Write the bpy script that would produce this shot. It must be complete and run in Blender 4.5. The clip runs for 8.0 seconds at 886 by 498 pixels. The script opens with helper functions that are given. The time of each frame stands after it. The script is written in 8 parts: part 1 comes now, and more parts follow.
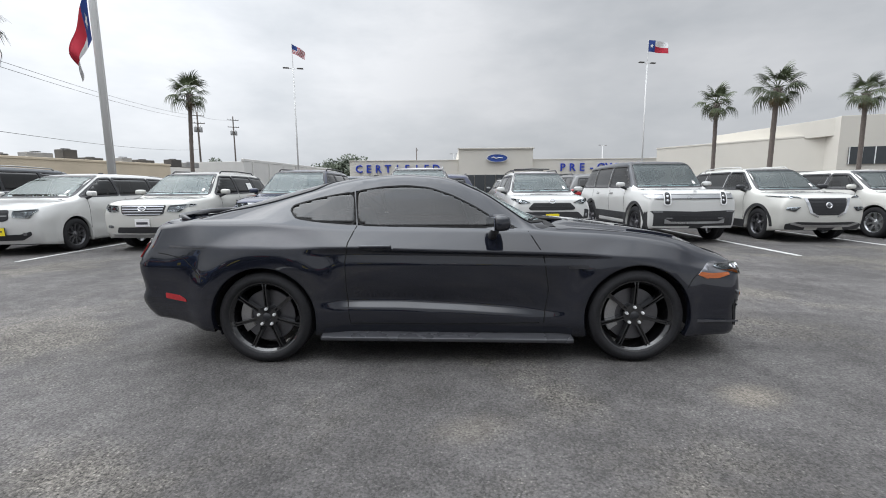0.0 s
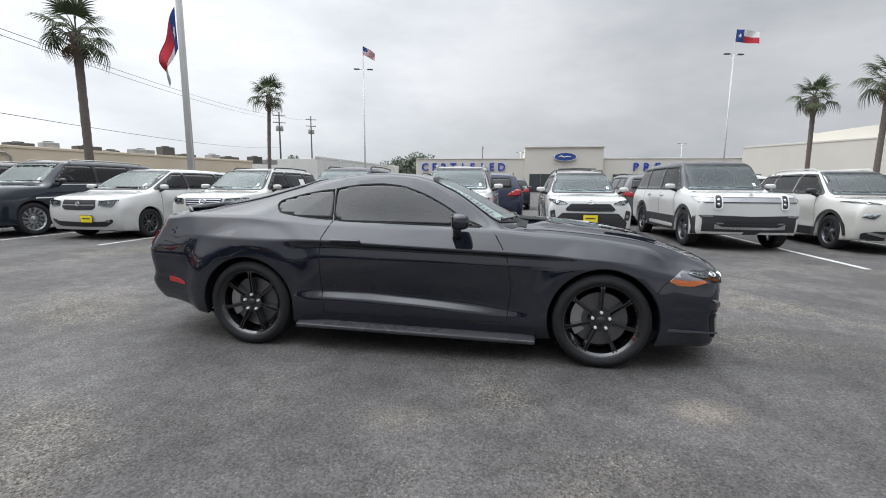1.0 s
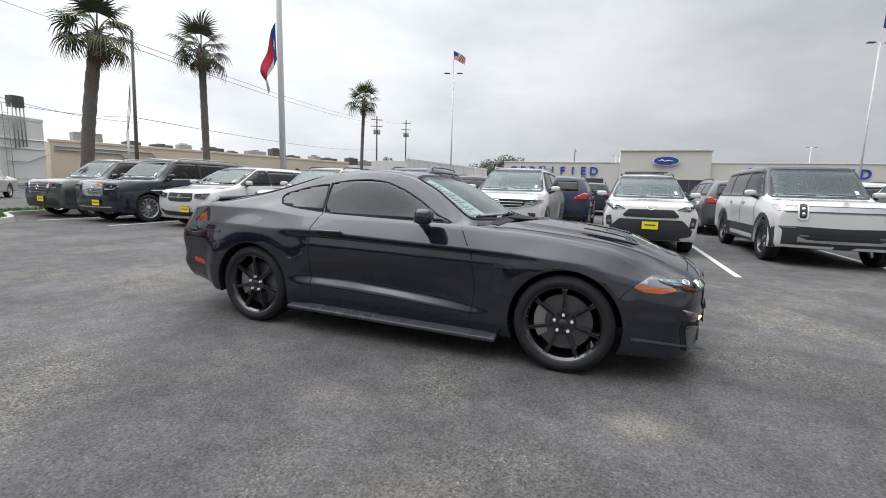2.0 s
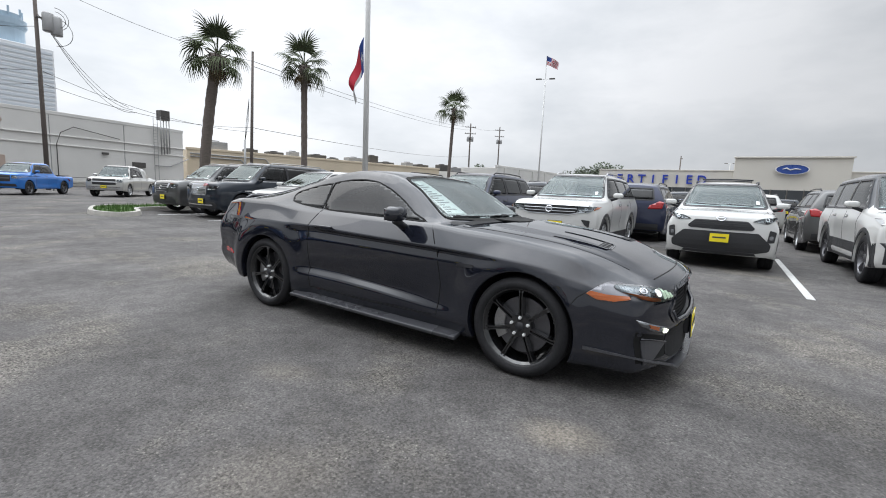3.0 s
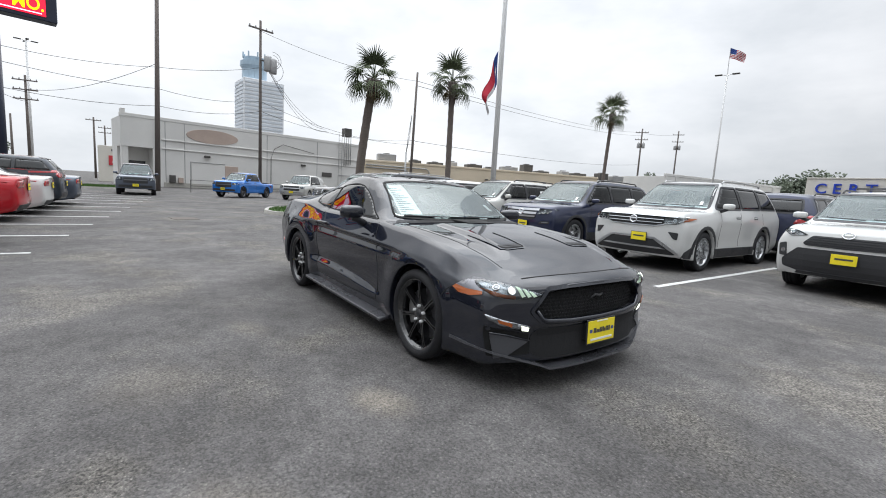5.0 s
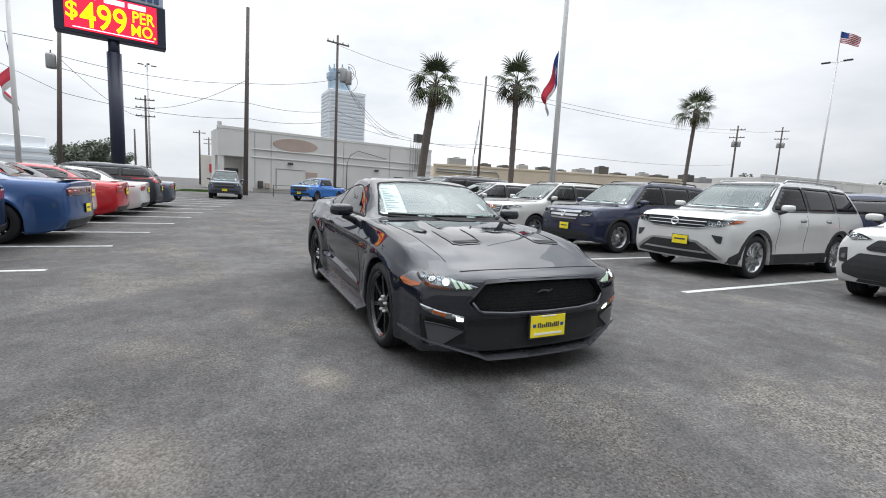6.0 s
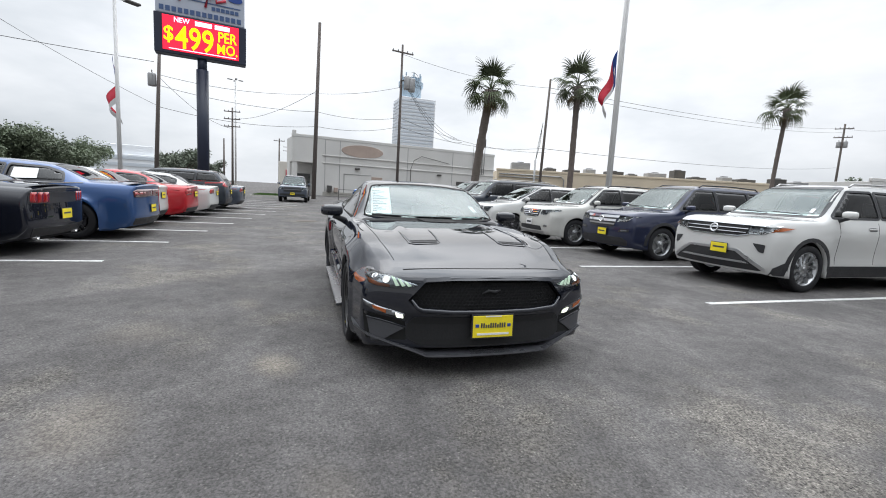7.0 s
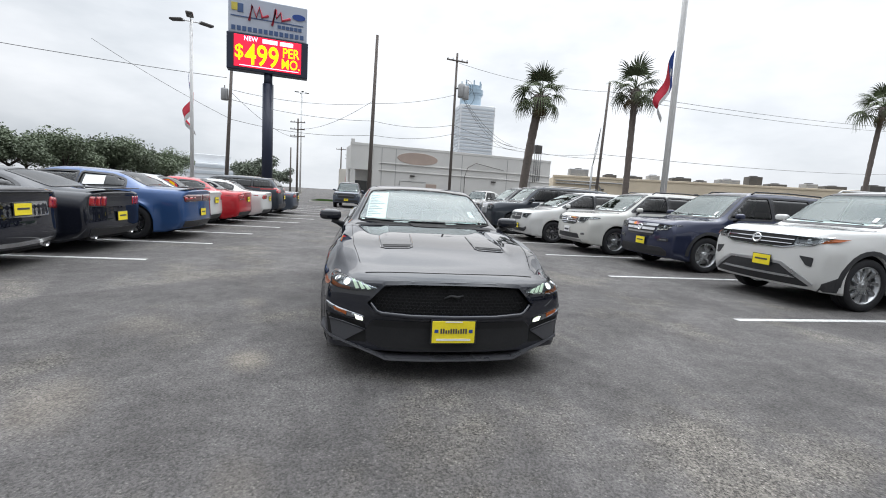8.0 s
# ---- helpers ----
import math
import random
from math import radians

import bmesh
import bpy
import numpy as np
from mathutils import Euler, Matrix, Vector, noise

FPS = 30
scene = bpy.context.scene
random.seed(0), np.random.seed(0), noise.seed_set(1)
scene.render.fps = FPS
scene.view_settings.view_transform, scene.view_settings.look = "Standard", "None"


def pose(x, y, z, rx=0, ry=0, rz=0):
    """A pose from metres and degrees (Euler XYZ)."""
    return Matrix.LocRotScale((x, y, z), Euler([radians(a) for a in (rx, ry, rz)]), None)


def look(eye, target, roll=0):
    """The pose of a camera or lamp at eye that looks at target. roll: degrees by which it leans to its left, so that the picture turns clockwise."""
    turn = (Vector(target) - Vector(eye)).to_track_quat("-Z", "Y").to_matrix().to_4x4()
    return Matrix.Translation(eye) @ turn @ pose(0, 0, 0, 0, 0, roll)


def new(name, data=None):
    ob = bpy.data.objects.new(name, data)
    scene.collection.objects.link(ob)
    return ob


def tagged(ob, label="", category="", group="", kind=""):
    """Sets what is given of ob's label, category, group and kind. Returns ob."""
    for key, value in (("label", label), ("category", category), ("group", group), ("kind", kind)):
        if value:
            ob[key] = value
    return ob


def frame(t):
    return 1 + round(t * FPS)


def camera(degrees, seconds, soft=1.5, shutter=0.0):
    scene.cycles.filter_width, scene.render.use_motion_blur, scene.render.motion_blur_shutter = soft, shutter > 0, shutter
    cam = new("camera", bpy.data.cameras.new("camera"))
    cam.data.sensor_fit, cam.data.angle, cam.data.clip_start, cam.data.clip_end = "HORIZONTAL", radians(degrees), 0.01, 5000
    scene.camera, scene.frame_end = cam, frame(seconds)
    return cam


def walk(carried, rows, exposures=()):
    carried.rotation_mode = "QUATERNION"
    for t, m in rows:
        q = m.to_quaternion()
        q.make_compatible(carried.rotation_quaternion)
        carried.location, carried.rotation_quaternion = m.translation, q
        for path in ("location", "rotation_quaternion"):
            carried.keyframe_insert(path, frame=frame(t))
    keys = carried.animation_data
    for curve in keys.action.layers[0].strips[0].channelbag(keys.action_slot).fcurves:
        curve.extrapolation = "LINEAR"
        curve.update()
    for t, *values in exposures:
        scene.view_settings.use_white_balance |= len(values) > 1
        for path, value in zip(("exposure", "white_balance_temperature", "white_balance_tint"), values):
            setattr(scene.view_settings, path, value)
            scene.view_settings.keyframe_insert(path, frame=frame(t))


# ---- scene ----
cam = camera(90.5, 8.0, 1.0)
PATH = [
    (0, (0.001, -0.045, 1.283), (-0.311, 1.912, 1.008), -0.5),
    (0.5, (0.32, -0.018, 1.284), (-0.117, 1.913, 1.007), -0.1),
    (1, (0.734, 0.032, 1.286), (0.135, 1.919, 1.004), 0.4),
    (1.5, (1.142, 0.155, 1.255), (0.365, 1.976, 0.972), 1.0),
    (1.7, (1.327, 0.19, 1.261), (0.476, 1.978, 0.978), 1.2),
    (2.8, (2.216, 0.648, 1.214), (0.976, 2.195, 0.956), 2.6),
    (3, (2.379, 0.724, 1.231), (1.08, 2.222, 0.97), 2.6),
    (3.5, (2.768, 0.959, 1.244), (1.328, 2.322, 0.982), 2.7),
    (4, (3.103, 1.253, 1.243), (1.538, 2.47, 0.981), 2.8),
    (4.5, (3.462, 1.561, 1.252), (1.795, 2.636, 0.998), 3.2),
    (4.7, (3.615, 1.67, 1.269), (1.916, 2.694, 1.013), 3.3),
    (5.8, (4.255, 2.455, 1.271), (2.397, 3.147, 1.012), 3.2),
    (6, (4.341, 2.593, 1.274), (2.461, 3.226, 1.014), 3.1),
    (6.5, (4.49, 3.001, 1.282), (2.565, 3.481, 1.022), 3.2),
    (7, (4.635, 3.389, 1.292), (2.681, 3.729, 1.037), 3.3),
    (7.5, (4.705, 3.738, 1.289), (2.73, 3.938, 1.043), 3.4),
    (8, (4.702, 4.056, 1.315), (2.718, 4.136, 1.075), 3.5),
]
walk(cam, [(t, look(eye, target, roll)) for t, eye, target, roll in PATH], [(0, 0.14), (8, 0.17)])

# ---------------------------------------------------------------- sky, sun
SUN_AZ, SUN_EL = radians(172), radians(42)

world = bpy.data.worlds.new("overcast_sky")
scene.world = world
world.use_nodes = True
wn, wl = world.node_tree.nodes, world.node_tree.links
wn.clear()
w_out = wn.new("ShaderNodeOutputWorld")
w_bg = wn.new("ShaderNodeBackground")
w_sky = wn.new("ShaderNodeTexSky")
w_sky.sky_type, w_sky.sun_disc = "NISHITA", False
w_sky.sun_elevation, w_sky.sun_rotation = SUN_EL, math.pi / 2 - SUN_AZ
w_sky.air_density, w_sky.dust_density = 1.0, 3.0
w_co = wn.new("ShaderNodeTexCoord")
w_map = wn.new("ShaderNodeMapping")
w_map.inputs["Scale"].default_value = (1.0, 1.0, 2.6)
w_noise = wn.new("ShaderNodeTexNoise")
w_noise.inputs["Scale"].default_value, w_noise.inputs["Detail"].default_value = 1.7, 6.0
w_noise.inputs["Roughness"].default_value = 0.55
w_ramp = wn.new("ShaderNodeValToRGB")
w_ramp.color_ramp.elements[0].position, w_ramp.color_ramp.elements[0].color = 0.33, (4.9, 5.3, 5.75, 1)
w_ramp.color_ramp.elements[1].position, w_ramp.color_ramp.elements[1].color = 0.68, (8.3, 8.5, 8.85, 1)
w_dot = wn.new("ShaderNodeVectorMath")
w_dot.operation = "DOT_PRODUCT"
w_dot.inputs[1].default_value = (math.cos(SUN_AZ) * math.cos(SUN_EL), math.sin(SUN_AZ) * math.cos(SUN_EL), math.sin(SUN_EL))
w_glow = wn.new("ShaderNodeMapRange")
w_glow.interpolation_type = "SMOOTHSTEP"
w_glow.inputs["From Min"].default_value, w_glow.inputs["From Max"].default_value = 0.08, 0.95
w_glow.inputs["To Min"].default_value, w_glow.inputs["To Max"].default_value = 0.70, 1.34
w_mul = wn.new("ShaderNodeVectorMath")
w_mul.operation = "SCALE"
w_mix = wn.new("ShaderNodeMix")
w_mix.data_type = "RGBA"
w_mix.inputs[0].default_value = 0.96
wl.new(w_co.outputs["Generated"], w_map.inputs["Vector"])
wl.new(w_map.outputs[0], w_noise.inputs["Vector"])
wl.new(w_noise.outputs["Fac"], w_ramp.inputs[0])
wl.new(w_co.outputs["Generated"], w_dot.inputs[0])
wl.new(w_dot.outputs["Value"], w_glow.inputs["Value"])
wl.new(w_ramp.outputs[0], w_mul.inputs[0])
# an overcast sky is brighter overhead than at the horizon
w_sep = wn.new("ShaderNodeSeparateXYZ")
w_zen = wn.new("ShaderNodeMapRange")
w_zen.interpolation_type = "SMOOTHSTEP"
w_zen.inputs["From Min"].default_value, w_zen.inputs["From Max"].default_value = 0.42, 1.0
w_zen.inputs["To Min"].default_value, w_zen.inputs["To Max"].default_value = 1.0, 4.6
w_both = wn.new("ShaderNodeMath")
w_both.operation = "MULTIPLY"
wl.new(w_co.outputs["Generated"], w_sep.inputs[0])
wl.new(w_sep.outputs["Z"], w_zen.inputs["Value"])
wl.new(w_zen.outputs[0], w_both.inputs[0])
wl.new(w_glow.outputs[0], w_both.inputs[1])
wl.new(w_both.outputs[0], w_mul.inputs["Scale"])
wl.new(w_sky.outputs[0], w_mix.inputs[6])
wl.new(w_mul.outputs[0], w_mix.inputs[7])
wl.new(w_mix.outputs[2], w_bg.inputs["Color"])
w_bg.inputs["Strength"].default_value = 0.1
wl.new(w_bg.outputs[0], w_out.inputs["Surface"])

sun = new("sun", bpy.data.lights.new("sun", "SUN"))
sun.data.energy, sun.data.angle, sun.data.color = 0.55, radians(60), (1.0, 0.985, 0.955)
sun.matrix_world = look((0, 0, 30), (-math.cos(SUN_AZ) * math.cos(SUN_EL), -math.sin(SUN_AZ) * math.cos(SUN_EL), 30 - math.sin(SUN_EL)))


# ---------------------------------------------------------------- materials
def material(name):
    m = bpy.data.materials.new(name)
    m.use_nodes = True
    return m, m.node_tree.nodes, m.node_tree.links, m.node_tree.nodes["Principled BSDF"]


def surface(name, color, rough=0.6, metal=0.0, vary=0.25, scale=3.0, fine=60.0, bump=0.15, coat=0.0, spec=0.5, rand=0.0, stretch=(1, 1, 1)):
    """A procedural surface: base colour with coarse and fine variation, uneven gloss and fine relief."""
    m, n, l, b = material(name)
    co = n.new("ShaderNodeTexCoord")
    mp = n.new("ShaderNodeMapping")
    mp.inputs["Scale"].default_value = stretch
    l.new(co.outputs["Object"], mp.inputs["Vector"])
    big, small = n.new("ShaderNodeTexNoise"), n.new("ShaderNodeTexNoise")
    big.inputs["Scale"].default_value, big.inputs["Detail"].default_value = scale, 5
    small.inputs["Scale"].default_value, small.inputs["Detail"].default_value = fine, 3
    l.new(mp.outputs[0], big.inputs["Vector"])
    l.new(mp.outputs[0], small.inputs["Vector"])
    add = n.new("ShaderNodeMath")
    add.operation = "ADD"
    l.new(big.outputs["Fac"], add.inputs[0])
    l.new(small.outputs["Fac"], add.inputs[1])
    rng = n.new("ShaderNodeMapRange")
    rng.inputs["From Min"].default_value, rng.inputs["From Max"].default_value = 0.6, 1.4
    rng.inputs["To Min"].default_value, rng.inputs["To Max"].default_value = 1 - vary, 1 + vary
    l.new(add.outputs[0], rng.inputs["Value"])
    val = rng.outputs[0]
    if rand:
        info = n.new("ShaderNodeObjectInfo")
        r2 = n.new("ShaderNodeMapRange")
        r2.inputs["To Min"].default_value, r2.inputs["To Max"].default_value = 1 - rand, 1 + rand
        l.new(info.outputs["Random"], r2.inputs["Value"])
        mu = n.new("ShaderNodeMath")
        mu.operation = "MULTIPLY"
        l.new(val, mu.inputs[0])
        l.new(r2.outputs[0], mu.inputs[1])
        val = mu.outputs[0]
    sc = n.new("ShaderNodeVectorMath")
    sc.operation = "SCALE"
    sc.inputs[0].default_value = color
    l.new(val, sc.inputs["Scale"])
    l.new(sc.outputs[0], b.inputs["Base Color"])
    rr = n.new("ShaderNodeMapRange")
    rr.inputs["From Min"].default_value, rr.inputs["From Max"].default_value = 0.3, 0.7
    rr.inputs["To Min"].default_value, rr.inputs["To Max"].default_value = rough * 0.85, min(1, rough * 1.15)
    l.new(big.outputs["Fac"], rr.inputs["Value"])
    l.new(rr.outputs[0], b.inputs["Roughness"])
    b.inputs["Metallic"].default_value = metal
    b.inputs["Specular IOR Level"].default_value = spec
    b.inputs["Coat Weight"].default_value = coat
    b.inputs["Coat Roughness"].default_value = 0.03
    if bump:
        bp = n.new("ShaderNodeBump")
        bp.inputs["Strength"].default_value, bp.inputs["Distance"].default_value = bump, 0.01
        l.new(small.outputs["Fac"], bp.inputs["Height"])
        l.new(bp.outputs[0], b.inputs["Normal"])
    return m


def paint(name, color, metal=0.0, rough=0.35, spec=0.12, ior=1.5, coat=1.0):
    """Car paint under clear coat, with a faint film of dust."""
    m = surface(name, color, rough, metal, vary=0.05, scale=1.5, fine=220, bump=0.0, coat=coat, spec=spec)
    b = m.node_tree.nodes["Principled BSDF"]
    b.inputs["Coat IOR"].default_value, b.inputs["Coat Roughness"].default_value = ior, 0.012
    return m


def glass(name, tint, gloss=1.0, ior=1.52, sheen=(1.0, 1.0, 1.0)):
    """A tinted sheet of glass: see-through, with the mirror of its surface."""
    m, n, l, b = material(name)
    n.remove(b)
    out = n["Material Output"]
    tr, gl, mx, fr = n.new("ShaderNodeBsdfTransparent"), n.new("ShaderNodeBsdfGlossy"), n.new("ShaderNodeMixShader"), n.new("ShaderNodeFresnel")
    tr.inputs["Color"].default_value = (*tint, 1)
    gl.inputs["Roughness"].default_value = 0.01
    gl.inputs["Color"].default_value = (*[gloss * k for k in sheen], 1)
    fr.inputs["IOR"].default_value = ior
    l.new(fr.outputs[0], mx.inputs[0])
    l.new(tr.outputs[0], mx.inputs[1])
    l.new(gl.outputs[0], mx.inputs[2])
    l.new(mx.outputs[0], out.inputs["Surface"])
    return m


def glow(name, color, strength):
    m, n, l, b = material(name)
    b.inputs["Base Color"].default_value = (*color, 1)
    b.inputs["Emission Color"].default_value = (*color, 1)
    b.inputs["Emission Strength"].default_value = strength
    b.inputs["Roughness"].default_value = 0.4
    return m


BLACK_PAINT = paint("black_paint", (0.0105, 0.0120, 0.0185), 0.0, 0.5, 0.0, 1.70, 0.95)
WHITE_PAINT = paint("white_paint", (0.58, 0.58, 0.565))
PEARL_PAINT = paint("pearl_paint", (0.56, 0.555, 0.52))
NAVY_PAINT = paint("navy_paint", (0.023, 0.029, 0.062), 0.3)
DARK_PAINT = paint("dark_paint", (0.016, 0.022, 0.032), 0.2)
GREY_PAINT = paint("grey_paint", (0.10, 0.10, 0.10), 0.5)
BLUE_PAINT = paint("blue_paint", (0.028, 0.075, 0.20), 0.3)
BRIGHT_BLUE = paint("bright_blue_paint", (0.02, 0.16, 0.52), 0.2)
RED_PAINT = paint("red_paint", (0.42, 0.012, 0.02), 0.1)
SILVER_PAINT = paint("silver_paint", (0.52, 0.52, 0.50), 0.6)
SLATE_PAINT = paint("slate_paint", (0.085, 0.10, 0.13), 0.4)
RUBBER = surface("tyre_rubber", (0.019, 0.019, 0.021), 0.7, spec=0.3, vary=0.3, scale=12, bump=0.3)
SEAM = surface("seam_shadow", (0.004, 0.004, 0.004), 0.9, vary=0.1, bump=0)
TRIM = surface("black_trim", (0.022, 0.0225, 0.026), 0.4, vary=0.2, bump=0.1)
CLADDING = surface("grained_black_plastic", (0.026, 0.0265, 0.029), 0.5, vary=0.2, fine=150, bump=0.3)
LINER = surface("wheel_liner", (0.013, 0.013, 0.014), 0.95, vary=0.2)
BLACK_RIM = surface("gloss_black_alloy", (0.010, 0.010, 0.011), 0.16, vary=0.15, bump=0.0, coat=1.0)
SILVER_RIM = surface("silver_alloy", (0.52, 0.53, 0.54), 0.3, 0.9, vary=0.1, bump=0.0)
GREY_RIM = surface("grey_alloy", (0.16, 0.16, 0.17), 0.32, 0.8, vary=0.1, bump=0.0)
STEEL = surface("worn_steel", (0.45, 0.45, 0.45), 0.38, 0.95, vary=0.2, fine=90, bump=0.1)
CHROME = surface("chrome", (0.75, 0.76, 0.78), 0.1, 1.0, vary=0.05, bump=0.0)
INTERIOR = surface("dark_upholstery", (0.030, 0.030, 0.032), 0.8, vary=0.25, scale=8, bump=0.2)
PALE_INTERIOR = surface("grey_upholstery", (0.12, 0.115, 0.11), 0.8, vary=0.2, scale=8, bump=0.2)
CLEAR_GLASS = glass("windscreen_glass", (0.40, 0.48, 0.46), 0.92, 1.72, (0.88, 0.97, 0.97))
SIDE_GLASS = glass("side_glass", (0.22, 0.25, 0.25), 0.8)
DARK_GLASS = glass("privacy_glass", (0.07, 0.08, 0.085))
TINT_GLASS = glass("dark_tint_glass", (0.09, 0.105, 0.125), 0.85, 1.62)
FRONT_GLASS = glass("clean_windscreen_glass", (0.76, 0.86, 0.85), 0.92, 2.0, (0.90, 0.98, 0.98))
LENS = glass("lamp_lens", (0.82, 0.85, 0.86), 0.4)
LAMP_BOWL = surface("lamp_bowl", (0.30, 0.31, 0.32), 0.22, 0.9, vary=0.35, scale=25, bump=0.2)
LAMP_DARK = surface("lamp_dark_bezel", (0.03, 0.03, 0.032), 0.3, vary=0.2)
LAMP_ON = glow("daytime_lamp", (0.78, 0.95, 0.76), 0.42)
FOG_ON = glow("fog_lamp_lit", (0.95, 1.0, 0.82), 1.6)
AMBER = surface("amber_lens", (0.36, 0.085, 0.015), 0.2, vary=0.1, scale=30, bump=0.1, coat=0.5)
RED_LENS = surface("red_lens", (0.38, 0.010, 0.014), 0.16, vary=0.2, scale=30, bump=0.1, coat=1.0)
DARK_RED_LENS = surface("dark_red_lens", (0.10, 0.006, 0.010), 0.16, vary=0.2, scale=30, bump=0.1, coat=1.0)
YELLOW = surface("yellow_plate_card", (0.86, 0.70, 0.02), 0.5, vary=0.08, bump=0.05)
WHITE_CARD = surface("white_paper", (0.82, 0.82, 0.80), 0.6, vary=0.04, bump=0.05)
INK = surface("dark_ink", (0.05, 0.05, 0.06), 0.6, vary=0.1, bump=0)
BADGE_BLUE = surface("blue_enamel", (0.012, 0.055, 0.28), 0.3, vary=0.1, bump=0, coat=0.5)
BADGE_WHITE = surface("white_enamel", (0.80, 0.80, 0.80), 0.4, vary=0.05, bump=0)


# ---------------------------------------------------------------- building helpers
def thing(name, label, category, m=None, group="", kind=""):
    ob = new(name)
    ob.empty_display_size = 0.2
    if m is not None:
        ob.matrix_world = m
    return tagged(ob, label, category, group, kind)


def mesh_of(bm, name, mat, smooth=True):
    me = bpy.data.meshes.new(name)
    for f in bm.faces:
        f.smooth = smooth
    bm.to_mesh(me)
    bm.free()
    for one in (mat if isinstance(mat, (list, tuple)) else [mat]):
        me.materials.append(one)
    return me


def part(name, bm, mat, parent=None, label="", smooth=False, m=None):
    ob = new(name, mesh_of(bm, name, mat, smooth))
    if parent is not None:
        ob.parent = parent
    if m is not None:
        ob.matrix_local = m
    return tagged(ob, label)


def share(name, mesh, parent, m):
    ob = new(name, mesh)
    ob.parent = parent
    ob.matrix_local = m
    return ob


def box(sx, sy, sz, at=(0, 0, 0), bevel=0.0, seg=2, bm=None, rot=None):
    """A box centred at a point, with rounded edges."""
    own = bmesh.new()
    bmesh.ops.create_cube(own, size=1.0)
    bmesh.ops.scale(own, vec=(sx, sy, sz), verts=own.verts)
    if bevel:
        bmesh.ops.bevel(own, geom=own.edges[:] + own.verts[:], offset=bevel, segments=seg, affect="EDGES", profile=0.5)
    if rot is not None:
        bmesh.ops.transform(own, matrix=rot.to_4x4() if hasattr(rot, "to_4x4") else rot, verts=own.verts)
    bmesh.ops.translate(own, vec=at, verts=own.verts)
    return join(bm, own)


def join(bm, own):
    if bm is None:
        return own
    me = bpy.data.meshes.new("tmp")
    own.to_mesh(me)
    own.free()
    bm.from_mesh(me)
    bpy.data.meshes.remove(me)
    return bm


def lathe(profile, n=32, axis="y", bm=None):
    """Turn a profile of (radius, along) pairs about an axis."""
    own = bmesh.new()
    rings = []
    for r, a in profile:
        ring = []
        for i in range(n):
            t = 2 * math.pi * i / n
            c, s = r * math.cos(t), r * math.sin(t)
            ring.append(own.verts.new((c, a, s) if axis == "y" else (c, s, a)))
        rings.append(ring)
    for p, q in zip(rings, rings[1:]):
        for i in range(n):
            j = (i + 1) % n
            own.faces.new((p[i], p[j], q[j], q[i]))
    bmesh.ops.recalc_face_normals(own, faces=own.faces)
    return join(bm, own)


def tube(points, radii, n=8, bm=None, caps=True):
    """A tapered round bar along points."""
    own = bmesh.new()
    pts = [Vector(p) for p in points]
    rings = []
    for i, p in enumerate(pts):
        d = (pts[min(i + 1, len(pts) - 1)] - pts[max(i - 1, 0)]).normalized()
        a = d.cross(Vector((0, 0, 1)) if abs(d.z) < 0.9 else Vector((1, 0, 0))).normalized()
        b = d.cross(a)
        r = radii[i] if isinstance(radii, (list, tuple)) else radii
        rings.append([own.verts.new(p + r * (math.cos(2 * math.pi * k / n) * a + math.sin(2 * math.pi * k / n) * b)) for k in range(n)])
    for p, q in zip(rings, rings[1:]):
        for k in range(n):
            own.faces.new((p[k], p[(k + 1) % n], q[(k + 1) % n], q[k]))
    if caps:
        own.faces.new(rings[0])
        own.faces.new(rings[-1])
    bmesh.ops.recalc_face_normals(own, faces=own.faces)
    return join(bm, own)


def smoothstep(a, b, x):
    t = min(1.0, max(0.0, (x - a) / (b - a)))
    return t * t * (3 - 2 * t)


def curve(knots):
    """A smooth line through (x, value) knots that never overshoots."""
    k = sorted(knots)
    xs, ys = [a for a, _ in k], [b for _, b in k]
    n = len(xs)
    if n == 1:
        return lambda x: ys[0]
    d = [(ys[i + 1] - ys[i]) / (xs[i + 1] - xs[i]) for i in range(n - 1)]
    m = [d[0]] + [0 if d[i - 1] * d[i] <= 0 else 2 * d[i - 1] * d[i] / (d[i - 1] + d[i]) for i in range(1, n - 1)] + [d[-1]]

    def f(x):
        if x <= xs[0]:
            return ys[0]
        if x >= xs[-1]:
            return ys[-1]
        i = max(j for j in range(n - 1) if xs[j] <= x)
        h = xs[i + 1] - xs[i]
        t = (x - xs[i]) / h
        return (ys[i] * (2 * t ** 3 - 3 * t * t + 1) + h * m[i] * (t ** 3 - 2 * t * t + t)
                + ys[i + 1] * (3 * t * t - 2 * t ** 3) + h * m[i + 1] * (t ** 3 - t * t))
    return f


def rounded(poly, r, n=4):
    """The polygon with its corners rounded."""
    out = []
    k = len(poly)
    for i in range(k):
        p, a, b = Vector(poly[i]), Vector(poly[i - 1]), Vector(poly[(i + 1) % k])
        ra = min(r, (a - p).length * 0.45)
        rb = min(r, (b - p).length * 0.45)
        s, e = p + (a - p).normalized() * ra, p + (b - p).normalized() * rb
        for j in range(n + 1):
            t = j / n
            out.append(tuple((1 - t) ** 2 * s + 2 * t * (1 - t) * p + t * t * e))
    return out


def inside(poly, x, y):
    hit = False
    for i in range(len(poly)):
        (x1, y1), (x2, y2) = poly[i - 1], poly[i]
        if (y1 > y) != (y2 > y) and x < (x2 - x1) * (y - y1) / (y2 - y1) + x1:
            hit = not hit
    return hit


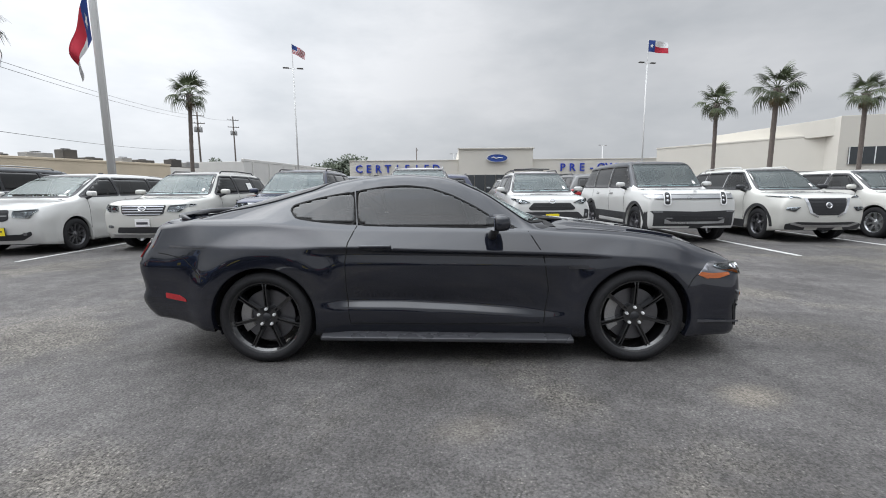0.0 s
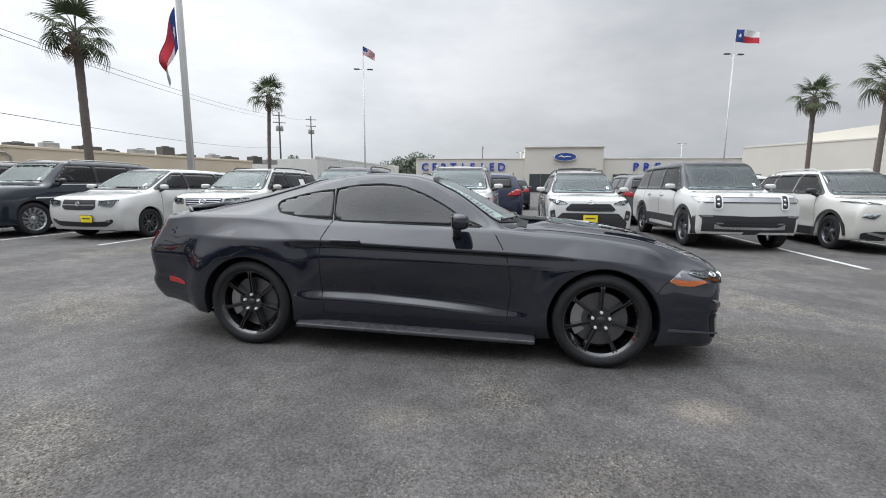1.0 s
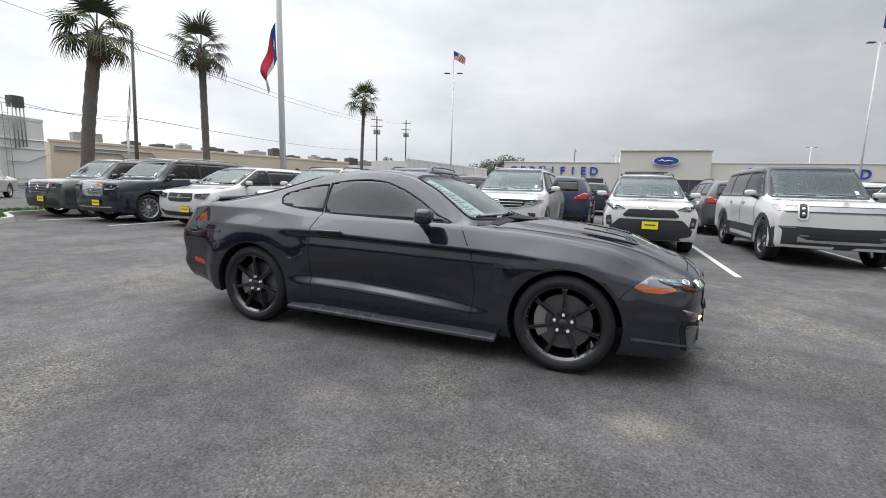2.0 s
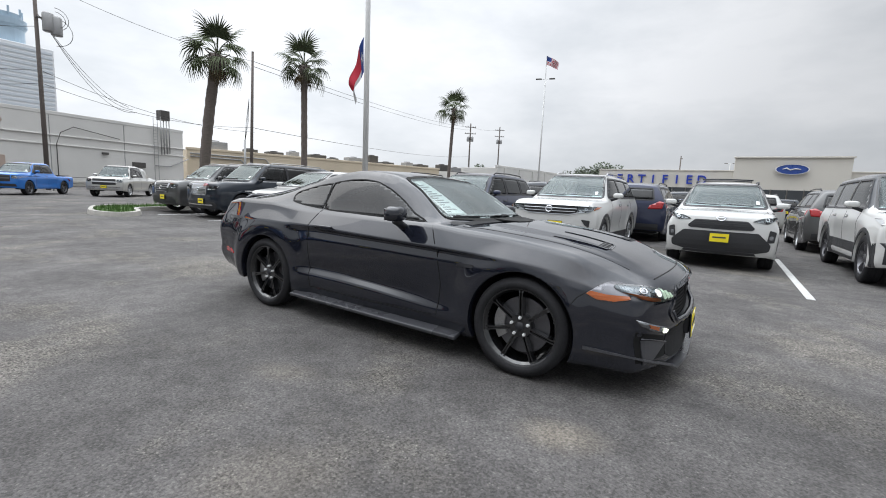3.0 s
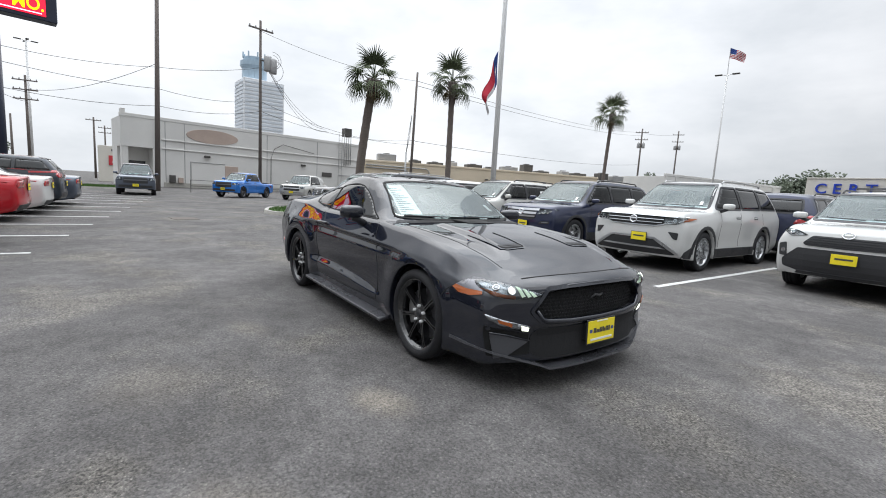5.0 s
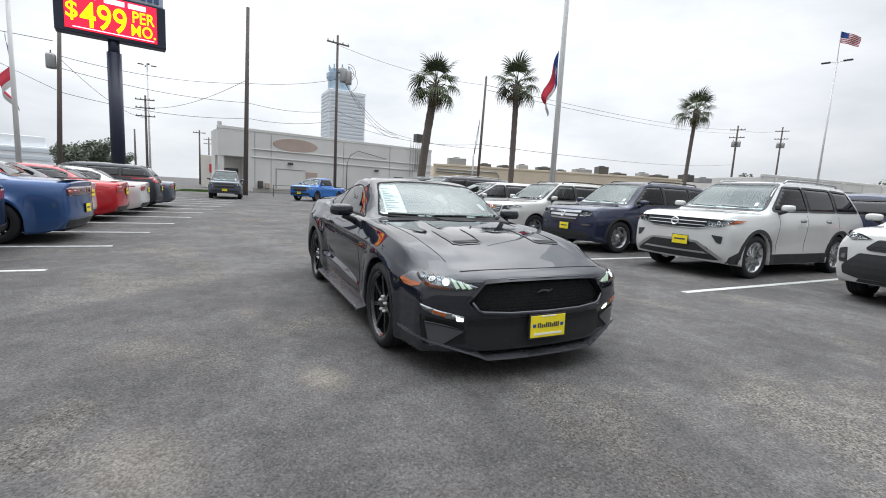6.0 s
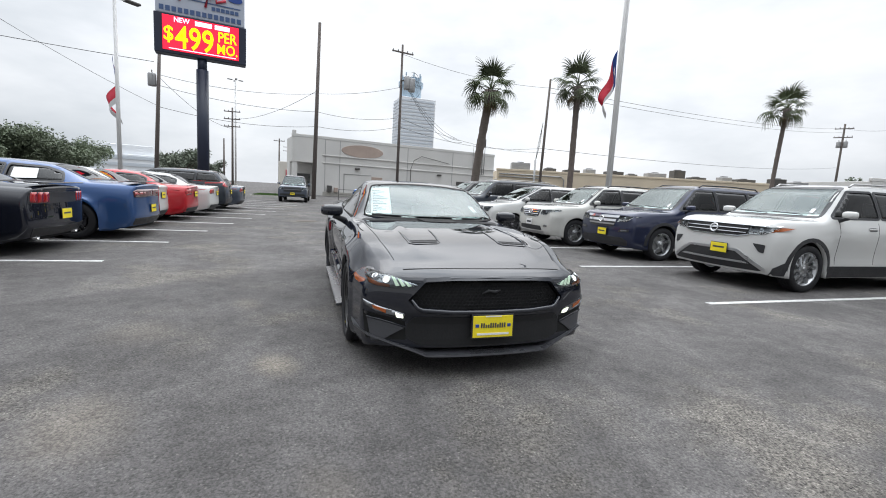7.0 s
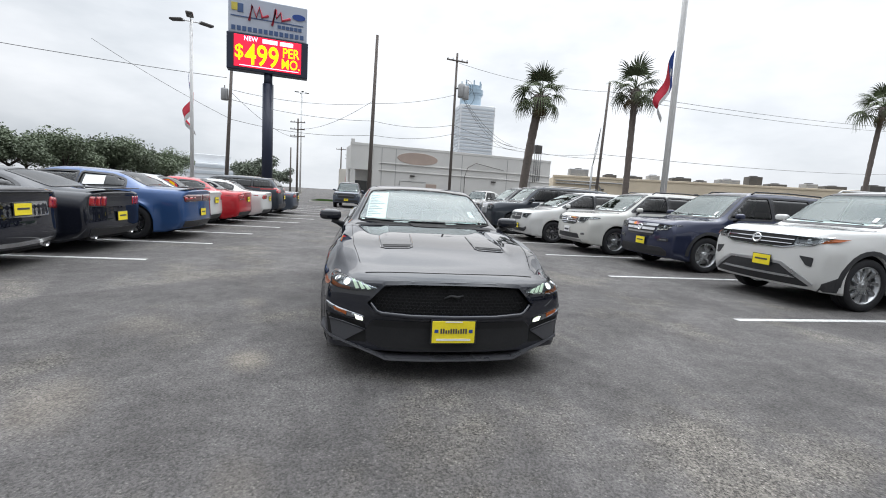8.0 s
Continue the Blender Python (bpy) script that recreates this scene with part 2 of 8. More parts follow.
def grown(poly, d):
    """The polygon with each side moved outwards."""
    area = sum(poly[i - 1][0] * poly[i][1] - poly[i][0] * poly[i - 1][1] for i in range(len(poly)))
    sgn = 1 if area > 0 else -1
    out = []
    k = len(poly)
    for i in range(k):
        p, a, b = Vector(poly[i]), Vector(poly[i - 1]), Vector(poly[(i + 1) % k])
        u, v = (p - a), (b - p)
        if u.length < 1e-6:
            u = v
        if v.length < 1e-6:
            v = u
        u, v = u.normalized(), v.normalized()
        nrm = Vector((u.y + v.y, -u.x - v.x)) * sgn
        nrm = nrm.normalized() if nrm.length > 1e-6 else Vector((u.y, -u.x)) * sgn
        c = max(0.5, nrm.dot(Vector((u.y, -u.x)) * sgn))
        out.append(tuple(p + nrm * d / c))
    return out


# ---------------------------------------------------------------- vehicles
from mathutils.bvhtree import BVHTree

RAYS = {"L": lambda a, b: ((a, 3, b), (0, -1, 0)), "R": lambda a, b: ((a, -3, b), (0, 1, 0)), "F": lambda a, b: ((6, a, b), (-1, 0, 0)),
        "B": lambda a, b: ((-6, a, b), (1, 0, 0)), "T": lambda a, b: ((a, b, 4), (0, 0, -1))}


class Shell:
    """A car body's outer skin, on which panels, panes and trim are laid."""

    def __init__(self, bm):
        self.tree = BVHTree.FromBMesh(bm)

    def at(self, side, a, b, off=0.0):
        o, d = RAYS[side](a, b)
        p, n, _, _ = self.tree.ray_cast(Vector(o), Vector(d))
        if p is None:
            o = Vector(o)
            p, n, _, _ = self.tree.find_nearest(o + Vector(d) * (abs(o[0]) + abs(o[1]) + abs(o[2]) - abs(a) - abs(b)) * 0.75)
            n = -Vector(d)
        if n.dot(Vector(d)) > 0:
            n = -n
        return p + n * off, n

    def lay(self, bm2, side, off, thick):
        """Lift a flat mesh onto the skin and give it thickness."""
        back = {}
        for v in bm2.verts:
            p, n = self.at(side, v.co.x, v.co.y, off)
            back[v] = p - n * thick
            v.co = p
        bm2.normal_update()
        d = Vector(RAYS[side](0, 0)[1])
        flip = [f for f in bm2.faces if f.normal.dot(d) > 0]
        if flip:
            bmesh.ops.reverse_faces(bm2, faces=flip)
        if thick:
            rim = [e for e in bm2.edges if len(e.link_faces) == 1]
            made = {}
            for e in rim:
                for v in e.verts:
                    if v not in made:
                        made[v] = bm2.verts.new(back[v])
            for e in rim:
                a, b = e.verts
                bm2.faces.new((a, b, made[b], made[a]))
        return bm2

    def patch(self, side, poly, off=0.004, cell=0.06, thick=0.008):
        own = bmesh.new()
        vs = [own.verts.new((a, b, 0)) for a, b in poly]
        own.faces.new(vs)
        for k in (0, 1):
            lo, hi = min(p[k] for p in poly), max(p[k] for p in poly)
            n = max(1, math.ceil((hi - lo) / cell))
            for i in range(1, n):
                co, no = [0, 0, 0], [0, 0, 0]
                co[k], no[k] = lo + (hi - lo) * i / n, 1
                bmesh.ops.bisect_plane(own, geom=own.verts[:] + own.edges[:] + own.faces[:], plane_co=co, plane_no=no, dist=1e-5)
        bmesh.ops.triangulate(own, faces=[f for f in own.faces if len(f.verts) > 4])
        return self.lay(own, side, off, thick)

    def strip(self, side, line, width, off=0.004, cell=0.05, thick=0.008, closed=False, taper=False):
        """A band along a line on the skin (a ring when closed); width may be (inwards, outwards)."""
        w0, w1 = width if isinstance(width, tuple) else (-width / 2, width / 2)
        pts = [Vector(p) for p in line]
        if closed:
            a, b = grown(line, w0), grown(line, w1)
            a, b = a + [a[0]], b + [b[0]]
        else:
            a, b = [], []
            for i, p in enumerate(pts):
                d = (pts[min(i + 1, len(pts) - 1)] - pts[max(i - 1, 0)]).normalized()
                nrm = Vector((d.y, -d.x))
                k = 0.25 if taper and i in (0, len(pts) - 1) else 1
                a.append(tuple(p + nrm * w0 * k))
                b.append(tuple(p + nrm * w1 * k))
        own = bmesh.new()
        rows = []
        for i in range(len(a) - 1):
            n = max(1, math.ceil((Vector(a[i + 1]) - Vector(a[i])).length / cell))
            for j in range(n + (1 if i == len(a) - 2 and not closed else 0)):
                t = j / n
                rows.append((Vector(a[i]).lerp(Vector(a[i + 1]), t), Vector(b[i]).lerp(Vector(b[i + 1]), t)))
        vv = [(own.verts.new((*p, 0)), own.verts.new((*q, 0))) for p, q in rows]
        pairs = list(zip(vv, vv[1:])) + ([(vv[-1], vv[0])] if closed else [])
        for (p, q), (r, s) in pairs:
            own.faces.new((p, q, s, r))
        return self.lay(own, side, off, thick)


def car_skin(S, nx=64, nseg=4, ncap=10):
    """The painted skin of a car, from the curves of its section along its length. x ahead, z up, the wheelbase's middle at 0."""
    xf, xr, W = S["xf"], S["xr"], S["W"]
    f = {k: curve(v) for k, v in S["curves"].items()}
    nose, tail = curve(S["nose"]), curve(S["tail"])
    axles, hub, Ra = S["axles"], S["hub"], S["arch"]
    rnd = S.get("round", 0.10)
    xs = {round(xr + (xf - xr) * i / nx, 4) for i in range(nx + 1)}
    for xc in axles:
        xs = {x for x in xs if abs(abs(x - xc) - Ra) > 0.012}
        for i in range(17):
            xs.add(round(xc + Ra * math.cos(math.pi * i / 16), 4))
        xs |= {round(xc - Ra - 0.002, 4), round(xc + Ra + 0.002, 4)}
    for e, s in ((xf, -1), (xr, 1)):
        for d in (0.006, 0.02, 0.045, 0.08):
            xs.add(round(e + s * d * rnd / 0.1, 4))
    xs = sorted(x for x in xs if xr <= x <= xf)

    def section(x):
        d = min(xf - x, x - xr)
        ins = rnd - math.sqrt(max(0, rnd ** 2 - (rnd - d) ** 2)) if d < rnd else 0.0
        za = 0
        for xc in axles:
            if abs(x - xc) <= Ra + 1e-4:
                za = hub + math.sqrt(max(0, Ra ** 2 - (x - xc) ** 2))
        flare = max(smoothstep(1.32 * Ra, 0.95 * Ra, abs(x - xc)) for xc in axles)
        ys = [f["ws"](x), f["wr"](x), f["wl"](x), f["wc"](x), f["wb"](x), f["we"](x), f["we"](x) * 0.62, 0.0]
        top, drop = f["top"](x) - 0.7 * ins, f["drop"](x)
        zs = [f["zb"](x) + 0.3 * ins, f["zr"](x), f["zl"](x), f["zc"](x), f["zbelt"](x) - 0.3 * ins, top - drop, top - drop * 0.30, top]
        wf = f["wf"](x)
        for i in range(3):
            ys[i] += (wf - ys[i]) * flare
        zs[0] = max(zs[0], za)
        for i in (1, 2, 3):
            zs[i] = max(zs[i], zs[i - 1] + 0.025)
        for i in (5, 4, 3, 2, 1):
            zs[i] = min(zs[i], zs[i + 1] - 0.006)
        zs[0] = min(zs[0], zs[1] - 0.004)
        ys = [max(0.0, y - ins) if y else 0.0 for y in ys]
        pts = []
        for i in range(7):
            p0, p1, p2, p3 = [Vector((ys[j], zs[j])) for j in (max(i - 1, 0), i, i + 1, min(i + 2, 7))]
            if i == 6:
                p3 = Vector((-ys[6], zs[6]))
            L = (p2 - p1).length
            m1 = (p2 - p0).normalized() * L * 0.75 if i else (p2 - p1) * 0.75
            m2 = (p3 - p1).normalized() * L * 0.75
            for j in range(nseg):
                t = j / nseg
                pts.append(p1 * (2 * t ** 3 - 3 * t * t + 1) + m1 * (t ** 3 - 2 * t * t + t) + p2 * (3 * t * t - 2 * t ** 3) + m2 * (t ** 3 - t * t))
        pts.append(Vector((0.0, zs[7])))
        return pts

    bow, tbow, bl = S.get("bow", 0.16), S.get("tbow", 0.12), S.get("blend", 0.7)

    def bent(x, y, z):
        s = smoothstep(xf - bl, xf, x)
        r = smoothstep(xr + bl, xr, x)
        u = abs(y) / (W / 2)
        return Vector((x - s * (bow * u ** 2.6 + nose(z)) + r * (tbow * u ** 2.6 + tail(z)), y, z))

    bm = bmesh.new()
    cols = [section(x) for x in xs]
    for sg in (1, -1):
        grid = [[bm.verts.new(bent(x, sg * p.x, p.y)) for p in col] for x, col in zip(xs, cols)]
        for a, b in zip(grid, grid[1:]):
            for i in range(len(a) - 1):
                bm.faces.new((a[i], a[i + 1], b[i + 1], b[i]))
        for c, x in ((0, xs[0]), (-1, xs[-1])):
            col = cols[c]
            cap = [[bm.verts.new(bent(x, sg * p.x * (1 - j / ncap), p.y)) for j in range(ncap + 1)] for p in col[:-1]]
            for a, b in zip(cap, cap[1:]):
                for j in range(ncap):
                    bm.faces.new((a[j], a[j + 1], b[j + 1], b[j]))
        # turned-in lip along the sill and the arches
        lip = [bm.verts.new((g[0].co.x, g[0].co.y - sg * 0.07, g[0].co.z + 0.004)) for g in grid]
        for i in range(len(lip) - 1):
            bm.faces.new((grid[i][0], grid[i + 1][0], lip[i + 1], lip[i]))
    bmesh.ops.remove_doubles(bm, verts=bm.verts, dist=0.0008)
    bmesh.ops.dissolve_degenerate(bm, edges=bm.edges, dist=0.0005)
    bmesh.ops.recalc_face_normals(bm, faces=bm.faces)
    bm.normal_update()
    if sum(fc.normal.z * fc.calc_area() for fc in bm.faces) < 0:
        bmesh.ops.reverse_faces(bm, faces=bm.faces)
    bm.normal_update()
    return bm


def wheel_parts(car, x, y, sg, R, rim_r, width, spokes, rim_mat, style="split", detail=False, lugs=5, disc=True):
    """A wheel under the car: rim with spokes, and under it tyre, brake disc and hub cap."""
    n = 48 if detail else 28
    o = lambda a: sg * a
    half = width / 2
    bm = lathe([(rim_r * 0.985, o(half * 0.86)), (rim_r * 1.02, o(half * 0.90)), (rim_r * 0.99, o(half * 0.80)), (rim_r * 0.93, o(half * 0.66)),
                (rim_r * 0.90, o(-half * 0.4)), (rim_r * 0.99, o(-half * 0.9))], n)
    lathe([(0.001, o(half * 0.62)), (rim_r * 0.13, o(half * 0.64)), (rim_r * 0.30, o(half * 0.60)), (rim_r * 0.33, o(half * 0.40)), (rim_r * 0.33, o(0))], n, bm=bm)
    meshes = []
    if style == "ridged":
        own = bmesh.new()
        prof = ((0.22, 0.085, 0.60), (0.42, 0.062, 0.66), (0.70, 0.056, 0.74), (0.90, 0.066, 0.76), (0.985, 0.085, 0.72))
        for lo, hi, up in ((-1.0, -0.22, 0.0), (0.22, 1.0, 0.0), (-0.5, 0.5, -0.16)):
            rings = []
            for r, w, yy in prof:
                px, t0, t1 = r * rim_r, lo * w * rim_r, hi * w * rim_r
                yo, yi = o(half * (yy + up)), o(half * (yy - 0.42))
                rings.append([own.verts.new((px, yo, t0 + (t1 - t0) * 0.2)), own.verts.new((px, yo, t1 - (t1 - t0) * 0.2)), own.verts.new((px, yi, t1)), own.verts.new((px, yi, t0))])
            for p, q in zip(rings, rings[1:]):
                for j in range(4):
                    own.faces.new((p[j], p[(j + 1) % 4], q[(j + 1) % 4], q[j]))
            own.faces.new(rings[-1])
        bmesh.ops.recalc_face_normals(own, faces=own.faces)
        meshes.append(mesh_of(own, "spoke", rim_mat, False))
    for dv in ((-0.12, 0.12) if style == "split" else () if style == "ridged" else (0.0,)):
        own = bmesh.new()
        rings = []
        for r, w, yy in ((0.24, 0.095, 0.60), (0.55, 0.055 if style == "split" else 0.085, 0.70), (0.82, 0.05 if style == "split" else 0.105, 0.76), (0.97, 0.07 if style == "split" else 0.11, 0.74)):
            a = dv * smoothstep(0.2, 1.0, r) + (0.35 * (r - 0.24) if style == "swirl" else 0)
            cx, cz = math.cos(a) * r * rim_r, math.sin(a) * r * rim_r
            tx, tz = -math.sin(a) * w * rim_r, math.cos(a) * w * rim_r
            yo, yi = o(half * yy), o(half * (yy - 0.34))
            rings.append([own.verts.new((cx + tx * 0.75, yo, cz + tz * 0.75)), own.verts.new((cx - tx * 0.75, yo, cz - tz * 0.75)),
                          own.verts.new((cx - tx * 1.2, yi, cz - tz * 1.2)), own.verts.new((cx + tx * 1.2, yi, cz + tz * 1.2))])
        for p, q in zip(rings, rings[1:]):
            for j in range(4):
                own.faces.new((p[j], p[(j + 1) % 4], q[(j + 1) % 4], q[j]))
        own.faces.new(rings[-1])
        bmesh.ops.recalc_face_normals(own, faces=own.faces)
        if detail:
            bmesh.ops.bevel(own, geom=own.edges[:], offset=0.003, segments=1, affect="EDGES")
        meshes.append(mesh_of(own, "spoke", rim_mat, False))
    wheel = part("wheel", bm, rim_mat, car, smooth=False, m=pose(x, y, R))
    for p in wheel.data.polygons:
        p.use_smooth = len(p.vertices) == 4 and not detail
    for k in range(spokes):
        for me in meshes:
            share("spoke", me, wheel, pose(0, 0, 0, 0, -360.0 * k / spokes - 90, 0))
    shoulder = R - 0.012
    prof = [(rim_r * 1.0, o(half * 0.84)), (rim_r * 1.05, o(half * 0.97)), (rim_r * 1.06 + 0.3 * (R - rim_r), o(half * 1.04)), (shoulder - 0.02, o(half * 0.99)),
            (shoulder + 0.004, o(half * 0.90)), (R - 0.001, o(half * 0.74))]
    for g in (0.5, 0.12, -0.26):
        prof += [(R, o(half * (g + 0.10))), (R - 0.007, o(half * (g + 0.07))), (R - 0.007, o(half * (g + 0.02))), (R, o(half * (g - 0.01)))]
    prof += [(R - 0.001, o(-half * 0.72)), (shoulder, o(-half * 0.92)), (rim_r * 1.05, o(-half))]
    part("tyre", lathe(prof, n), RUBBER, wheel, smooth=True)
    if disc:
        bm = lathe([(rim_r * 0.25, o(half * 0.20)), (rim_r * 0.74, o(half * 0.20)), (rim_r * 0.75, o(half * 0.10)), (rim_r * 0.3, o(half * 0.08))], n)
        part("brake_disc", bm, GREY_RIM if detail else STEEL, wheel, smooth=False)
        own = bmesh.new()
        for k in range(9):
            a = math.pi * (0.80 + 0.40 * k / 8)
            for r, yy in ((0.5, 0.12), (0.5, 0.34), (0.79, 0.34), (0.79, 0.12)):
                own.verts.new((math.cos(a) * r * rim_r, o(half * yy), math.sin(a) * r * rim_r))
        own.verts.ensure_lookup_table()
        for k in range(8):
            for j in range(4):
                own.faces.new([own.verts[4 * k + j], own.verts[4 * k + (j + 1) % 4], own.verts[4 * k + 4 + (j + 1) % 4], own.verts[4 * k + 4 + j]])
        own.faces.new(own.verts[0:4])
        own.faces.new(own.verts[-4:])
        bmesh.ops.recalc_face_normals(own, faces=own.faces)
        part("brake_caliper", own, STEEL if detail else GREY_RIM, wheel)
    cap = lathe([(0.001, o(half * 0.70)), (rim_r * 0.11, o(half * 0.695)), (rim_r * 0.125, o(half * 0.62))], 20)
    hubcap = part("hub_cap", cap, TRIM if rim_mat is BLACK_RIM else rim_mat, wheel, smooth=True)
    if detail:
        for k in range(lugs):
            a = 2 * math.pi * k / lugs + math.pi / 2
            bmn = lathe([(0.001, o(0.020)), (0.008, o(0.020)), (0.0115, o(0.012)), (0.0115, o(-0.01))], 6)
            part("lug_nut", bmn, BADGE_WHITE, wheel, m=pose(math.cos(a) * rim_r * 0.235, o(half * 0.63), math.sin(a) * rim_r * 0.235))
    return wheel


def dealer_plate(car, p, n, w=0.305, h=0.155, fancy=False):
    """A yellow dealer plate that stands on the skin at p."""
    m = Matrix.Translation(p) @ n.to_track_quat("X", "Z").to_matrix().to_4x4()
    fr = part("licence_plate", box(0.010, w + 0.02, h + 0.02, (0.0, 0, 0), 0.004), TRIM, car, m=m)
    part("plate_card", box(0.006, w, h, (0.006, 0, 0), 0.002, 1), YELLOW, fr, "yellow dealer plate")
    bm = box(0.003, w * 0.70, h * 0.17, (0.0105, 0, h * 0.05))
    if fancy:
        bm.free()
        for k in range(11):
            hh = h * (0.15 if k in (2, 3, 7) else 0.22)
            part("lettering_bar", box(0.003, w * 0.036, hh, (0.0105, w * (-0.29 + 0.058 * k), h * 0.02 + (hh - h * 0.15) / 2)), INK, fr)
    else:
        part("lettering_bar", bm, INK, fr)
    if fancy:
        part("lettering_bar", box(0.003, w * 0.8, h * 0.09, (0.0105, 0, -h * 0.34)), BADGE_WHITE, fr)
        part("lettering_bar", box(0.003, w * 0.4, h * 0.05, (0.0105, 0, h * 0.47)), BADGE_WHITE, fr)
        for s in (-1, 1):
            part("badge", box(0.003, w * 0.09, h * 0.15, (0.0105, s * w * 0.40, h * 0.05), 0.001, 1), BADGE_BLUE, fr)
    return fr


def mirror_parts(car, skin, x, z, W, mat, size=1.0, out=0.17):
    for sg, side in ((1, "L"), (-1, "R")):
        p, _ = skin.at(side, x, z)
        own = bmesh.new()
        bmesh.ops.create_uvsphere(own, u_segments=16, v_segments=10, radius=1.0)
        for v in own.verts:
            c = v.co
            fx = 0.085 * size if c.x > 0 else 0.045 * size
            squ = lambda a: math.copysign(abs(a) ** 0.6, a)
            v.co = Vector((squ(c.x) * fx, squ(c.y) * 0.115 * size, squ(c.z) * 0.066 * size * (1.0 if c.z > 0 else 0.8)))
        house = part("door_mirror", own, mat, car, smooth=True, m=pose(p.x, p.y + sg * out, z + 0.085 * size, 0, 0, sg * -14))
        part("mirror_base", tube([(0.02, -sg * out * 1.02, -0.11 * size), (0.01, -sg * 0.07, -0.07 * size), (0.0, -sg * 0.02, -0.05 * size)], [0.035, 0.03, 0.03], 8), TRIM, house, smooth=True)
        part("mirror_glass", box(0.004, 0.165 * size, 0.090 * size, (-0.0445 * size, 0, 0), 0.0015, 1), CHROME, house)


def handle_parts(car, skin, xs, z, mat):
    for sg, side in ((1, "L"), (-1, "R")):
        for x in xs:
            p, n = skin.at(side, x, z)
            m = Matrix.Translation(p + n * 0.012) @ pose(0, 0, 0, 0, 0, 0)
            h = part("door_handle", box(0.20, 0.022, 0.028, (0, 0, 0), 0.010, 2), mat, car, smooth=True, m=m)
            part("handle_recess", skin.patch(side, rounded([(x - 0.12, z - 0.028), (x + 0.09, z - 0.028), (x + 0.09, z + 0.028), (x - 0.12, z + 0.028)], 0.025), 0.003, 0.05), TRIM, car)


def seat_parts(car, x, y, z, mat, w=0.5):
    bm = box(0.50, w, 0.16, (0.0, 0, 0.08), 0.05, 2)
    own = box(0.14, w * 0.94, 0.62, (0, 0, 0.31), 0.05, 2)
    bmesh.ops.transform(own, matrix=pose(-0.26, 0, 0.10, 0, -17, 0), verts=own.verts)
    join(bm, own)
    seat = part("seat", bm, mat, car, smooth=True, m=pose(x, y, z))
    own = box(0.10, 0.26, 0.18, (0, 0, 0), 0.04, 2)
    part("headrest", own, mat, seat, smooth=True, m=pose(-0.50, 0, 0.79, 0, -12, 0))


def cabin_parts(car, S, seats, mat, floor_z=0.38):
    """Floor, dashboard, steering wheel and seats inside the car."""
    cx, cz, W = S["cowl"][0], S["cowl"][1], S["W"]
    xr = S["cabin_rear"]
    part("cabin_floor", box(cx - xr, W * 0.84, 0.05, ((cx + xr) / 2, 0, floor_z)), INTERIOR, car)
    part("dashboard", box(0.50, W * 0.80, 0.26, (cx - 0.18, 0, cz - 0.14), 0.09, 3), INTERIOR, car, smooth=True)
    own = bmesh.new()
    tube([(0, math.cos(2 * math.pi * i / 20) * 0.18, math.sin(2 * math.pi * i / 20) * 0.18) for i in range(21)], 0.015, 6, own, caps=False)
    box(0.03, 0.30, 0.04, (0, 0, 0), 0.01, 1, own)
    part("steering_wheel", own, INTERIOR, car, smooth=True, m=pose(cx - 0.55, W * 0.20, cz - 0.04, 0, -22, 0))
    for x, y in seats:
        seat_parts(car, x, y, floor_z + 0.10, mat)


def cut_hole(bm, side, poly, keep=None):
    """Open the skin along the outline of a pane."""
    ax = {"L": (0, 2), "R": (0, 2), "F": (1, 2), "B": (1, 2), "T": (0, 1)}[side]
    d = -Vector(RAYS[side](0, 0)[1])
    bm.normal_update()
    lo = [min(p[k] for p in poly) - 0.02 for k in (0, 1)]
    hi = [max(p[k] for p in poly) + 0.02 for k in (0, 1)]
    near = []
    for fc in bm.faces:
        if fc.normal.dot(d) < 0.04:
            continue
        if keep and not keep(fc.calc_center_median()):
            continue
        ps = [(v.co[ax[0]], v.co[ax[1]]) for v in fc.verts]
        if max(p[0] for p in ps) < lo[0] or min(p[0] for p in ps) > hi[0] or max(p[1] for p in ps) < lo[1] or min(p[1] for p in ps) > hi[1]:
            continue
        near.append(fc)
    geom = list({v for f in near for v in f.verts}) + list({e for f in near for e in f.edges}) + near
    for i in range(len(poly)):
        p, q = poly[i - 1], poly[i]
        co, no = [0, 0, 0], [0, 0, 0]
        co[ax[0]], co[ax[1]] = p
        no[ax[0]], no[ax[1]] = q[1] - p[1], p[0] - q[0]
        if abs(no[ax[0]]) + abs(no[ax[1]]) < 1e-5:
            continue
        geom = bmesh.ops.bisect_plane(bm, geom=geom, dist=1e-4, plane_co=co, plane_no=Vector(no).normalized())["geom"]
    dead = []
    for fc in geom:
        if isinstance(fc, bmesh.types.BMFace):
            c = fc.calc_center_median()
            if inside(poly, c[ax[0]], c[ax[1]]):
                dead.append(fc)
    bmesh.ops.delete(bm, geom=dead, context="FACES")


def recess(skin, side, poly, d0, d1, cell=0.05):
    """The walls of an opening that goes into the skin."""
    own = bmesh.new()
    pts = []
    for i in range(len(poly)):
        p, q = Vector(poly[i - 1]), Vector(poly[i])
        n = max(1, math.ceil((q - p).length / cell))
        pts += [p.lerp(q, j / n) for j in range(n)]
    d = Vector(RAYS[side](0, 0)[1])
    rows = []
    for p in pts:
        o = skin.at(side, p.x, p.y)[0]
        rows.append((own.verts.new(o - d * d0), own.verts.new(o - d * d1)))
    for a, b in zip(rows, rows[1:] + rows[:1]):
        own.faces.new((a[0], b[0], b[1], a[1]))
    return own


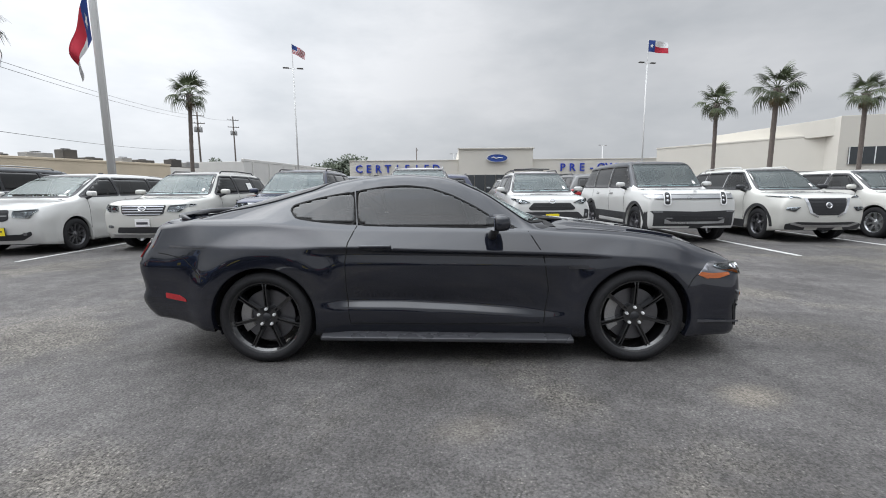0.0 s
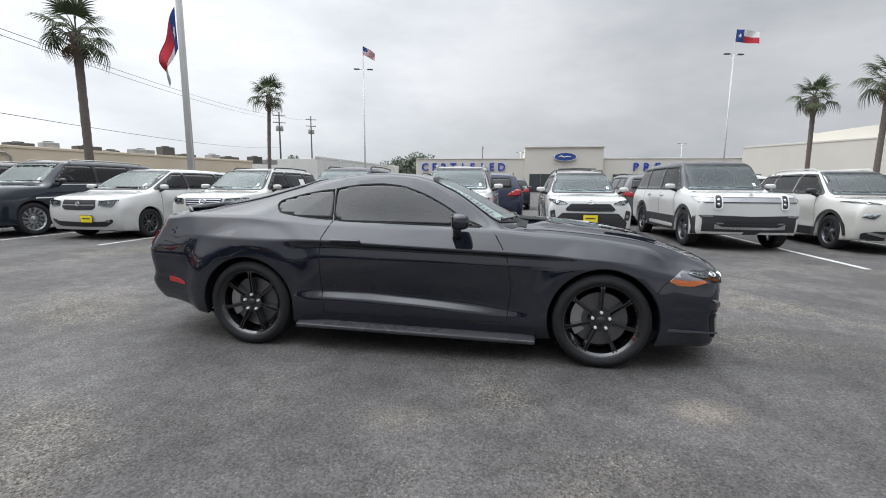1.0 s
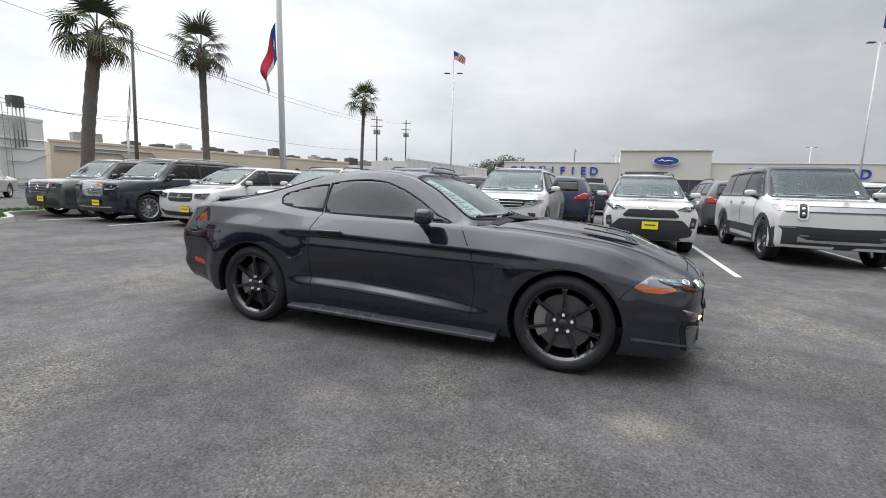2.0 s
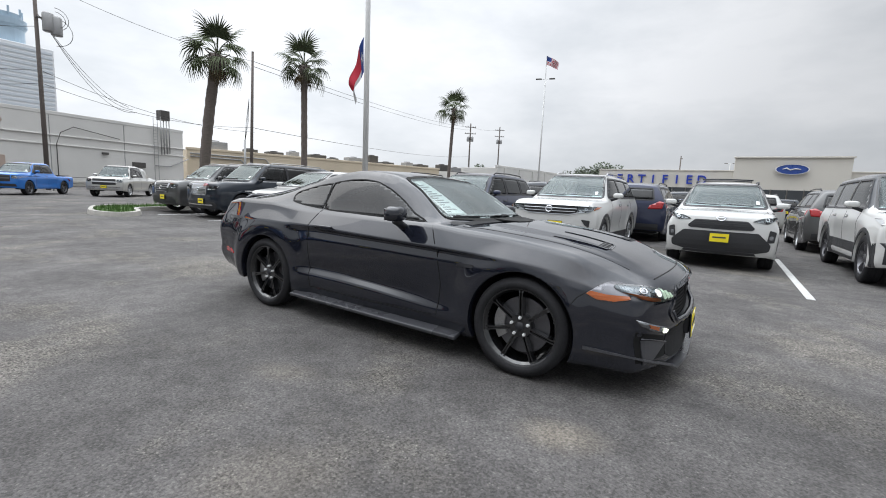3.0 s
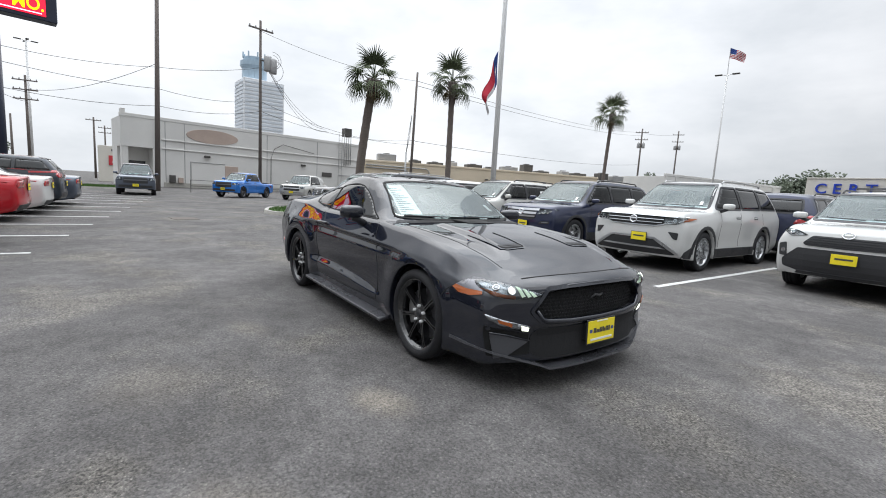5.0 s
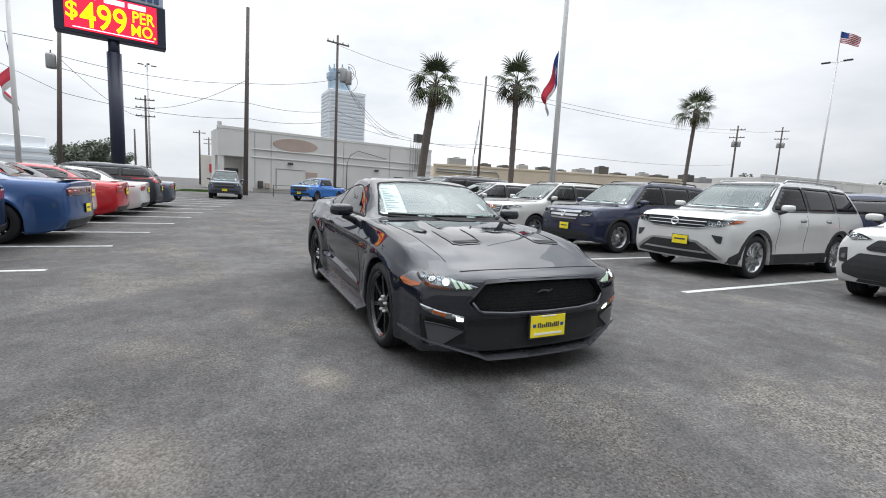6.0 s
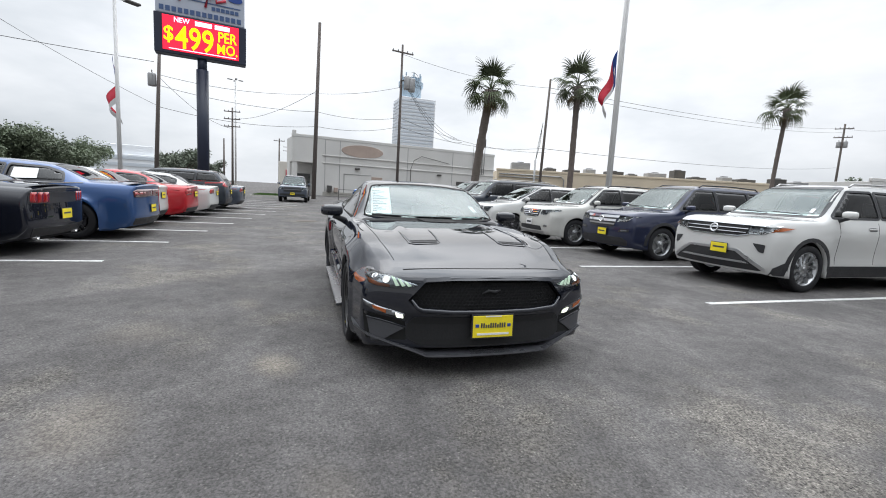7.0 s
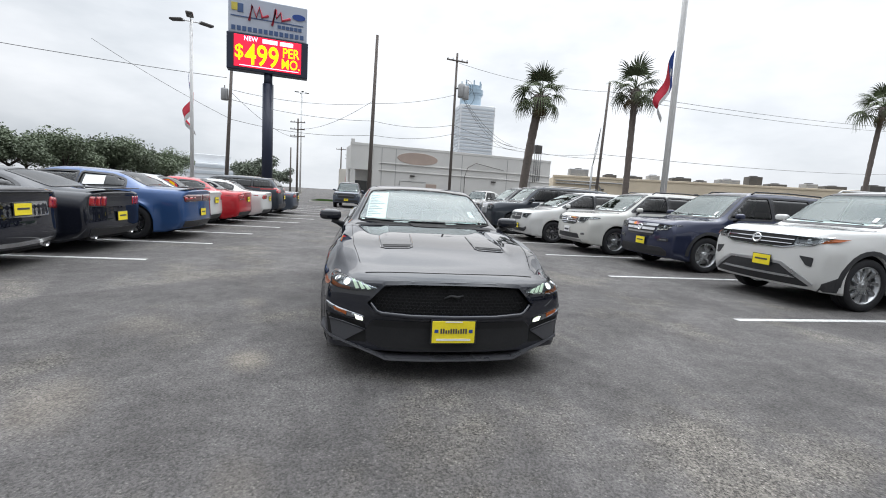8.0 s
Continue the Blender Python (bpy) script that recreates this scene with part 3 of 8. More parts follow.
def lining(bm, zmin):
    """The dark lining inside the roof and pillars."""
    own = bm.copy()
    own.normal_update()
    bmesh.ops.delete(own, geom=[f for f in own.faces if f.calc_center_median().z < zmin], context="FACES")
    own.normal_update()
    for v, nrm in [(v, v.normal.copy()) for v in own.verts]:
        v.co -= nrm * 0.022
    bmesh.ops.reverse_faces(own, faces=own.faces)
    return own


def under_parts(car, S):
    W, xf, xr, hub, Ra = S["W"], S["xf"], S["xr"], S["hub"], S["arch"]
    zb = S["zfloor"]
    part("underbody", box(xf - xr - S.get("tuck", 0.35), W - 0.5, 0.14, ((xf + xr) / 2, 0, zb + 0.10), 0.03, 1), LINER, car)
    for xc in S["axles"]:
        for sg in (1, -1):
            own = bmesh.new()
            rows = []
            y0, y1 = sg * (W / 2 - 0.05), sg * (W / 2 - 0.42)
            for i in range(15):
                a = math.pi * (-0.06 + 1.12 * i / 14)
                px, pz = xc + (Ra + 0.01) * math.cos(a), hub + (Ra + 0.01) * math.sin(a)
                rows.append((own.verts.new((px, y0, pz)), own.verts.new((px, y1, pz))))
            for (a, b), (c, d) in zip(rows, rows[1:]):
                own.faces.new((a, b, d, c))
            own.faces.new([r[1] for r in rows])
            part("wheel_liner", own, LINER, car, smooth=True)


def suv(L, W, H, wb, fo, hood, cowl_z, hoodlen, rake=0.85, tail_slant=0.36, R=0.37, ground=0.24, boxy=0.0):
    """Section curves of a tall two-box car."""
    xf = wb / 2 + fo
    xr = xf - L
    cx = xf - hoodlen
    wx = cx - rake
    h = W / 2
    c = dict(
        top=[(xf, hood - 0.012), (xf - 0.10, hood + 0.022), (xf - 0.28, hood + 0.048), (cx, cowl_z), (cx - 0.02, cowl_z + 0.012), (wx, H - 0.055), (wx - 0.25, H - 0.02), (wx - 0.9, H), (xr + 0.8, H - 0.02), (xr, H - 0.07)],
        drop=[(xf, 0.018), (xf - 0.3, 0.016), (cx, 0.03), (wx, 0.05), (xr, 0.06)],
        we=[(xf, h * 0.83), (cx + 0.3, h * 0.85), (cx, h * 0.80), (wx, h * (0.66 + boxy * 0.08)), (xr + 0.6, h * (0.66 + boxy * 0.08)), (xr, h * 0.64)],
        zbelt=[(xf, hood - 0.09), (cx, cowl_z - 0.05), (0, cowl_z - 0.01), (xr, cowl_z + 0.03)],
        wb=[(xf, h * 0.90), (cx, h * 0.93), (0, h * 0.935), (xr, h * 0.90)],
        zc=[(xf, hood - 0.26), (cx, cowl_z - 0.24), (xr, cowl_z - 0.20)], wc=[(xf, h * 0.97), (cx, h * 0.99), (xr, h * 0.98)],
        zl=[(xf, 0.58), (xr, 0.60)], wl=[(xf, h * 0.965), (0, h * 0.96), (xr, h * 0.97)],
        zr=[(xf, 0.42), (xr, 0.42)], wr=[(xf, h * 0.96), (0, h * 0.975), (xr, h * 0.96)],
        zb=[(xf, ground + 0.03), (xf - 0.5, ground), (xr + 0.5, ground), (xr, ground + 0.10)], ws=[(xf, h * 0.93), (0, h * 0.95), (xr, h * 0.92)],
        wf=[(xf, h), (xr, h)])
    return dict(xf=xf, xr=xr, W=W, H=H, curves=c, axles=(wb / 2, -wb / 2), hub=R, arch=R + 0.055, R=R, cowl=(cx, cowl_z), wx=wx, zfloor=ground, hood=hood, cabin_rear=xr + 0.5,
                nose=[(0.2, 0.12), (0.42, 0.02), (0.6, 0.0), (hood - 0.2, 0.015), (hood, 0.08), (H, 0.2)],
                tail=[(0.3, 0.06), (0.5, 0.0), (cowl_z - 0.2, 0.02), (cowl_z, 0.06), (H - 0.1, tail_slant), (H, tail_slant + 0.06)], round=0.065, bow=0.15, tbow=0.11)


def sedan(L, W, H, wb, fo, hood, cowl_z, hoodlen, rake, roof_end, deck_x, deck_z, R=0.345, ground=0.17):
    """Section curves of a low three-box car."""
    xf = wb / 2 + fo
    xr = xf - L
    cx = xf - hoodlen
    wx = cx - rake
    h = W / 2
    c = dict(
        top=[(xf, hood - 0.05), (xf - 0.25, hood + 0.03), (cx, cowl_z), (wx, H - 0.06), (wx - 0.4, H), (roof_end, H - 0.05), (deck_x, deck_z + 0.02), (xr + 0.12, deck_z), (xr, deck_z - 0.01)],
        drop=[(xf, 0.03), (cx, 0.035), (wx, 0.05), (roof_end, 0.05), (deck_x, 0.03), (xr, 0.03)],
        we=[(xf, h * 0.72), (cx + 0.3, h * 0.78), (cx, h * 0.76), (wx, h * 0.60), (roof_end, h * 0.58), (deck_x, h * 0.70), (xr, h * 0.72)],
        zbelt=[(xf, hood - 0.08), (cx, cowl_z - 0.07), (0, cowl_z - 0.03), (deck_x, deck_z - 0.06), (xr, deck_z - 0.07)],
        wb=[(xf, h * 0.85), (cx, h * 0.91), (0, h * 0.92), (xr, h * 0.84)],
        zc=[(xf, hood - 0.2), (cx, 0.78), (xr, 0.82)], wc=[(xf, h * 0.94), (cx, h * 0.985), (xr, h * 0.94)],
        zl=[(xf, 0.46), (xr, 0.48)], wl=[(xf, h * 0.93), (0, h * 0.945), (xr, h * 0.94)],
        zr=[(xf, 0.33), (xr, 0.34)], wr=[(xf, h * 0.93), (0, h * 0.97), (xr, h * 0.93)],
        zb=[(xf, ground + 0.02), (xf - 0.5, ground), (xr + 0.5, ground), (xr, ground + 0.08)], ws=[(xf, h * 0.90), (0, h * 0.945), (xr, h * 0.90)],
        wf=[(xf, h), (xr, h)])
    return dict(xf=xf, xr=xr, W=W, H=H, curves=c, axles=(wb / 2, -wb / 2), hub=R, arch=R + 0.045, R=R, cowl=(cx, cowl_z), wx=wx, zfloor=ground, hood=hood, cabin_rear=deck_x + 0.2,
                nose=[(0.15, 0.10), (0.35, 0.02), (0.5, 0.0), (hood - 0.12, 0.03), (hood, 0.10)], tail=[(0.25, 0.10), (0.45, 0.0), (deck_z - 0.2, 0.02), (deck_z, 0.0)],
                round=0.06, bow=0.18, tbow=0.12, roof_end=roof_end, deck=(deck_x, deck_z))


def glaze(car, bm, skin, side, poly, mat, frame=0.024, name="window", cell=0.09, keep=None, trim=None, lift=0.004):
    """A pane in its black rubber frame, over a real opening."""
    cut_hole(bm, side, grown(poly, 0.004), keep)
    poly = rounded(poly, 0.045, 3)
    pane = part(name, skin.patch(side, poly, lift, cell, 0.006), mat, car, smooth=True)
    pane.visible_shadow = False
    part("window_frame", skin.strip(side, poly, (-0.012 if frame > 0.012 else -0.004, frame), lift + (0.0025 if cell > 0.05 else 0.0012), 0.045 if cell > 0.05 else 0.03, 0.012 if cell > 0.05 else 0.006, True), trim or TRIM, pane, smooth=False)
    return pane


def both(poly):
    """A shape given for the left half, and its mirror image."""
    return (poly, [(-a, b) for a, b in reversed(poly)])


def sym(poly):
    """A closed shape from its left half, given from the middle round to the middle."""
    return list(poly) + [(-a, b) for a, b in reversed(poly) if abs(a) > 1e-6]


def slat_lines(poly, n, inset=0.03):
    zs = [p[1] for p in poly]
    lo, hi = min(zs), max(zs)
    out = []
    for i in range(n):
        z = lo + (hi - lo) * (i + 0.5) / n
        xs = []
        for k in range(len(poly)):
            (x1, z1), (x2, z2) = poly[k - 1], poly[k]
            if (z1 > z) != (z2 > z):
                xs.append(x1 + (x2 - x1) * (z - z1) / (z2 - z1))
        if len(xs) >= 2:
            out.append((min(xs) + inset, max(xs) - inset, z))
    return out


def make_car(name, label, m, S, mat, front=None, rear=None, wheel=("split", 5, SILVER_RIM), rim=0.66, cladding=False, rails=None, roof=None, group="", category="car",
             mirror_mat=None, seats=True, side_windows=None, glass_front=CLEAR_GLASS, glass_side=SIDE_GLASS, glass_rear=DARK_GLASS, nx=56, pillar=None, extras=None):
    """A whole car with its panes, lamps, grille, wheels and cabin."""
    car = thing(name, label, category, m, group)
    bm = car_skin(S, nx=nx, nseg=3, ncap=8)
    skin = Shell(bm)
    W, H, R, xf, xr = S["W"], S["H"], S["R"], S["xf"], S["xr"]
    F_sticker = seats
    (cx, cz), wx, h = S["cowl"], S["wx"], S["W"] / 2
    # windscreen
    wy0, wy1 = h * 0.80, h * (S["curves"]["we"][3][1] / h) - 0.035
    ws = [(-wy0, cz + 0.035), (wy0, cz + 0.035), (wy1, H - 0.095), (-wy1, H - 0.095)]
    glaze(car, bm, skin, "F", ws, glass_front, name="windscreen", keep=lambda c: c.x > wx - 0.3 and c.z > cz)
    # side panes
    polys = side_windows
    for side in "LR":
        for i, poly in enumerate(polys):
            glaze(car, bm, skin, side, poly, glass_side if i == 0 else glass_rear, name="side_window", keep=lambda c: c.z > cz - 0.2)
    if rear and rear.get("window"):
        kind, poly = rear["window"]
        glaze(car, bm, skin, kind, poly, glass_rear, name="rear_window", keep=lambda c: c.x < -0.2 and c.z > cz - 0.1)
    part("cabin_lining", lining(bm, cz - 0.02), INTERIOR, car, smooth=True)
    if roof:
        bm.normal_update()
        for fc in bm.faces:
            c = fc.calc_center_median()
            if c.z > cz + 0.05:
                fc.material_index = 1
    part("body", bm, [mat, roof] if roof else mat, car, smooth=True)
    under_parts(car, S)
    if seats:
        cabin_parts(car, S, [(cx - 1.10, 0.38), (cx - 1.10, -0.38), (cx - 2.0, 0.36), (cx - 2.0, -0.36)][:4 if H > 1.55 else 2], PALE_INTERIOR if H > 1.55 else INTERIOR, S["zfloor"] + 0.16)
    # seams of doors and bonnet
    z0, z1 = S["curves"]["zr"][0][1] + 0.05, cz - 0.02
    d0, d1, d2 = cx - 0.38, (cx - 0.38 + S["axles"][1] + S["arch"]) / 2 - 0.05, S["axles"][1] + S["arch"] + 0.05
    for side in "LR":
        for x in (d0, d1):
            part("door_seam", skin.strip(side, [(x, z0), (x, (z0 + z1) / 2), (x - 0.02, z1)], 0.008, 0.002, 0.06, 0.003), SEAM, car)
        part("door_seam", skin.strip(side, [(d2 - 0.02, z0), (d2 - 0.03, 0.62), (S["axles"][1] + 0.12, 0.82), (S["axles"][1] + 0.05, z1)], 0.008, 0.002, 0.06, 0.003), SEAM, car)
        part("bonnet_seam", skin.strip("T", [(cx, (1 if side == "L" else -1) * h * 0.80), (cx + 0.5, (1 if side == "L" else -1) * h * 0.79), (xf - 0.32, (1 if side == "L" else -1) * h * 0.70)], 0.008, 0.002, 0.06, 0.003), SEAM, car)
    part("wiper", tube([skin.at("F", 0.55 * h, cz + 0.05, 0.02)[0], skin.at("F", 0.05 * h, cz + 0.07, 0.025)[0]], 0.009, 6), TRIM, car)
    part("wiper", tube([skin.at("F", -0.05 * h, cz + 0.05, 0.02)[0], skin.at("F", -0.6 * h, cz + 0.07, 0.025)[0]], 0.009, 6), TRIM, car)
    handle_parts(car, skin, (d1 + 0.16, d2 + 0.02), cz - 0.13, mat)
    mirror_parts(car, skin, d0 - 0.02, cz + 0.01, W, mirror_mat or mat, 0.98)
    if F_sticker:
        part("inspection_sticker", skin.patch("F", [(h * 0.60, cz + 0.10), (h * 0.66, cz + 0.10), (h * 0.65, cz + 0.17), (h * 0.59, cz + 0.17)], 0.008, 0.06, 0.0), BADGE_WHITE, car)
    # front
    F = front or {}
    for poly, fm in F.get("dark", []):
        part("bumper_insert", skin.patch("F", rounded(poly, 0.03, 2), 0.006, 0.10, 0.012), fm, car)
    for poly, fm, n, sm in F.get("grille", []):
        g = part("grille", skin.patch("F", rounded(poly, 0.03, 2), 0.008, 0.10, 0.014), fm, car)
        if n:
            for a, b, z in slat_lines(poly, n):
                part("slat", skin.strip("F", [(a, z), (b, z)], (b - a > 0 and 0.018), 0.016, 0.12, 0.014), sm, g)
    for poly, fm in F.get("bars", []):
        part("chrome_bar", skin.patch("F", poly, 0.018, 0.10, 0.016), fm, car)
    for poly in F.get("lamps", []):
        for p in both(poly):
            lamp = part("headlight", skin.patch("F", rounded(p, 0.02, 2), 0.006, 0.07, 0.012), LAMP_BOWL, car, smooth=True)
            part("lens", skin.patch("F", rounded(p, 0.02, 2), 0.022, 0.07, 0.02), LENS, lamp, smooth=True)
            cxm, czm = sum(q[0] for q in p) / len(p), sum(q[1] for q in p) / len(p)
            q, nn = skin.at("F", cxm, czm, 0.012)
            part("bulb_ring", lathe([(0.018, 0.004), (0.034, 0.006), (0.040, 0.0), (0.030, -0.006), (0.0, -0.012)], 16), CHROME, lamp, smooth=True, m=Matrix.Translation(q) @ nn.to_track_quat("Y", "Z").to_matrix().to_4x4())
    for poly in F.get("fogs", []):
        for p in both(poly):
            part("fog_lamp", skin.patch("F", rounded(p, 0.02, 2), 0.012, 0.07, 0.014), LAMP_BOWL, car)
    for poly in F.get("pods", []):
        for p in both(poly):
            part("fog_pod", skin.patch("F", rounded(p, 0.02, 2), 0.009, 0.07, 0.014), CLADDING, car)
    if F.get("badge"):
        zb, r, bm_mat = F["badge"]
        p, n = skin.at("F", 0.0, zb, 0.02)
        own = lathe([(r * 0.72, 0.0), (r * 0.80, 0.010), (r, 0.010), (r * 1.04, 0.0)], 24)
        bmesh.ops.scale(own, vec=(1.25 if F.get("wide") else 1.0, 1, 0.85 if F.get("wide") else 1.0), verts=own.verts)
        badge = part("badge", own, bm_mat, car, smooth=True, m=Matrix.Translation(p) @ n.to_track_quat("Y", "Z").to_matrix().to_4x4())
        part("badge_bar", box(r * 1.5, 0.012, r * 0.22, (0, 0.004, 0.15 * r)), bm_mat, badge)
    if F.get("plate"):
        y, z = F["plate"]
        p, n = skin.at("F", y, z, 0.028)
        dealer_plate(car, p, Vector((n.x, 0, n.z * 0.3)).normalized())
    # rear
    B = rear or {}
    for poly, fm in B.get("dark", []):
        part("bumper_insert", skin.patch("B", rounded(poly, 0.03, 2), 0.006, 0.10, 0.012), fm, car)
    for poly, fm in B.get("lamps", []):
        for p in both(poly):
            part("tail_lamp", skin.patch("B", rounded(p, 0.02, 2), 0.010, 0.07, 0.016), fm, car, smooth=True)
    for poly, side, fm in B.get("side_lamps", []):
        for sd in "LR":
            part("tail_lamp", skin.patch(sd, rounded(poly, 0.02, 2), 0.010, 0.07, 0.016), fm, car, smooth=True)
    if B.get("plate"):
        p, n = skin.at("B", 0, B["plate"], 0.02)
        dealer_plate(car, p, Vector((-1, 0, max(0.0, n.z) * 0.3)).normalized())
    if B.get("spoiler"):
        x, z, w = B["spoiler"]
        part("boot_spoiler", box(0.22, w, 0.022, (x, 0, z), 0.010, 2, rot=None), TRIM if B.get("black_spoiler") else mat, car, smooth=True)
    for y in B.get("pipes", []):
        p, n = skin.at("B", y, S["zfloor"] + 0.12, 0.0)
        for sg in (1, -1):
            part("exhaust_pipe", lathe([(0.040, -0.10), (0.046, 0.03), (0.038, 0.03), (0.034, -0.08)], 18, "y"), CHROME, car, smooth=True, m=pose(p.x + 0.03, sg * y, S["zfloor"] + 0.10, 0, 0, 90))
    # cladding
    if cladding:
        zb = S["zfloor"]
        a0, a1 = S["axles"][0] - S["arch"] - 0.04, S["axles"][1] + S["arch"] + 0.04
        for side in "LR":
            part("sill_cladding", skin.patch(side, [(a1, zb + 0.012), (a0, zb + 0.012), (a0, zb + 0.20), (a1, zb + 0.20)], 0.008, 0.2, 0.014), CLADDING, car)
            for xc in S["axles"]:
                ra = S["arch"] + 0.035
                line = [(xc + ra * math.cos(math.pi * (-0.02 + 1.04 * i / 14)), S["hub"] + ra * math.sin(math.pi * (-0.02 + 1.04 * i / 14))) for i in range(15)]
                part("arch_cladding", skin.strip(side, line, 0.065, 0.008, 0.2, 0.014), CLADDING, car)
    if rails:
        for sg in (1, -1):
            x0, x1 = wx - 0.15, xr + 0.75
            y = sg * (S["curves"]["we"][3][1] - 0.03)
            pts = [(x0, y, H - 0.06), (x0 - 0.10, y, H - 0.005), ((x0 + x1) / 2, y, H + 0.012), (x1 + 0.10, y, H - 0.012), (x1, y, H - 0.08)]
            part("roof_rail", tube(pts, 0.016, 8), rails, car, smooth=True)
    if extras:
        extras(car, skin, S)
    style, n, rm = wheel
    for xc in S["axles"]:
        for sg in (1, -1):
            wheel_parts(car, xc, sg * (W / 2 - 0.135), sg, R, R * rim, 0.235, n, rm, style)
    return car


def suv_windows(S, splits=(0.0, 0.36, 0.70, 1.0), top=0.135, bottom=0.035, rear_up=0.05, gap=0.055, kick=0.30):
    """Three side panes of a tall car."""
    (cx, cz), wx, H, xr = S["cowl"], S["wx"], S["H"], S["xr"]
    xa, xb = cx - 0.28, xr + kick
    ta, tb = wx + 0.00, xr + kick + 0.22
    zt = H - top
    f = lambda t: cz + bottom + rear_up * t
    out = []
    for i in range(len(splits) - 1):
        s0, s1 = splits[i], splits[i + 1]
        lo0, lo1 = xa + (xb - xa) * s0, xa + (xb - xa) * s1
        hi0, hi1 = (ta if i == 0 else lo0 - 0.02), (tb if i == len(splits) - 2 else lo1 - 0.02)
        g0, g1 = (0 if i == 0 else gap / 2), (0 if i == len(splits) - 2 else gap / 2)
        out.append([(lo1 + g1, f(s1)), (lo0 - g0, f(s0)), (min(hi0 - g0, lo0 - g0), zt - (0.015 if i == 0 else 0)), (hi1 + g1, zt - (0.03 if i == len(splits) - 2 else 0))])
    return out


# ---------------------------------------------------------------- the black coupe
# grey of skirt and splitter; on the fin it paints in a reflection
SATIN = surface("satin_dark_grey", (0.055, 0.056, 0.062), 0.28, vary=0.15, fine=120, bump=0.05)

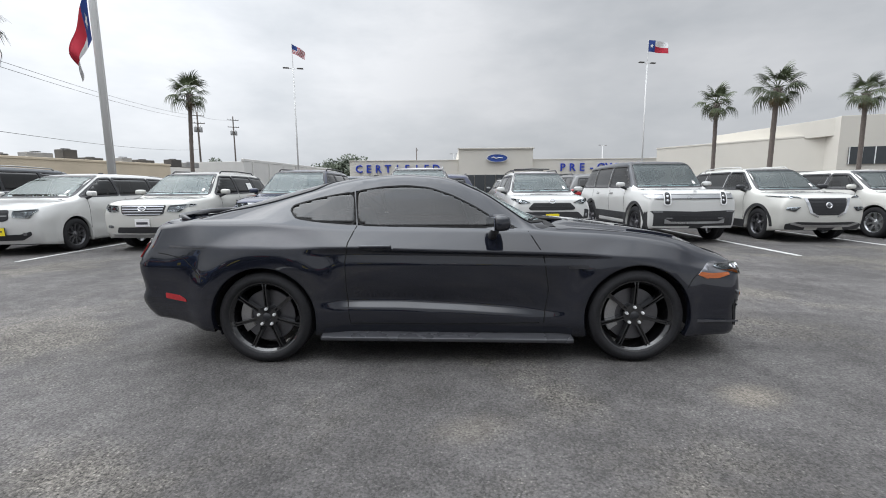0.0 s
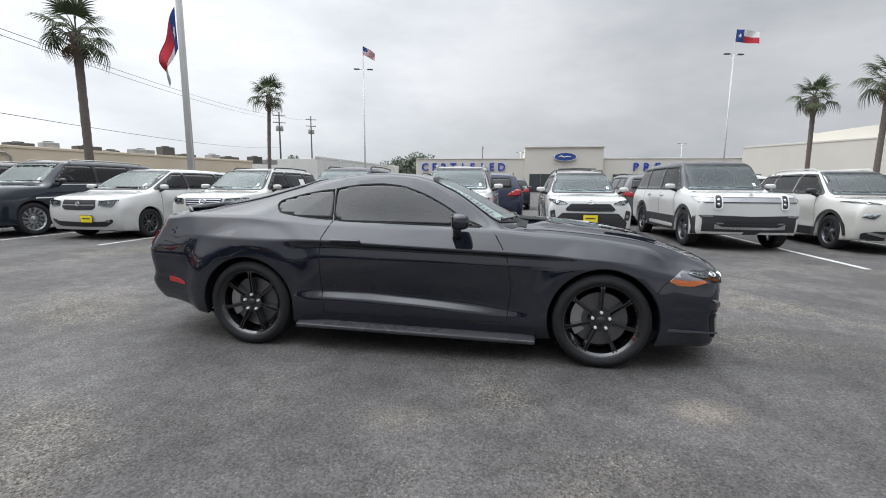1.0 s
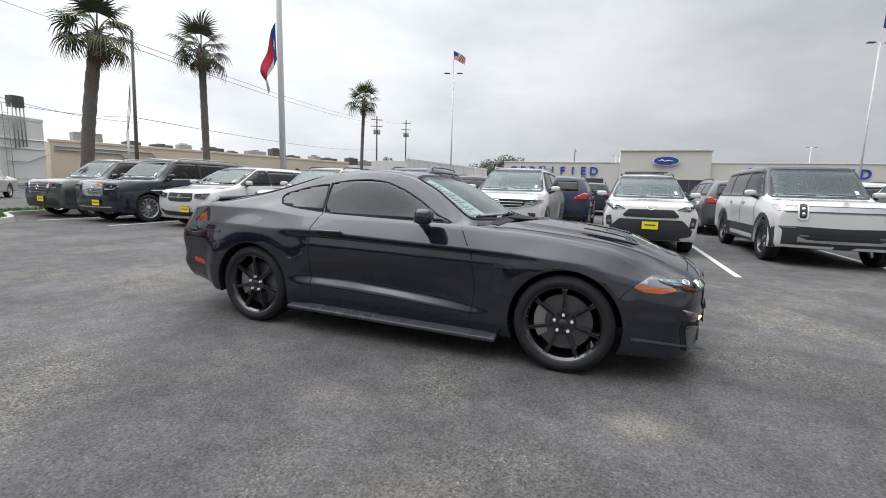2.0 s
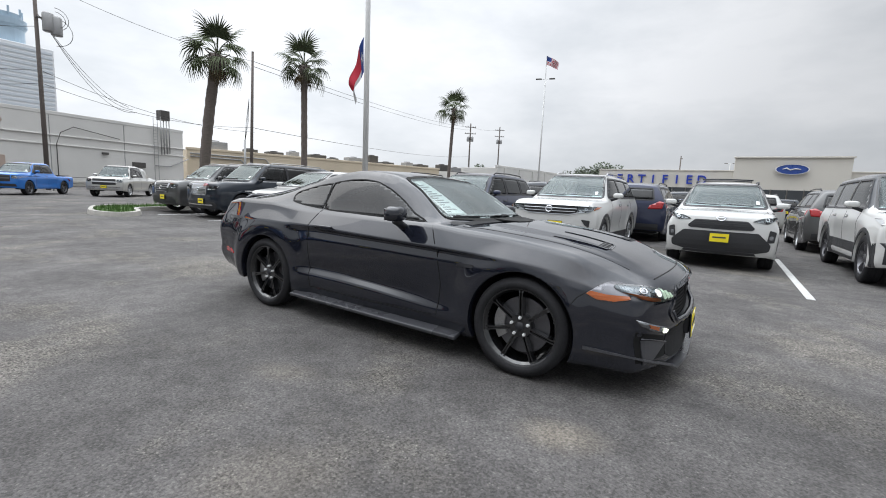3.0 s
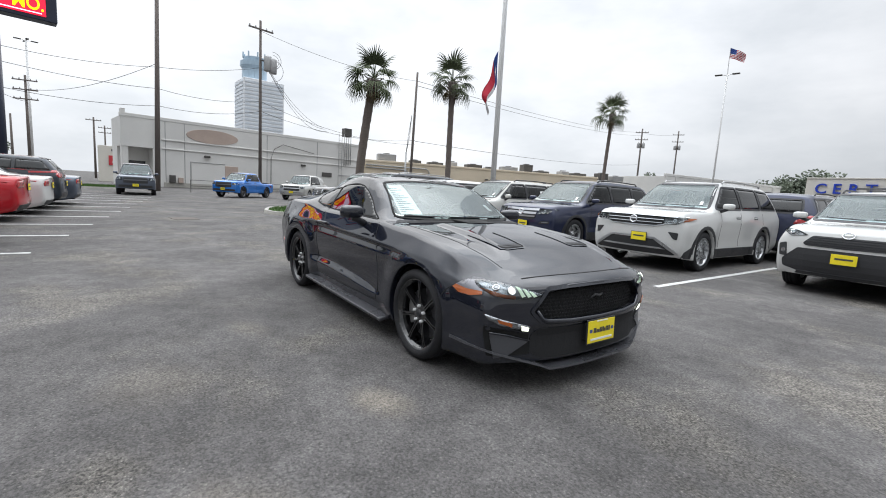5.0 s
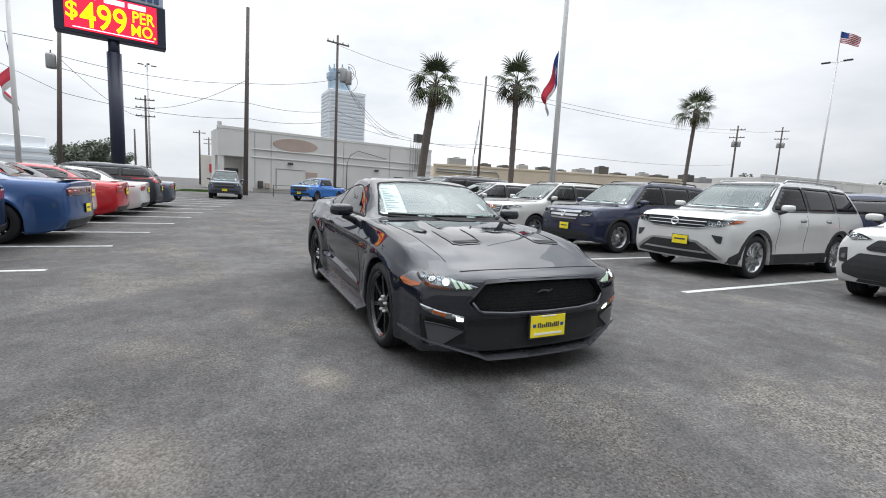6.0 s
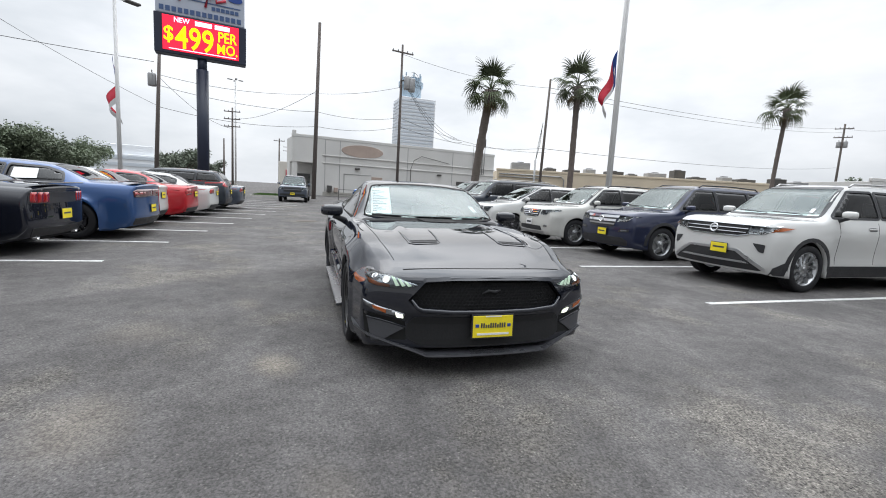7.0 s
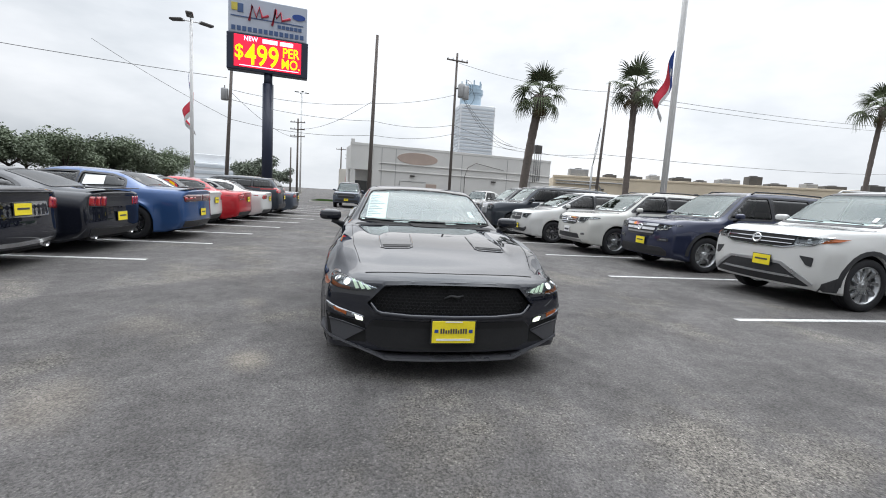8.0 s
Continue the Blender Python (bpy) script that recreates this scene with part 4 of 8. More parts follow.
# lines along the coupe's side from the sill up to the roof's middle: (name, half width, height, how sharp its fold is)
COUPE_LINES = (
    ("sill", [(-2.46, 0.80), (-1.8, 0.895), (-0.9, 0.875), (0.9, 0.875), (1.8, 0.905), (2.31, 0.865)], [(-2.46, 0.33), (-2.1, 0.30), (-1.75, 0.245), (-0.95, 0.205), (0.9, 0.185), (2.31, 0.195)], 0.6),
    ("rocker", [(-2.46, 0.83), (-1.8, 0.915), (-0.9, 0.905), (0.0, 0.912), (0.9, 0.912), (1.8, 0.925), (2.31, 0.885)], [(-2.46, 0.39), (-1.75, 0.33), (-0.9, 0.315), (0.8, 0.285), (2.31, 0.28)], 0.5),
    ("scoop_low", [(-2.46, 0.845), (-1.8, 0.922), (-0.9, 0.908), (-0.6, 0.918), (0.3, 0.918), (0.8, 0.912), (1.8, 0.928), (2.31, 0.890)], [(-2.46, 0.45), (-1.75, 0.42), (-0.8, 0.415), (-0.05, 0.398), (0.44, 0.360), (0.8, 0.340), (2.31, 0.36)], 0.95),
    ("scoop_high", [(-2.46, 0.855), (-1.8, 0.926), (-0.95, 0.905), (-0.66, 0.878), (0.0, 0.876), (0.5, 0.886), (0.85, 0.908), (1.2, 0.918), (1.8, 0.928), (2.31, 0.892)], [(-2.46, 0.52), (-1.75, 0.50), (-0.85, 0.468), (-0.40, 0.468), (-0.10, 0.450), (0.44, 0.417), (0.80, 0.385), (1.2, 0.42), (2.31, 0.44)], 0.85),
    ("belly", [(-2.46, 0.862), (-1.8, 0.928), (-0.95, 0.912), (0.0, 0.912), (0.85, 0.916), (1.8, 0.928), (2.31, 0.890)], [(-2.46, 0.62), (-1.75, 0.61), (-0.8, 0.60), (0.8, 0.585), (1.36, 0.58), (2.31, 0.54)], 0.0),
    ("strip_low", [(-2.46, 0.862), (-1.8, 0.926), (-1.0, 0.922), (-0.5, 0.926), (0.5, 0.926), (1.1, 0.926), (1.8, 0.918), (2.31, 0.878)], [(-2.46, 0.73), (-1.75, 0.72), (-1.06, 0.70), (-0.6, 0.748), (0.0, 0.742), (0.95, 0.718), (1.4, 0.70), (2.0, 0.64), (2.31, 0.60)], 0.75),
    ("crease_low", [(-2.46, 0.858), (-1.8, 0.922), (-1.05, 0.924), (-0.85, 0.914), (-0.4, 0.907), (0.5, 0.908), (0.95, 0.916), (1.15, 0.921), (1.8, 0.900), (2.31, 0.868)], [(-2.46, 0.80), (-1.75, 0.80), (-1.05, 0.815), (-0.80, 0.828), (-0.4, 0.818), (0.43, 0.797), (1.1, 0.775), (1.5, 0.745), (2.0, 0.68), (2.31, 0.63)], 0.85),
    ("crease", [(-2.46, 0.850), (-1.8, 0.915), (-1.2, 0.922), (-0.85, 0.932), (-0.4, 0.934), (0.5, 0.934), (0.95, 0.930), (1.25, 0.918), (1.8, 0.885), (2.31, 0.855)], [(-2.46, 0.87), (-1.75, 0.87), (-1.05, 0.862), (-0.70, 0.862), (-0.38, 0.848), (0.43, 0.818), (1.1, 0.795), (1.5, 0.772), (2.0, 0.70), (2.31, 0.65)], 0.85),
    ("shoulder", [(-2.46, 0.815), (-2.0, 0.825), (-1.5, 0.832), (-1.0, 0.838), (-0.6, 0.838), (0.0, 0.840), (0.6, 0.848), (1.25, 0.852), (1.8, 0.845), (2.1, 0.80), (2.31, 0.77)], [(-2.46, 1.005), (-2.0, 1.035), (-1.42, 1.032), (-1.1, 1.005), (-0.8, 0.985), (0.0, 0.972), (0.56, 0.962), (0.85, 0.935), (1.25, 0.906), (1.66, 0.842), (1.90, 0.776), (2.31, 0.70)], 0.8),
    ("glass_foot", [(-2.46, 0.79), (-2.0, 0.79), (-1.5, 0.785), (-1.0, 0.795), (0.0, 0.808), (0.6, 0.815), (1.25, 0.825), (1.8, 0.80), (2.1, 0.76), (2.31, 0.735)], [(-2.46, 1.022), (-2.0, 1.062), (-1.42, 1.062), (-1.1, 1.040), (-0.8, 1.015), (0.0, 0.996), (0.56, 0.982), (0.85, 0.958), (1.25, 0.930), (1.66, 0.872), (1.90, 0.815), (2.31, 0.715)], 0.6),
)
COUPE_TOP = [(2.31, 0.735), (2.20, 0.775), (2.02, 0.832), (1.76, 0.890), (1.50, 0.933), (1.25, 0.960), (0.95, 0.985), (0.84, 0.992), (0.79, 1.006), (0.60, 1.100), (0.40, 1.205), (0.20, 1.300), (0.06, 1.354), (-0.10, 1.388), (-0.36, 1.405),
             (-0.70, 1.388), (-1.0, 1.345), (-1.24, 1.295), (-1.45, 1.240), (-1.65, 1.182), (-1.90, 1.112), (-2.02, 1.085), (-2.20, 1.075), (-2.46, 1.065)]
COUPE_DROP = [(2.31, 0.012), (1.8, 0.006), (0.95, 0.010), (0.80, 0.025), (0.64, 0.082), (0.50, 0.068), (0.24, 0.035), (0.0, 0.034), (-0.42, 0.034), (-0.85, 0.056), (-1.1, 0.078), (-1.35, 0.085), (-1.9, 0.035), (-2.1, 0.02), (-2.46, 0.015)]
COUPE_RAIL = [(2.31, 0.66), (1.8, 0.70), (0.9, 0.735), (0.66, 0.715), (0.10, 0.605), (-0.4, 0.568), (-1.1, 0.555), (-1.5, 0.585), (-2.0, 0.68), (-2.46, 0.70)]
COUPE_NOSE = [(0.15, 0.05), (0.24, 0.02), (0.40, 0.028), (0.46, 0.004), (0.58, 0.010), (0.68, 0.030), (0.73, 0.058), (0.79, 0.09)]
COUPE_TAIL = [(0.25, 0.13), (0.34, 0.06), (0.48, 0.0), (0.55, 0.025), (0.72, 0.0), (0.90, 0.10), (1.02, 0.165), (1.08, 0.19)]


def coupe_shape():
    return dict(xf=2.31, xr=-2.46, W=1.914, H=1.405, axles=(1.36, -1.36), hub=0.343, arch=0.386, R=0.343, cowl=(0.74, 1.01), zfloor=0.17, cabin_rear=-1.5, tuck=1.2)


def coupe_skin(S):
    """The coupe's painted skin, lofted over its feature lines, with flared arches and a raised bonnet."""
    xf, xr, hub, Ra = S["xf"], S["xr"], S["hub"], S["arch"]
    rows = [(curve(w), curve(z), s) for _, w, z, s in COUPE_LINES]
    top, drop, rail = curve(COUPE_TOP), curve(COUPE_DROP), curve(COUPE_RAIL)
    nose, tail = curve(COUPE_NOSE), curve(COUPE_TAIL)
    rnd = 0.06
    xs = {round(xr + (xf - xr) * i / 170, 4) for i in range(171)}
    for e, s in ((xf, -1), (xr, 1)):
        for d in (0.004, 0.012):
            xs.add(round(e + s * d, 4))
    xs = sorted(xs)
    sharp = [s for _, _, s in rows] + [0.35, 0.0, 0.0]
    steps = (3, 3, 4, 5, 6, 4, 4, 8, 2, 9, 7, 10)

    def section(x):
        d = min(xf - x, x - xr)
        ins = rnd - math.sqrt(max(0, rnd ** 2 - (rnd - d) ** 2)) if d < rnd else 0.0
        t = top(x) - 0.7 * ins
        pts = [Vector((w(x) - ins, z(x))) for w, z, _ in rows]
        pts[0].y += 0.3 * ins
        zr = min(t - 0.004, max(t - drop(x), pts[-1].y + 0.006))
        pts += [Vector((rail(x) - ins, zr)), Vector(((rail(x) - ins) * 0.60, t - (t - zr) * 0.30)), Vector((0.0, t))]
        for i in range(len(pts) - 2, -1, -1):
            pts[i].y = min(pts[i].y, pts[i + 1].y - 0.004)
        out = []
        n = len(pts)
        for i in range(n - 1):
            p1, p2 = pts[i], pts[i + 1]
            p0 = pts[i - 1] if i else p1
            p3 = pts[i + 2] if i + 2 < n else Vector((-pts[n - 2].x, pts[n - 2].y))
            ch = p2 - p1
            L = ch.length
            m1 = ((p2 - p0).normalized() * L).lerp(ch, sharp[i])
            m2 = ((p3 - p1).normalized() * L).lerp(ch, sharp[i + 1])
            for j in range(steps[i]):
                t2 = j / steps[i]
                out.append(p1 * (2 * t2 ** 3 - 3 * t2 * t2 + 1) + m1 * 0.85 * (t2 ** 3 - 2 * t2 * t2 + t2) + p2 * (3 * t2 * t2 - 2 * t2 ** 3) + m2 * 0.85 * (t2 ** 3 - t2 * t2))
        out.append(pts[-1])
        return out

    def shaped(x, y, z):
        # wheel-arch flares
        for xc, lip, amount, fade in ((1.36, 0.405, 0.026, 0.20), (-1.36, 0.455, 0.034, 0.22)):
            r = math.hypot(x - xc, z - hub)
            y += math.copysign(amount * smoothstep(lip + fade, lip, r) * smoothstep(1.02, 0.93, z), y) if y else 0
        # raised middle of the bonnet, with a soft step along each side
        if x > 0.7:
            edge = 0.47 + 0.06 * smoothstep(0.9, 2.0, x)
            z += 0.020 * smoothstep(edge + 0.035, edge - 0.035, abs(y)) * smoothstep(0.84, 1.0, x) * smoothstep(2.22, 1.75, x) * (z > 0.7)
        s = smoothstep(xf - 0.75, xf, x)
        r = smoothstep(xr + 0.75, xr, x)
        u = abs(y) / 0.957
        return Vector((x - s * (0.235 * u ** 2.6 + nose(z)) + r * (0.20 * u ** 2.6 + tail(z)), y, z))

    bm = bmesh.new()
    cols = [section(x) for x in xs]
    wells = []
    for sg in (1, -1):
        grid = [[bm.verts.new(shaped(x, sg * p.x, p.y)) for p in col] for x, col in zip(xs, cols)]
        for a, b in zip(grid, grid[1:]):
            for i in range(len(a) - 1):
                f = bm.faces.new((a[i], a[i + 1], b[i + 1], b[i]))
                if i < 32:
                    wells.append(f)
        for c, x in ((0, xs[0]), (-1, xs[-1])):
            cap = [[bm.verts.new(shaped(x, sg * p.x * (1 - j / 18), p.y)) for j in range(19)] for p in cols[c][:-1]]
            for a, b in zip(cap, cap[1:]):
                for j in range(18):
                    bm.faces.new((a[j], a[j + 1], b[j + 1], b[j]))
        lip = [(g[0], bm.verts.new((g[0].co.x, g[0].co.y - sg * 0.07, g[0].co.z + 0.004))) for x, g in zip(xs, grid)]
        for (a, b), (c, d), x in zip(lip, lip[1:], xs):
            if all(abs(a.co.x - xc) > 0.36 and abs(c.co.x - xc) > 0.36 for xc in S["axles"]):
                bm.faces.new((a, c, d, b))
    # wheel openings: faces inside the circle go, and the rim is drawn onto it
    dead = []
    for f in wells:
        c = f.calc_center_median()
        if any(math.hypot(c.x - xc, c.z - hub) < Ra for xc in S["axles"]):
            dead.append(f)
    bmesh.ops.delete(bm, geom=dead, context="FACES")
    for v in bm.verts:
        if v.is_boundary or any(e.is_boundary for e in v.link_edges):
            for xc in S["axles"]:
                r = math.hypot(v.co.x - xc, v.co.z - hub)
                if abs(r - Ra) < 0.032 and abs(v.co.y) > 0.8:
                    k = Ra / r
                    v.co.x, v.co.z = xc + (v.co.x - xc) * k, hub + (v.co.z - hub) * k
    bmesh.ops.delete(bm, geom=[v for v in bm.verts if not v.link_faces], context="VERTS")
    bmesh.ops.remove_doubles(bm, verts=bm.verts, dist=0.0006)
    bmesh.ops.dissolve_degenerate(bm, edges=bm.edges, dist=0.0004)
    bmesh.ops.recalc_face_normals(bm, faces=bm.faces)
    bm.normal_update()
    if sum(fc.normal.z * fc.calc_area() for fc in bm.faces) < 0:
        bmesh.ops.reverse_faces(bm, faces=bm.faces)
    bm.normal_update()
    return bm


def arch_lip(skin, side, ring, xc, S):
    """The folded edge of a wheel arch."""
    own = bmesh.new()
    sg = 1 if side == "L" else -1
    rows = []
    for x, z in ring:
        k = 1.012
        p = skin.at(side, xc + (x - xc) * k, max(0.2, S["hub"] + (z - S["hub"]) * k))[0]
        y = p.y
        d = Vector((xc - x, 0, S["hub"] - z)).normalized()
        rows.append([own.verts.new(Vector((x, y, z)) - d * 0.004 + Vector((0, sg * o, 0)) + d * i) for o, i in ((0.0015, 0.0), (0.001, 0.006), (-0.006, 0.010), (-0.06, 0.008))])
    for a, b in zip(rows, rows[1:]):
        for k in range(3):
            own.faces.new((a[k], b[k], b[k + 1], a[k + 1]))
    bmesh.ops.recalc_face_normals(own, faces=own.faces)
    return own


COUPE_DOOR = [(0.69, 0.30), (0.72, 0.55), (0.68, 0.80), (0.58, 0.965)]


def black_coupe(m):
    S = coupe_shape()
    car = thing("coupe", "glossy black two-door sports coupe with black wheels", "car", m)
    bm = coupe_skin(S)
    skin = Shell(bm)
    # panes
    ws = [(-0.700, 1.022), (-0.35, 1.012), (0.0, 1.010), (0.35, 1.012), (0.700, 1.022), (0.565, 1.320), (0.28, 1.348), (0.0, 1.354), (-0.28, 1.348), (-0.565, 1.320)]
    glaze(car, bm, skin, "F", ws, FRONT_GLASS, 0.010, "windscreen", 0.05, keep=lambda c: c.x > -0.35 and c.z > 0.99, trim=SEAM)
    for side in "LR":
        front_pane = [(0.50, 0.990), (0.10, 0.998), (-0.55, 1.014), (-0.672, 1.020), (-0.712, 1.262), (-0.50, 1.294), (-0.32, 1.302), (-0.146, 1.284), (0.026, 1.227), (0.20, 1.140), (0.36, 1.040)]
        quarter = [(-0.690, 1.022), (-0.98, 1.046), (-1.15, 1.072), (-1.205, 1.125), (-1.195, 1.160), (-1.00, 1.212), (-0.85, 1.240), (-0.730, 1.256)]
        glaze(car, bm, skin, side, front_pane, TINT_GLASS, 0.006, "door_window", 0.03, keep=lambda c: c.z > 0.9, trim=SEAM, lift=0.0015)
        glaze(car, bm, skin, side, quarter, TINT_GLASS, 0.006, "quarter_window", 0.03, keep=lambda c: c.z > 0.9, trim=SEAM, lift=0.0015)
    back = [(-1.06, -0.46), (-1.85, -0.54), (-1.90, 0.0), (-1.85, 0.54), (-1.06, 0.46), (-1.00, 0.0)]
    glaze(car, bm, skin, "T", back, DARK_GLASS, 0.035, "rear_window", 0.07, keep=lambda c: c.z > 1.05)
    mouth = sym([(0.0, 0.697), (0.30, 0.694), (0.485, 0.684), (0.610, 0.550), (0.545, 0.488), (0.30, 0.466), (0.0, 0.460)])
    cut_hole(bm, "F", rounded(mouth, 0.015, 2), keep=lambda c: c.x > 1.8)
    part("cabin_lining", lining(bm, 0.99), INTERIOR, car, smooth=True)
    part("body", bm, BLACK_PAINT, car, smooth=True)
    for side in "LR":
        for xc in S["axles"]:
            ring = [(xc + S["arch"] * math.cos(radians(-22 + 224 * i / 40)), S["hub"] + S["arch"] * math.sin(radians(-22 + 224 * i / 40))) for i in range(41)]
            part("arch_lip", arch_lip(skin, side, ring, xc, S), BLACK_PAINT, car, smooth=True)
    under_parts(car, S)
    cabin_parts(car, S, [(-0.42, 0.37), (-0.42, -0.37)], INTERIOR, 0.30)
    part("rear_bench", box(0.45, 1.1, 0.45, (-1.25, 0, 0.62), 0.10, 3), INTERIOR, car, smooth=True)
    # seams
    for side in "LR":
        sg = 1 if side == "L" else -1
        part("door_seam", skin.strip(side, COUPE_DOOR, 0.007, 0.0015, 0.05, 0.003), SEAM, car)
        part("door_seam", skin.strip(side, [(-0.73, 0.30), (-0.75, 0.50), (-0.755, 0.75), (-0.73, 0.90), (-0.68, 1.012)], 0.007, 0.0015, 0.05, 0.003), SEAM, car)
        part("door_seam", skin.strip(side, [(0.66, 0.30), (0.0, 0.292), (-0.73, 0.30)], 0.007, 0.0015, 0.05, 0.003), SEAM, car)
        part("bonnet_seam", skin.strip("T", [(0.80, sg * 0.755), (1.2, sg * 0.745), (1.7, sg * 0.715), (1.98, sg * 0.66)], 0.004, 0.0015, 0.05, 0.003), SEAM, car)
        part("bumper_seam", skin.strip(side, [(-1.75, 0.654), (-1.81, 0.675), (-1.87, 0.735), (-1.93, 0.79), (-2.06, 0.818), (-2.14, 0.828)], 0.006, 0.0015, 0.05, 0.003), SEAM, car)
        part("bumper_seam", skin.strip(side, [(1.70, 0.56), (1.74, 0.62), (1.80, 0.665), (1.88, 0.68)], 0.006, 0.0015, 0.05, 0.003), SEAM, car)
        part("fuel_flap" if sg > 0 else "rear_vent", skin.patch(side, rounded([(-2.05, 0.872), (-1.88, 0.864), (-1.76, 0.870), (-1.90, 0.880), (-2.05, 0.884)], 0.01, 2), 0.004, 0.05), TRIM, car)
        # handle in its scoop along the crease
        cup = [(-0.655, 0.862), (-0.62, 0.842), (-0.53, 0.834), (-0.44, 0.840), (-0.400, 0.856), (-0.44, 0.876), (-0.53, 0.884), (-0.62, 0.882)]
        rec = part("handle_recess", skin.patch(side, rounded(cup, 0.015), 0.002, 0.04), TRIM, car)
        part("recess_rim", skin.strip(side, rounded(cup, 0.015), (-0.003, 0.004), 0.004, 0.03, 0.004, True), BLACK_PAINT, rec)
        p, n = skin.at(side, -0.53, 0.862)
        part("door_handle", box(0.235, 0.034, 0.026, (0, 0, 0), 0.012, 3), BLACK_PAINT, car, smooth=True, m=Matrix.Translation(p + n * 0.018))
        # side skirt, and the splitter's end
        bmk = box(1.84, 0.12, 0.030, (0, 0, 0), 0.008, 2)
        part("side_skirt", bmk, SATIN, car, m=pose(-0.02, sg * 0.915, 0.200, sg * -12, 0.9, 0))
        part("fender_badge", skin.patch(side, rounded([(0.86, 0.70), (1.00, 0.70), (1.00, 0.725), (0.86, 0.725)], 0.008, 2), 0.004, 0.05), TRIM, car)
        part("side_marker", skin.patch(side, rounded([(-2.10, 0.494), (-1.93, 0.470), (-1.94, 0.492), (-1.99, 0.520), (-2.10, 0.535)], 0.01, 2), 0.005, 0.05), RED_LENS, car, "red side marker")
    mirror_parts(car, skin, 0.33, 0.955, S["W"], BLACK_PAINT, 0.98, 0.15)
    # bonnet: shut line, vents, centre bulge
    part("bonnet_seam", skin.strip("T", [(2.175 - 0.14 * (i / 14 * 0.62) ** 2, i / 14 * 0.62) for i in range(-14, 15)], 0.007, 0.002, 0.05, 0.003), SEAM, car)
    for sg in (1, -1):
        vent = [(1.725, sg * 0.265), (1.735, sg * 0.495), (1.795, sg * 0.48), (1.785, sg * 0.275)]
        v = part("bonnet_vent", skin.patch("T", rounded(vent, 0.015, 2), 0.0015, 0.03, 0.0), LINER, car)
        part("vent_frame", skin.strip("T", [(1.42, sg * 0.250), (1.60, sg * 0.252), (1.78, sg * 0.258), (1.803, sg * 0.285), (1.812, sg * 0.47), (1.79, sg * 0.502), (1.60, sg * 0.512), (1.42, sg * 0.512)], 0.012, 0.005, 0.04, 0.012, taper=True), BLACK_PAINT, v, smooth=True)
        for i in range(2):
            x = 1.745 + 0.024 * i
            part("vent_slat", skin.strip("T", [(x, sg * 0.275), (x + 0.004, sg * 0.485)], 0.008, 0.004, 0.05, 0.004), TRIM, v)
    # headlights that wrap round the corner
    for sg, side in ((1, "L"), (-1, "R")):
        lamp_poly = [(sg * 0.530, 0.652), (sg * 0.60, 0.634), (sg * 0.70, 0.626), (sg * 0.80, 0.634), (sg * 0.850, 0.648), (sg * 0.860, 0.676), (sg * 0.846, 0.704), (sg * 0.82, 0.713), (sg * 0.77, 0.712), (sg * 0.69, 0.697), (sg * 0.60, 0.674)]
        lamp = part("headlight", skin.patch("F", rounded(lamp_poly, 0.012, 2), 0.004, 0.03, 0.010), LAMP_BOWL, car, smooth=True)
        part("amber_reflector", skin.patch("F", [(sg * 0.72, 0.630), (sg * 0.80, 0.637), (sg * 0.848, 0.650), (sg * 0.858, 0.676), (sg * 0.80, 0.660), (sg * 0.72, 0.648)], 0.006, 0.03, 0.006), AMBER, lamp)
        part("chrome_bezel", skin.patch("F", [(sg * 0.70, 0.655), (sg * 0.80, 0.664), (sg * 0.842, 0.684), (sg * 0.840, 0.700), (sg * 0.82, 0.707), (sg * 0.775, 0.706), (sg * 0.71, 0.692)], 0.005, 0.03, 0.004), LAMP_BOWL, lamp)
        for i in range(3):
            y, z1 = 0.578 + 0.040 * i, 0.664 + 0.013 * i
            part("daytime_strip", skin.patch("F", [(sg * y, 0.646), (sg * (y + 0.022), 0.640), (sg * (y + 0.050), z1 + 0.012), (sg * (y + 0.030), z1 + 0.008)], 0.010, 0.03, 0.006), LAMP_ON, lamp, "lit pale green lamp strip")
        for yy, zz, k in ((0.740, 0.679, 0.72), (0.805, 0.686, 0.6)):
            q, nn = skin.at("F", sg * yy, zz, 0.014)
            bowl = part("projector", lathe([(0.030, 0.0), (0.036, 0.006), (0.040, -0.004), (0.036, -0.02)], 20), CHROME, lamp, smooth=True, m=Matrix.Translation(q) @ nn.to_track_quat("Y", "Z").to_matrix().to_4x4() @ Matrix.Scale(k, 4))
            part("bulb", lathe([(0.0, 0.008), (0.018, 0.006), (0.029, -0.002)], 16), FOG_ON if yy < 0.77 else LAMP_BOWL, bowl, smooth=True)
        wing = [(1.784, 0.650), (1.854, 0.704), (1.893, 0.726), (1.96, 0.728), (2.03, 0.705), (2.04, 0.640), (1.95, 0.618), (1.85, 0.620)]
        part("lamp_wing", skin.patch(side, rounded(wing, 0.01, 2), 0.003, 0.03, 0.006), GREY_RIM, lamp, smooth=True)
        part("amber_reflector", skin.patch(side, [(1.788, 0.650), (1.81, 0.668), (1.90, 0.656), (2.03, 0.658), (2.038, 0.642), (1.95, 0.621), (1.85, 0.623)], 0.006, 0.03, 0.006), AMBER, lamp)
        part("lens", skin.patch("F", rounded(lamp_poly, 0.012, 2), 0.015, 0.03, 0.012), LENS, lamp, smooth=True)
        fog = [(sg * 0.615, 0.420), (sg * 0.66, 0.424), (sg * 0.80, 0.462), (sg * 0.872, 0.498), (sg * 0.888, 0.534), (sg * 0.80, 0.502), (sg * 0.66, 0.466), (sg * 0.618, 0.454)]
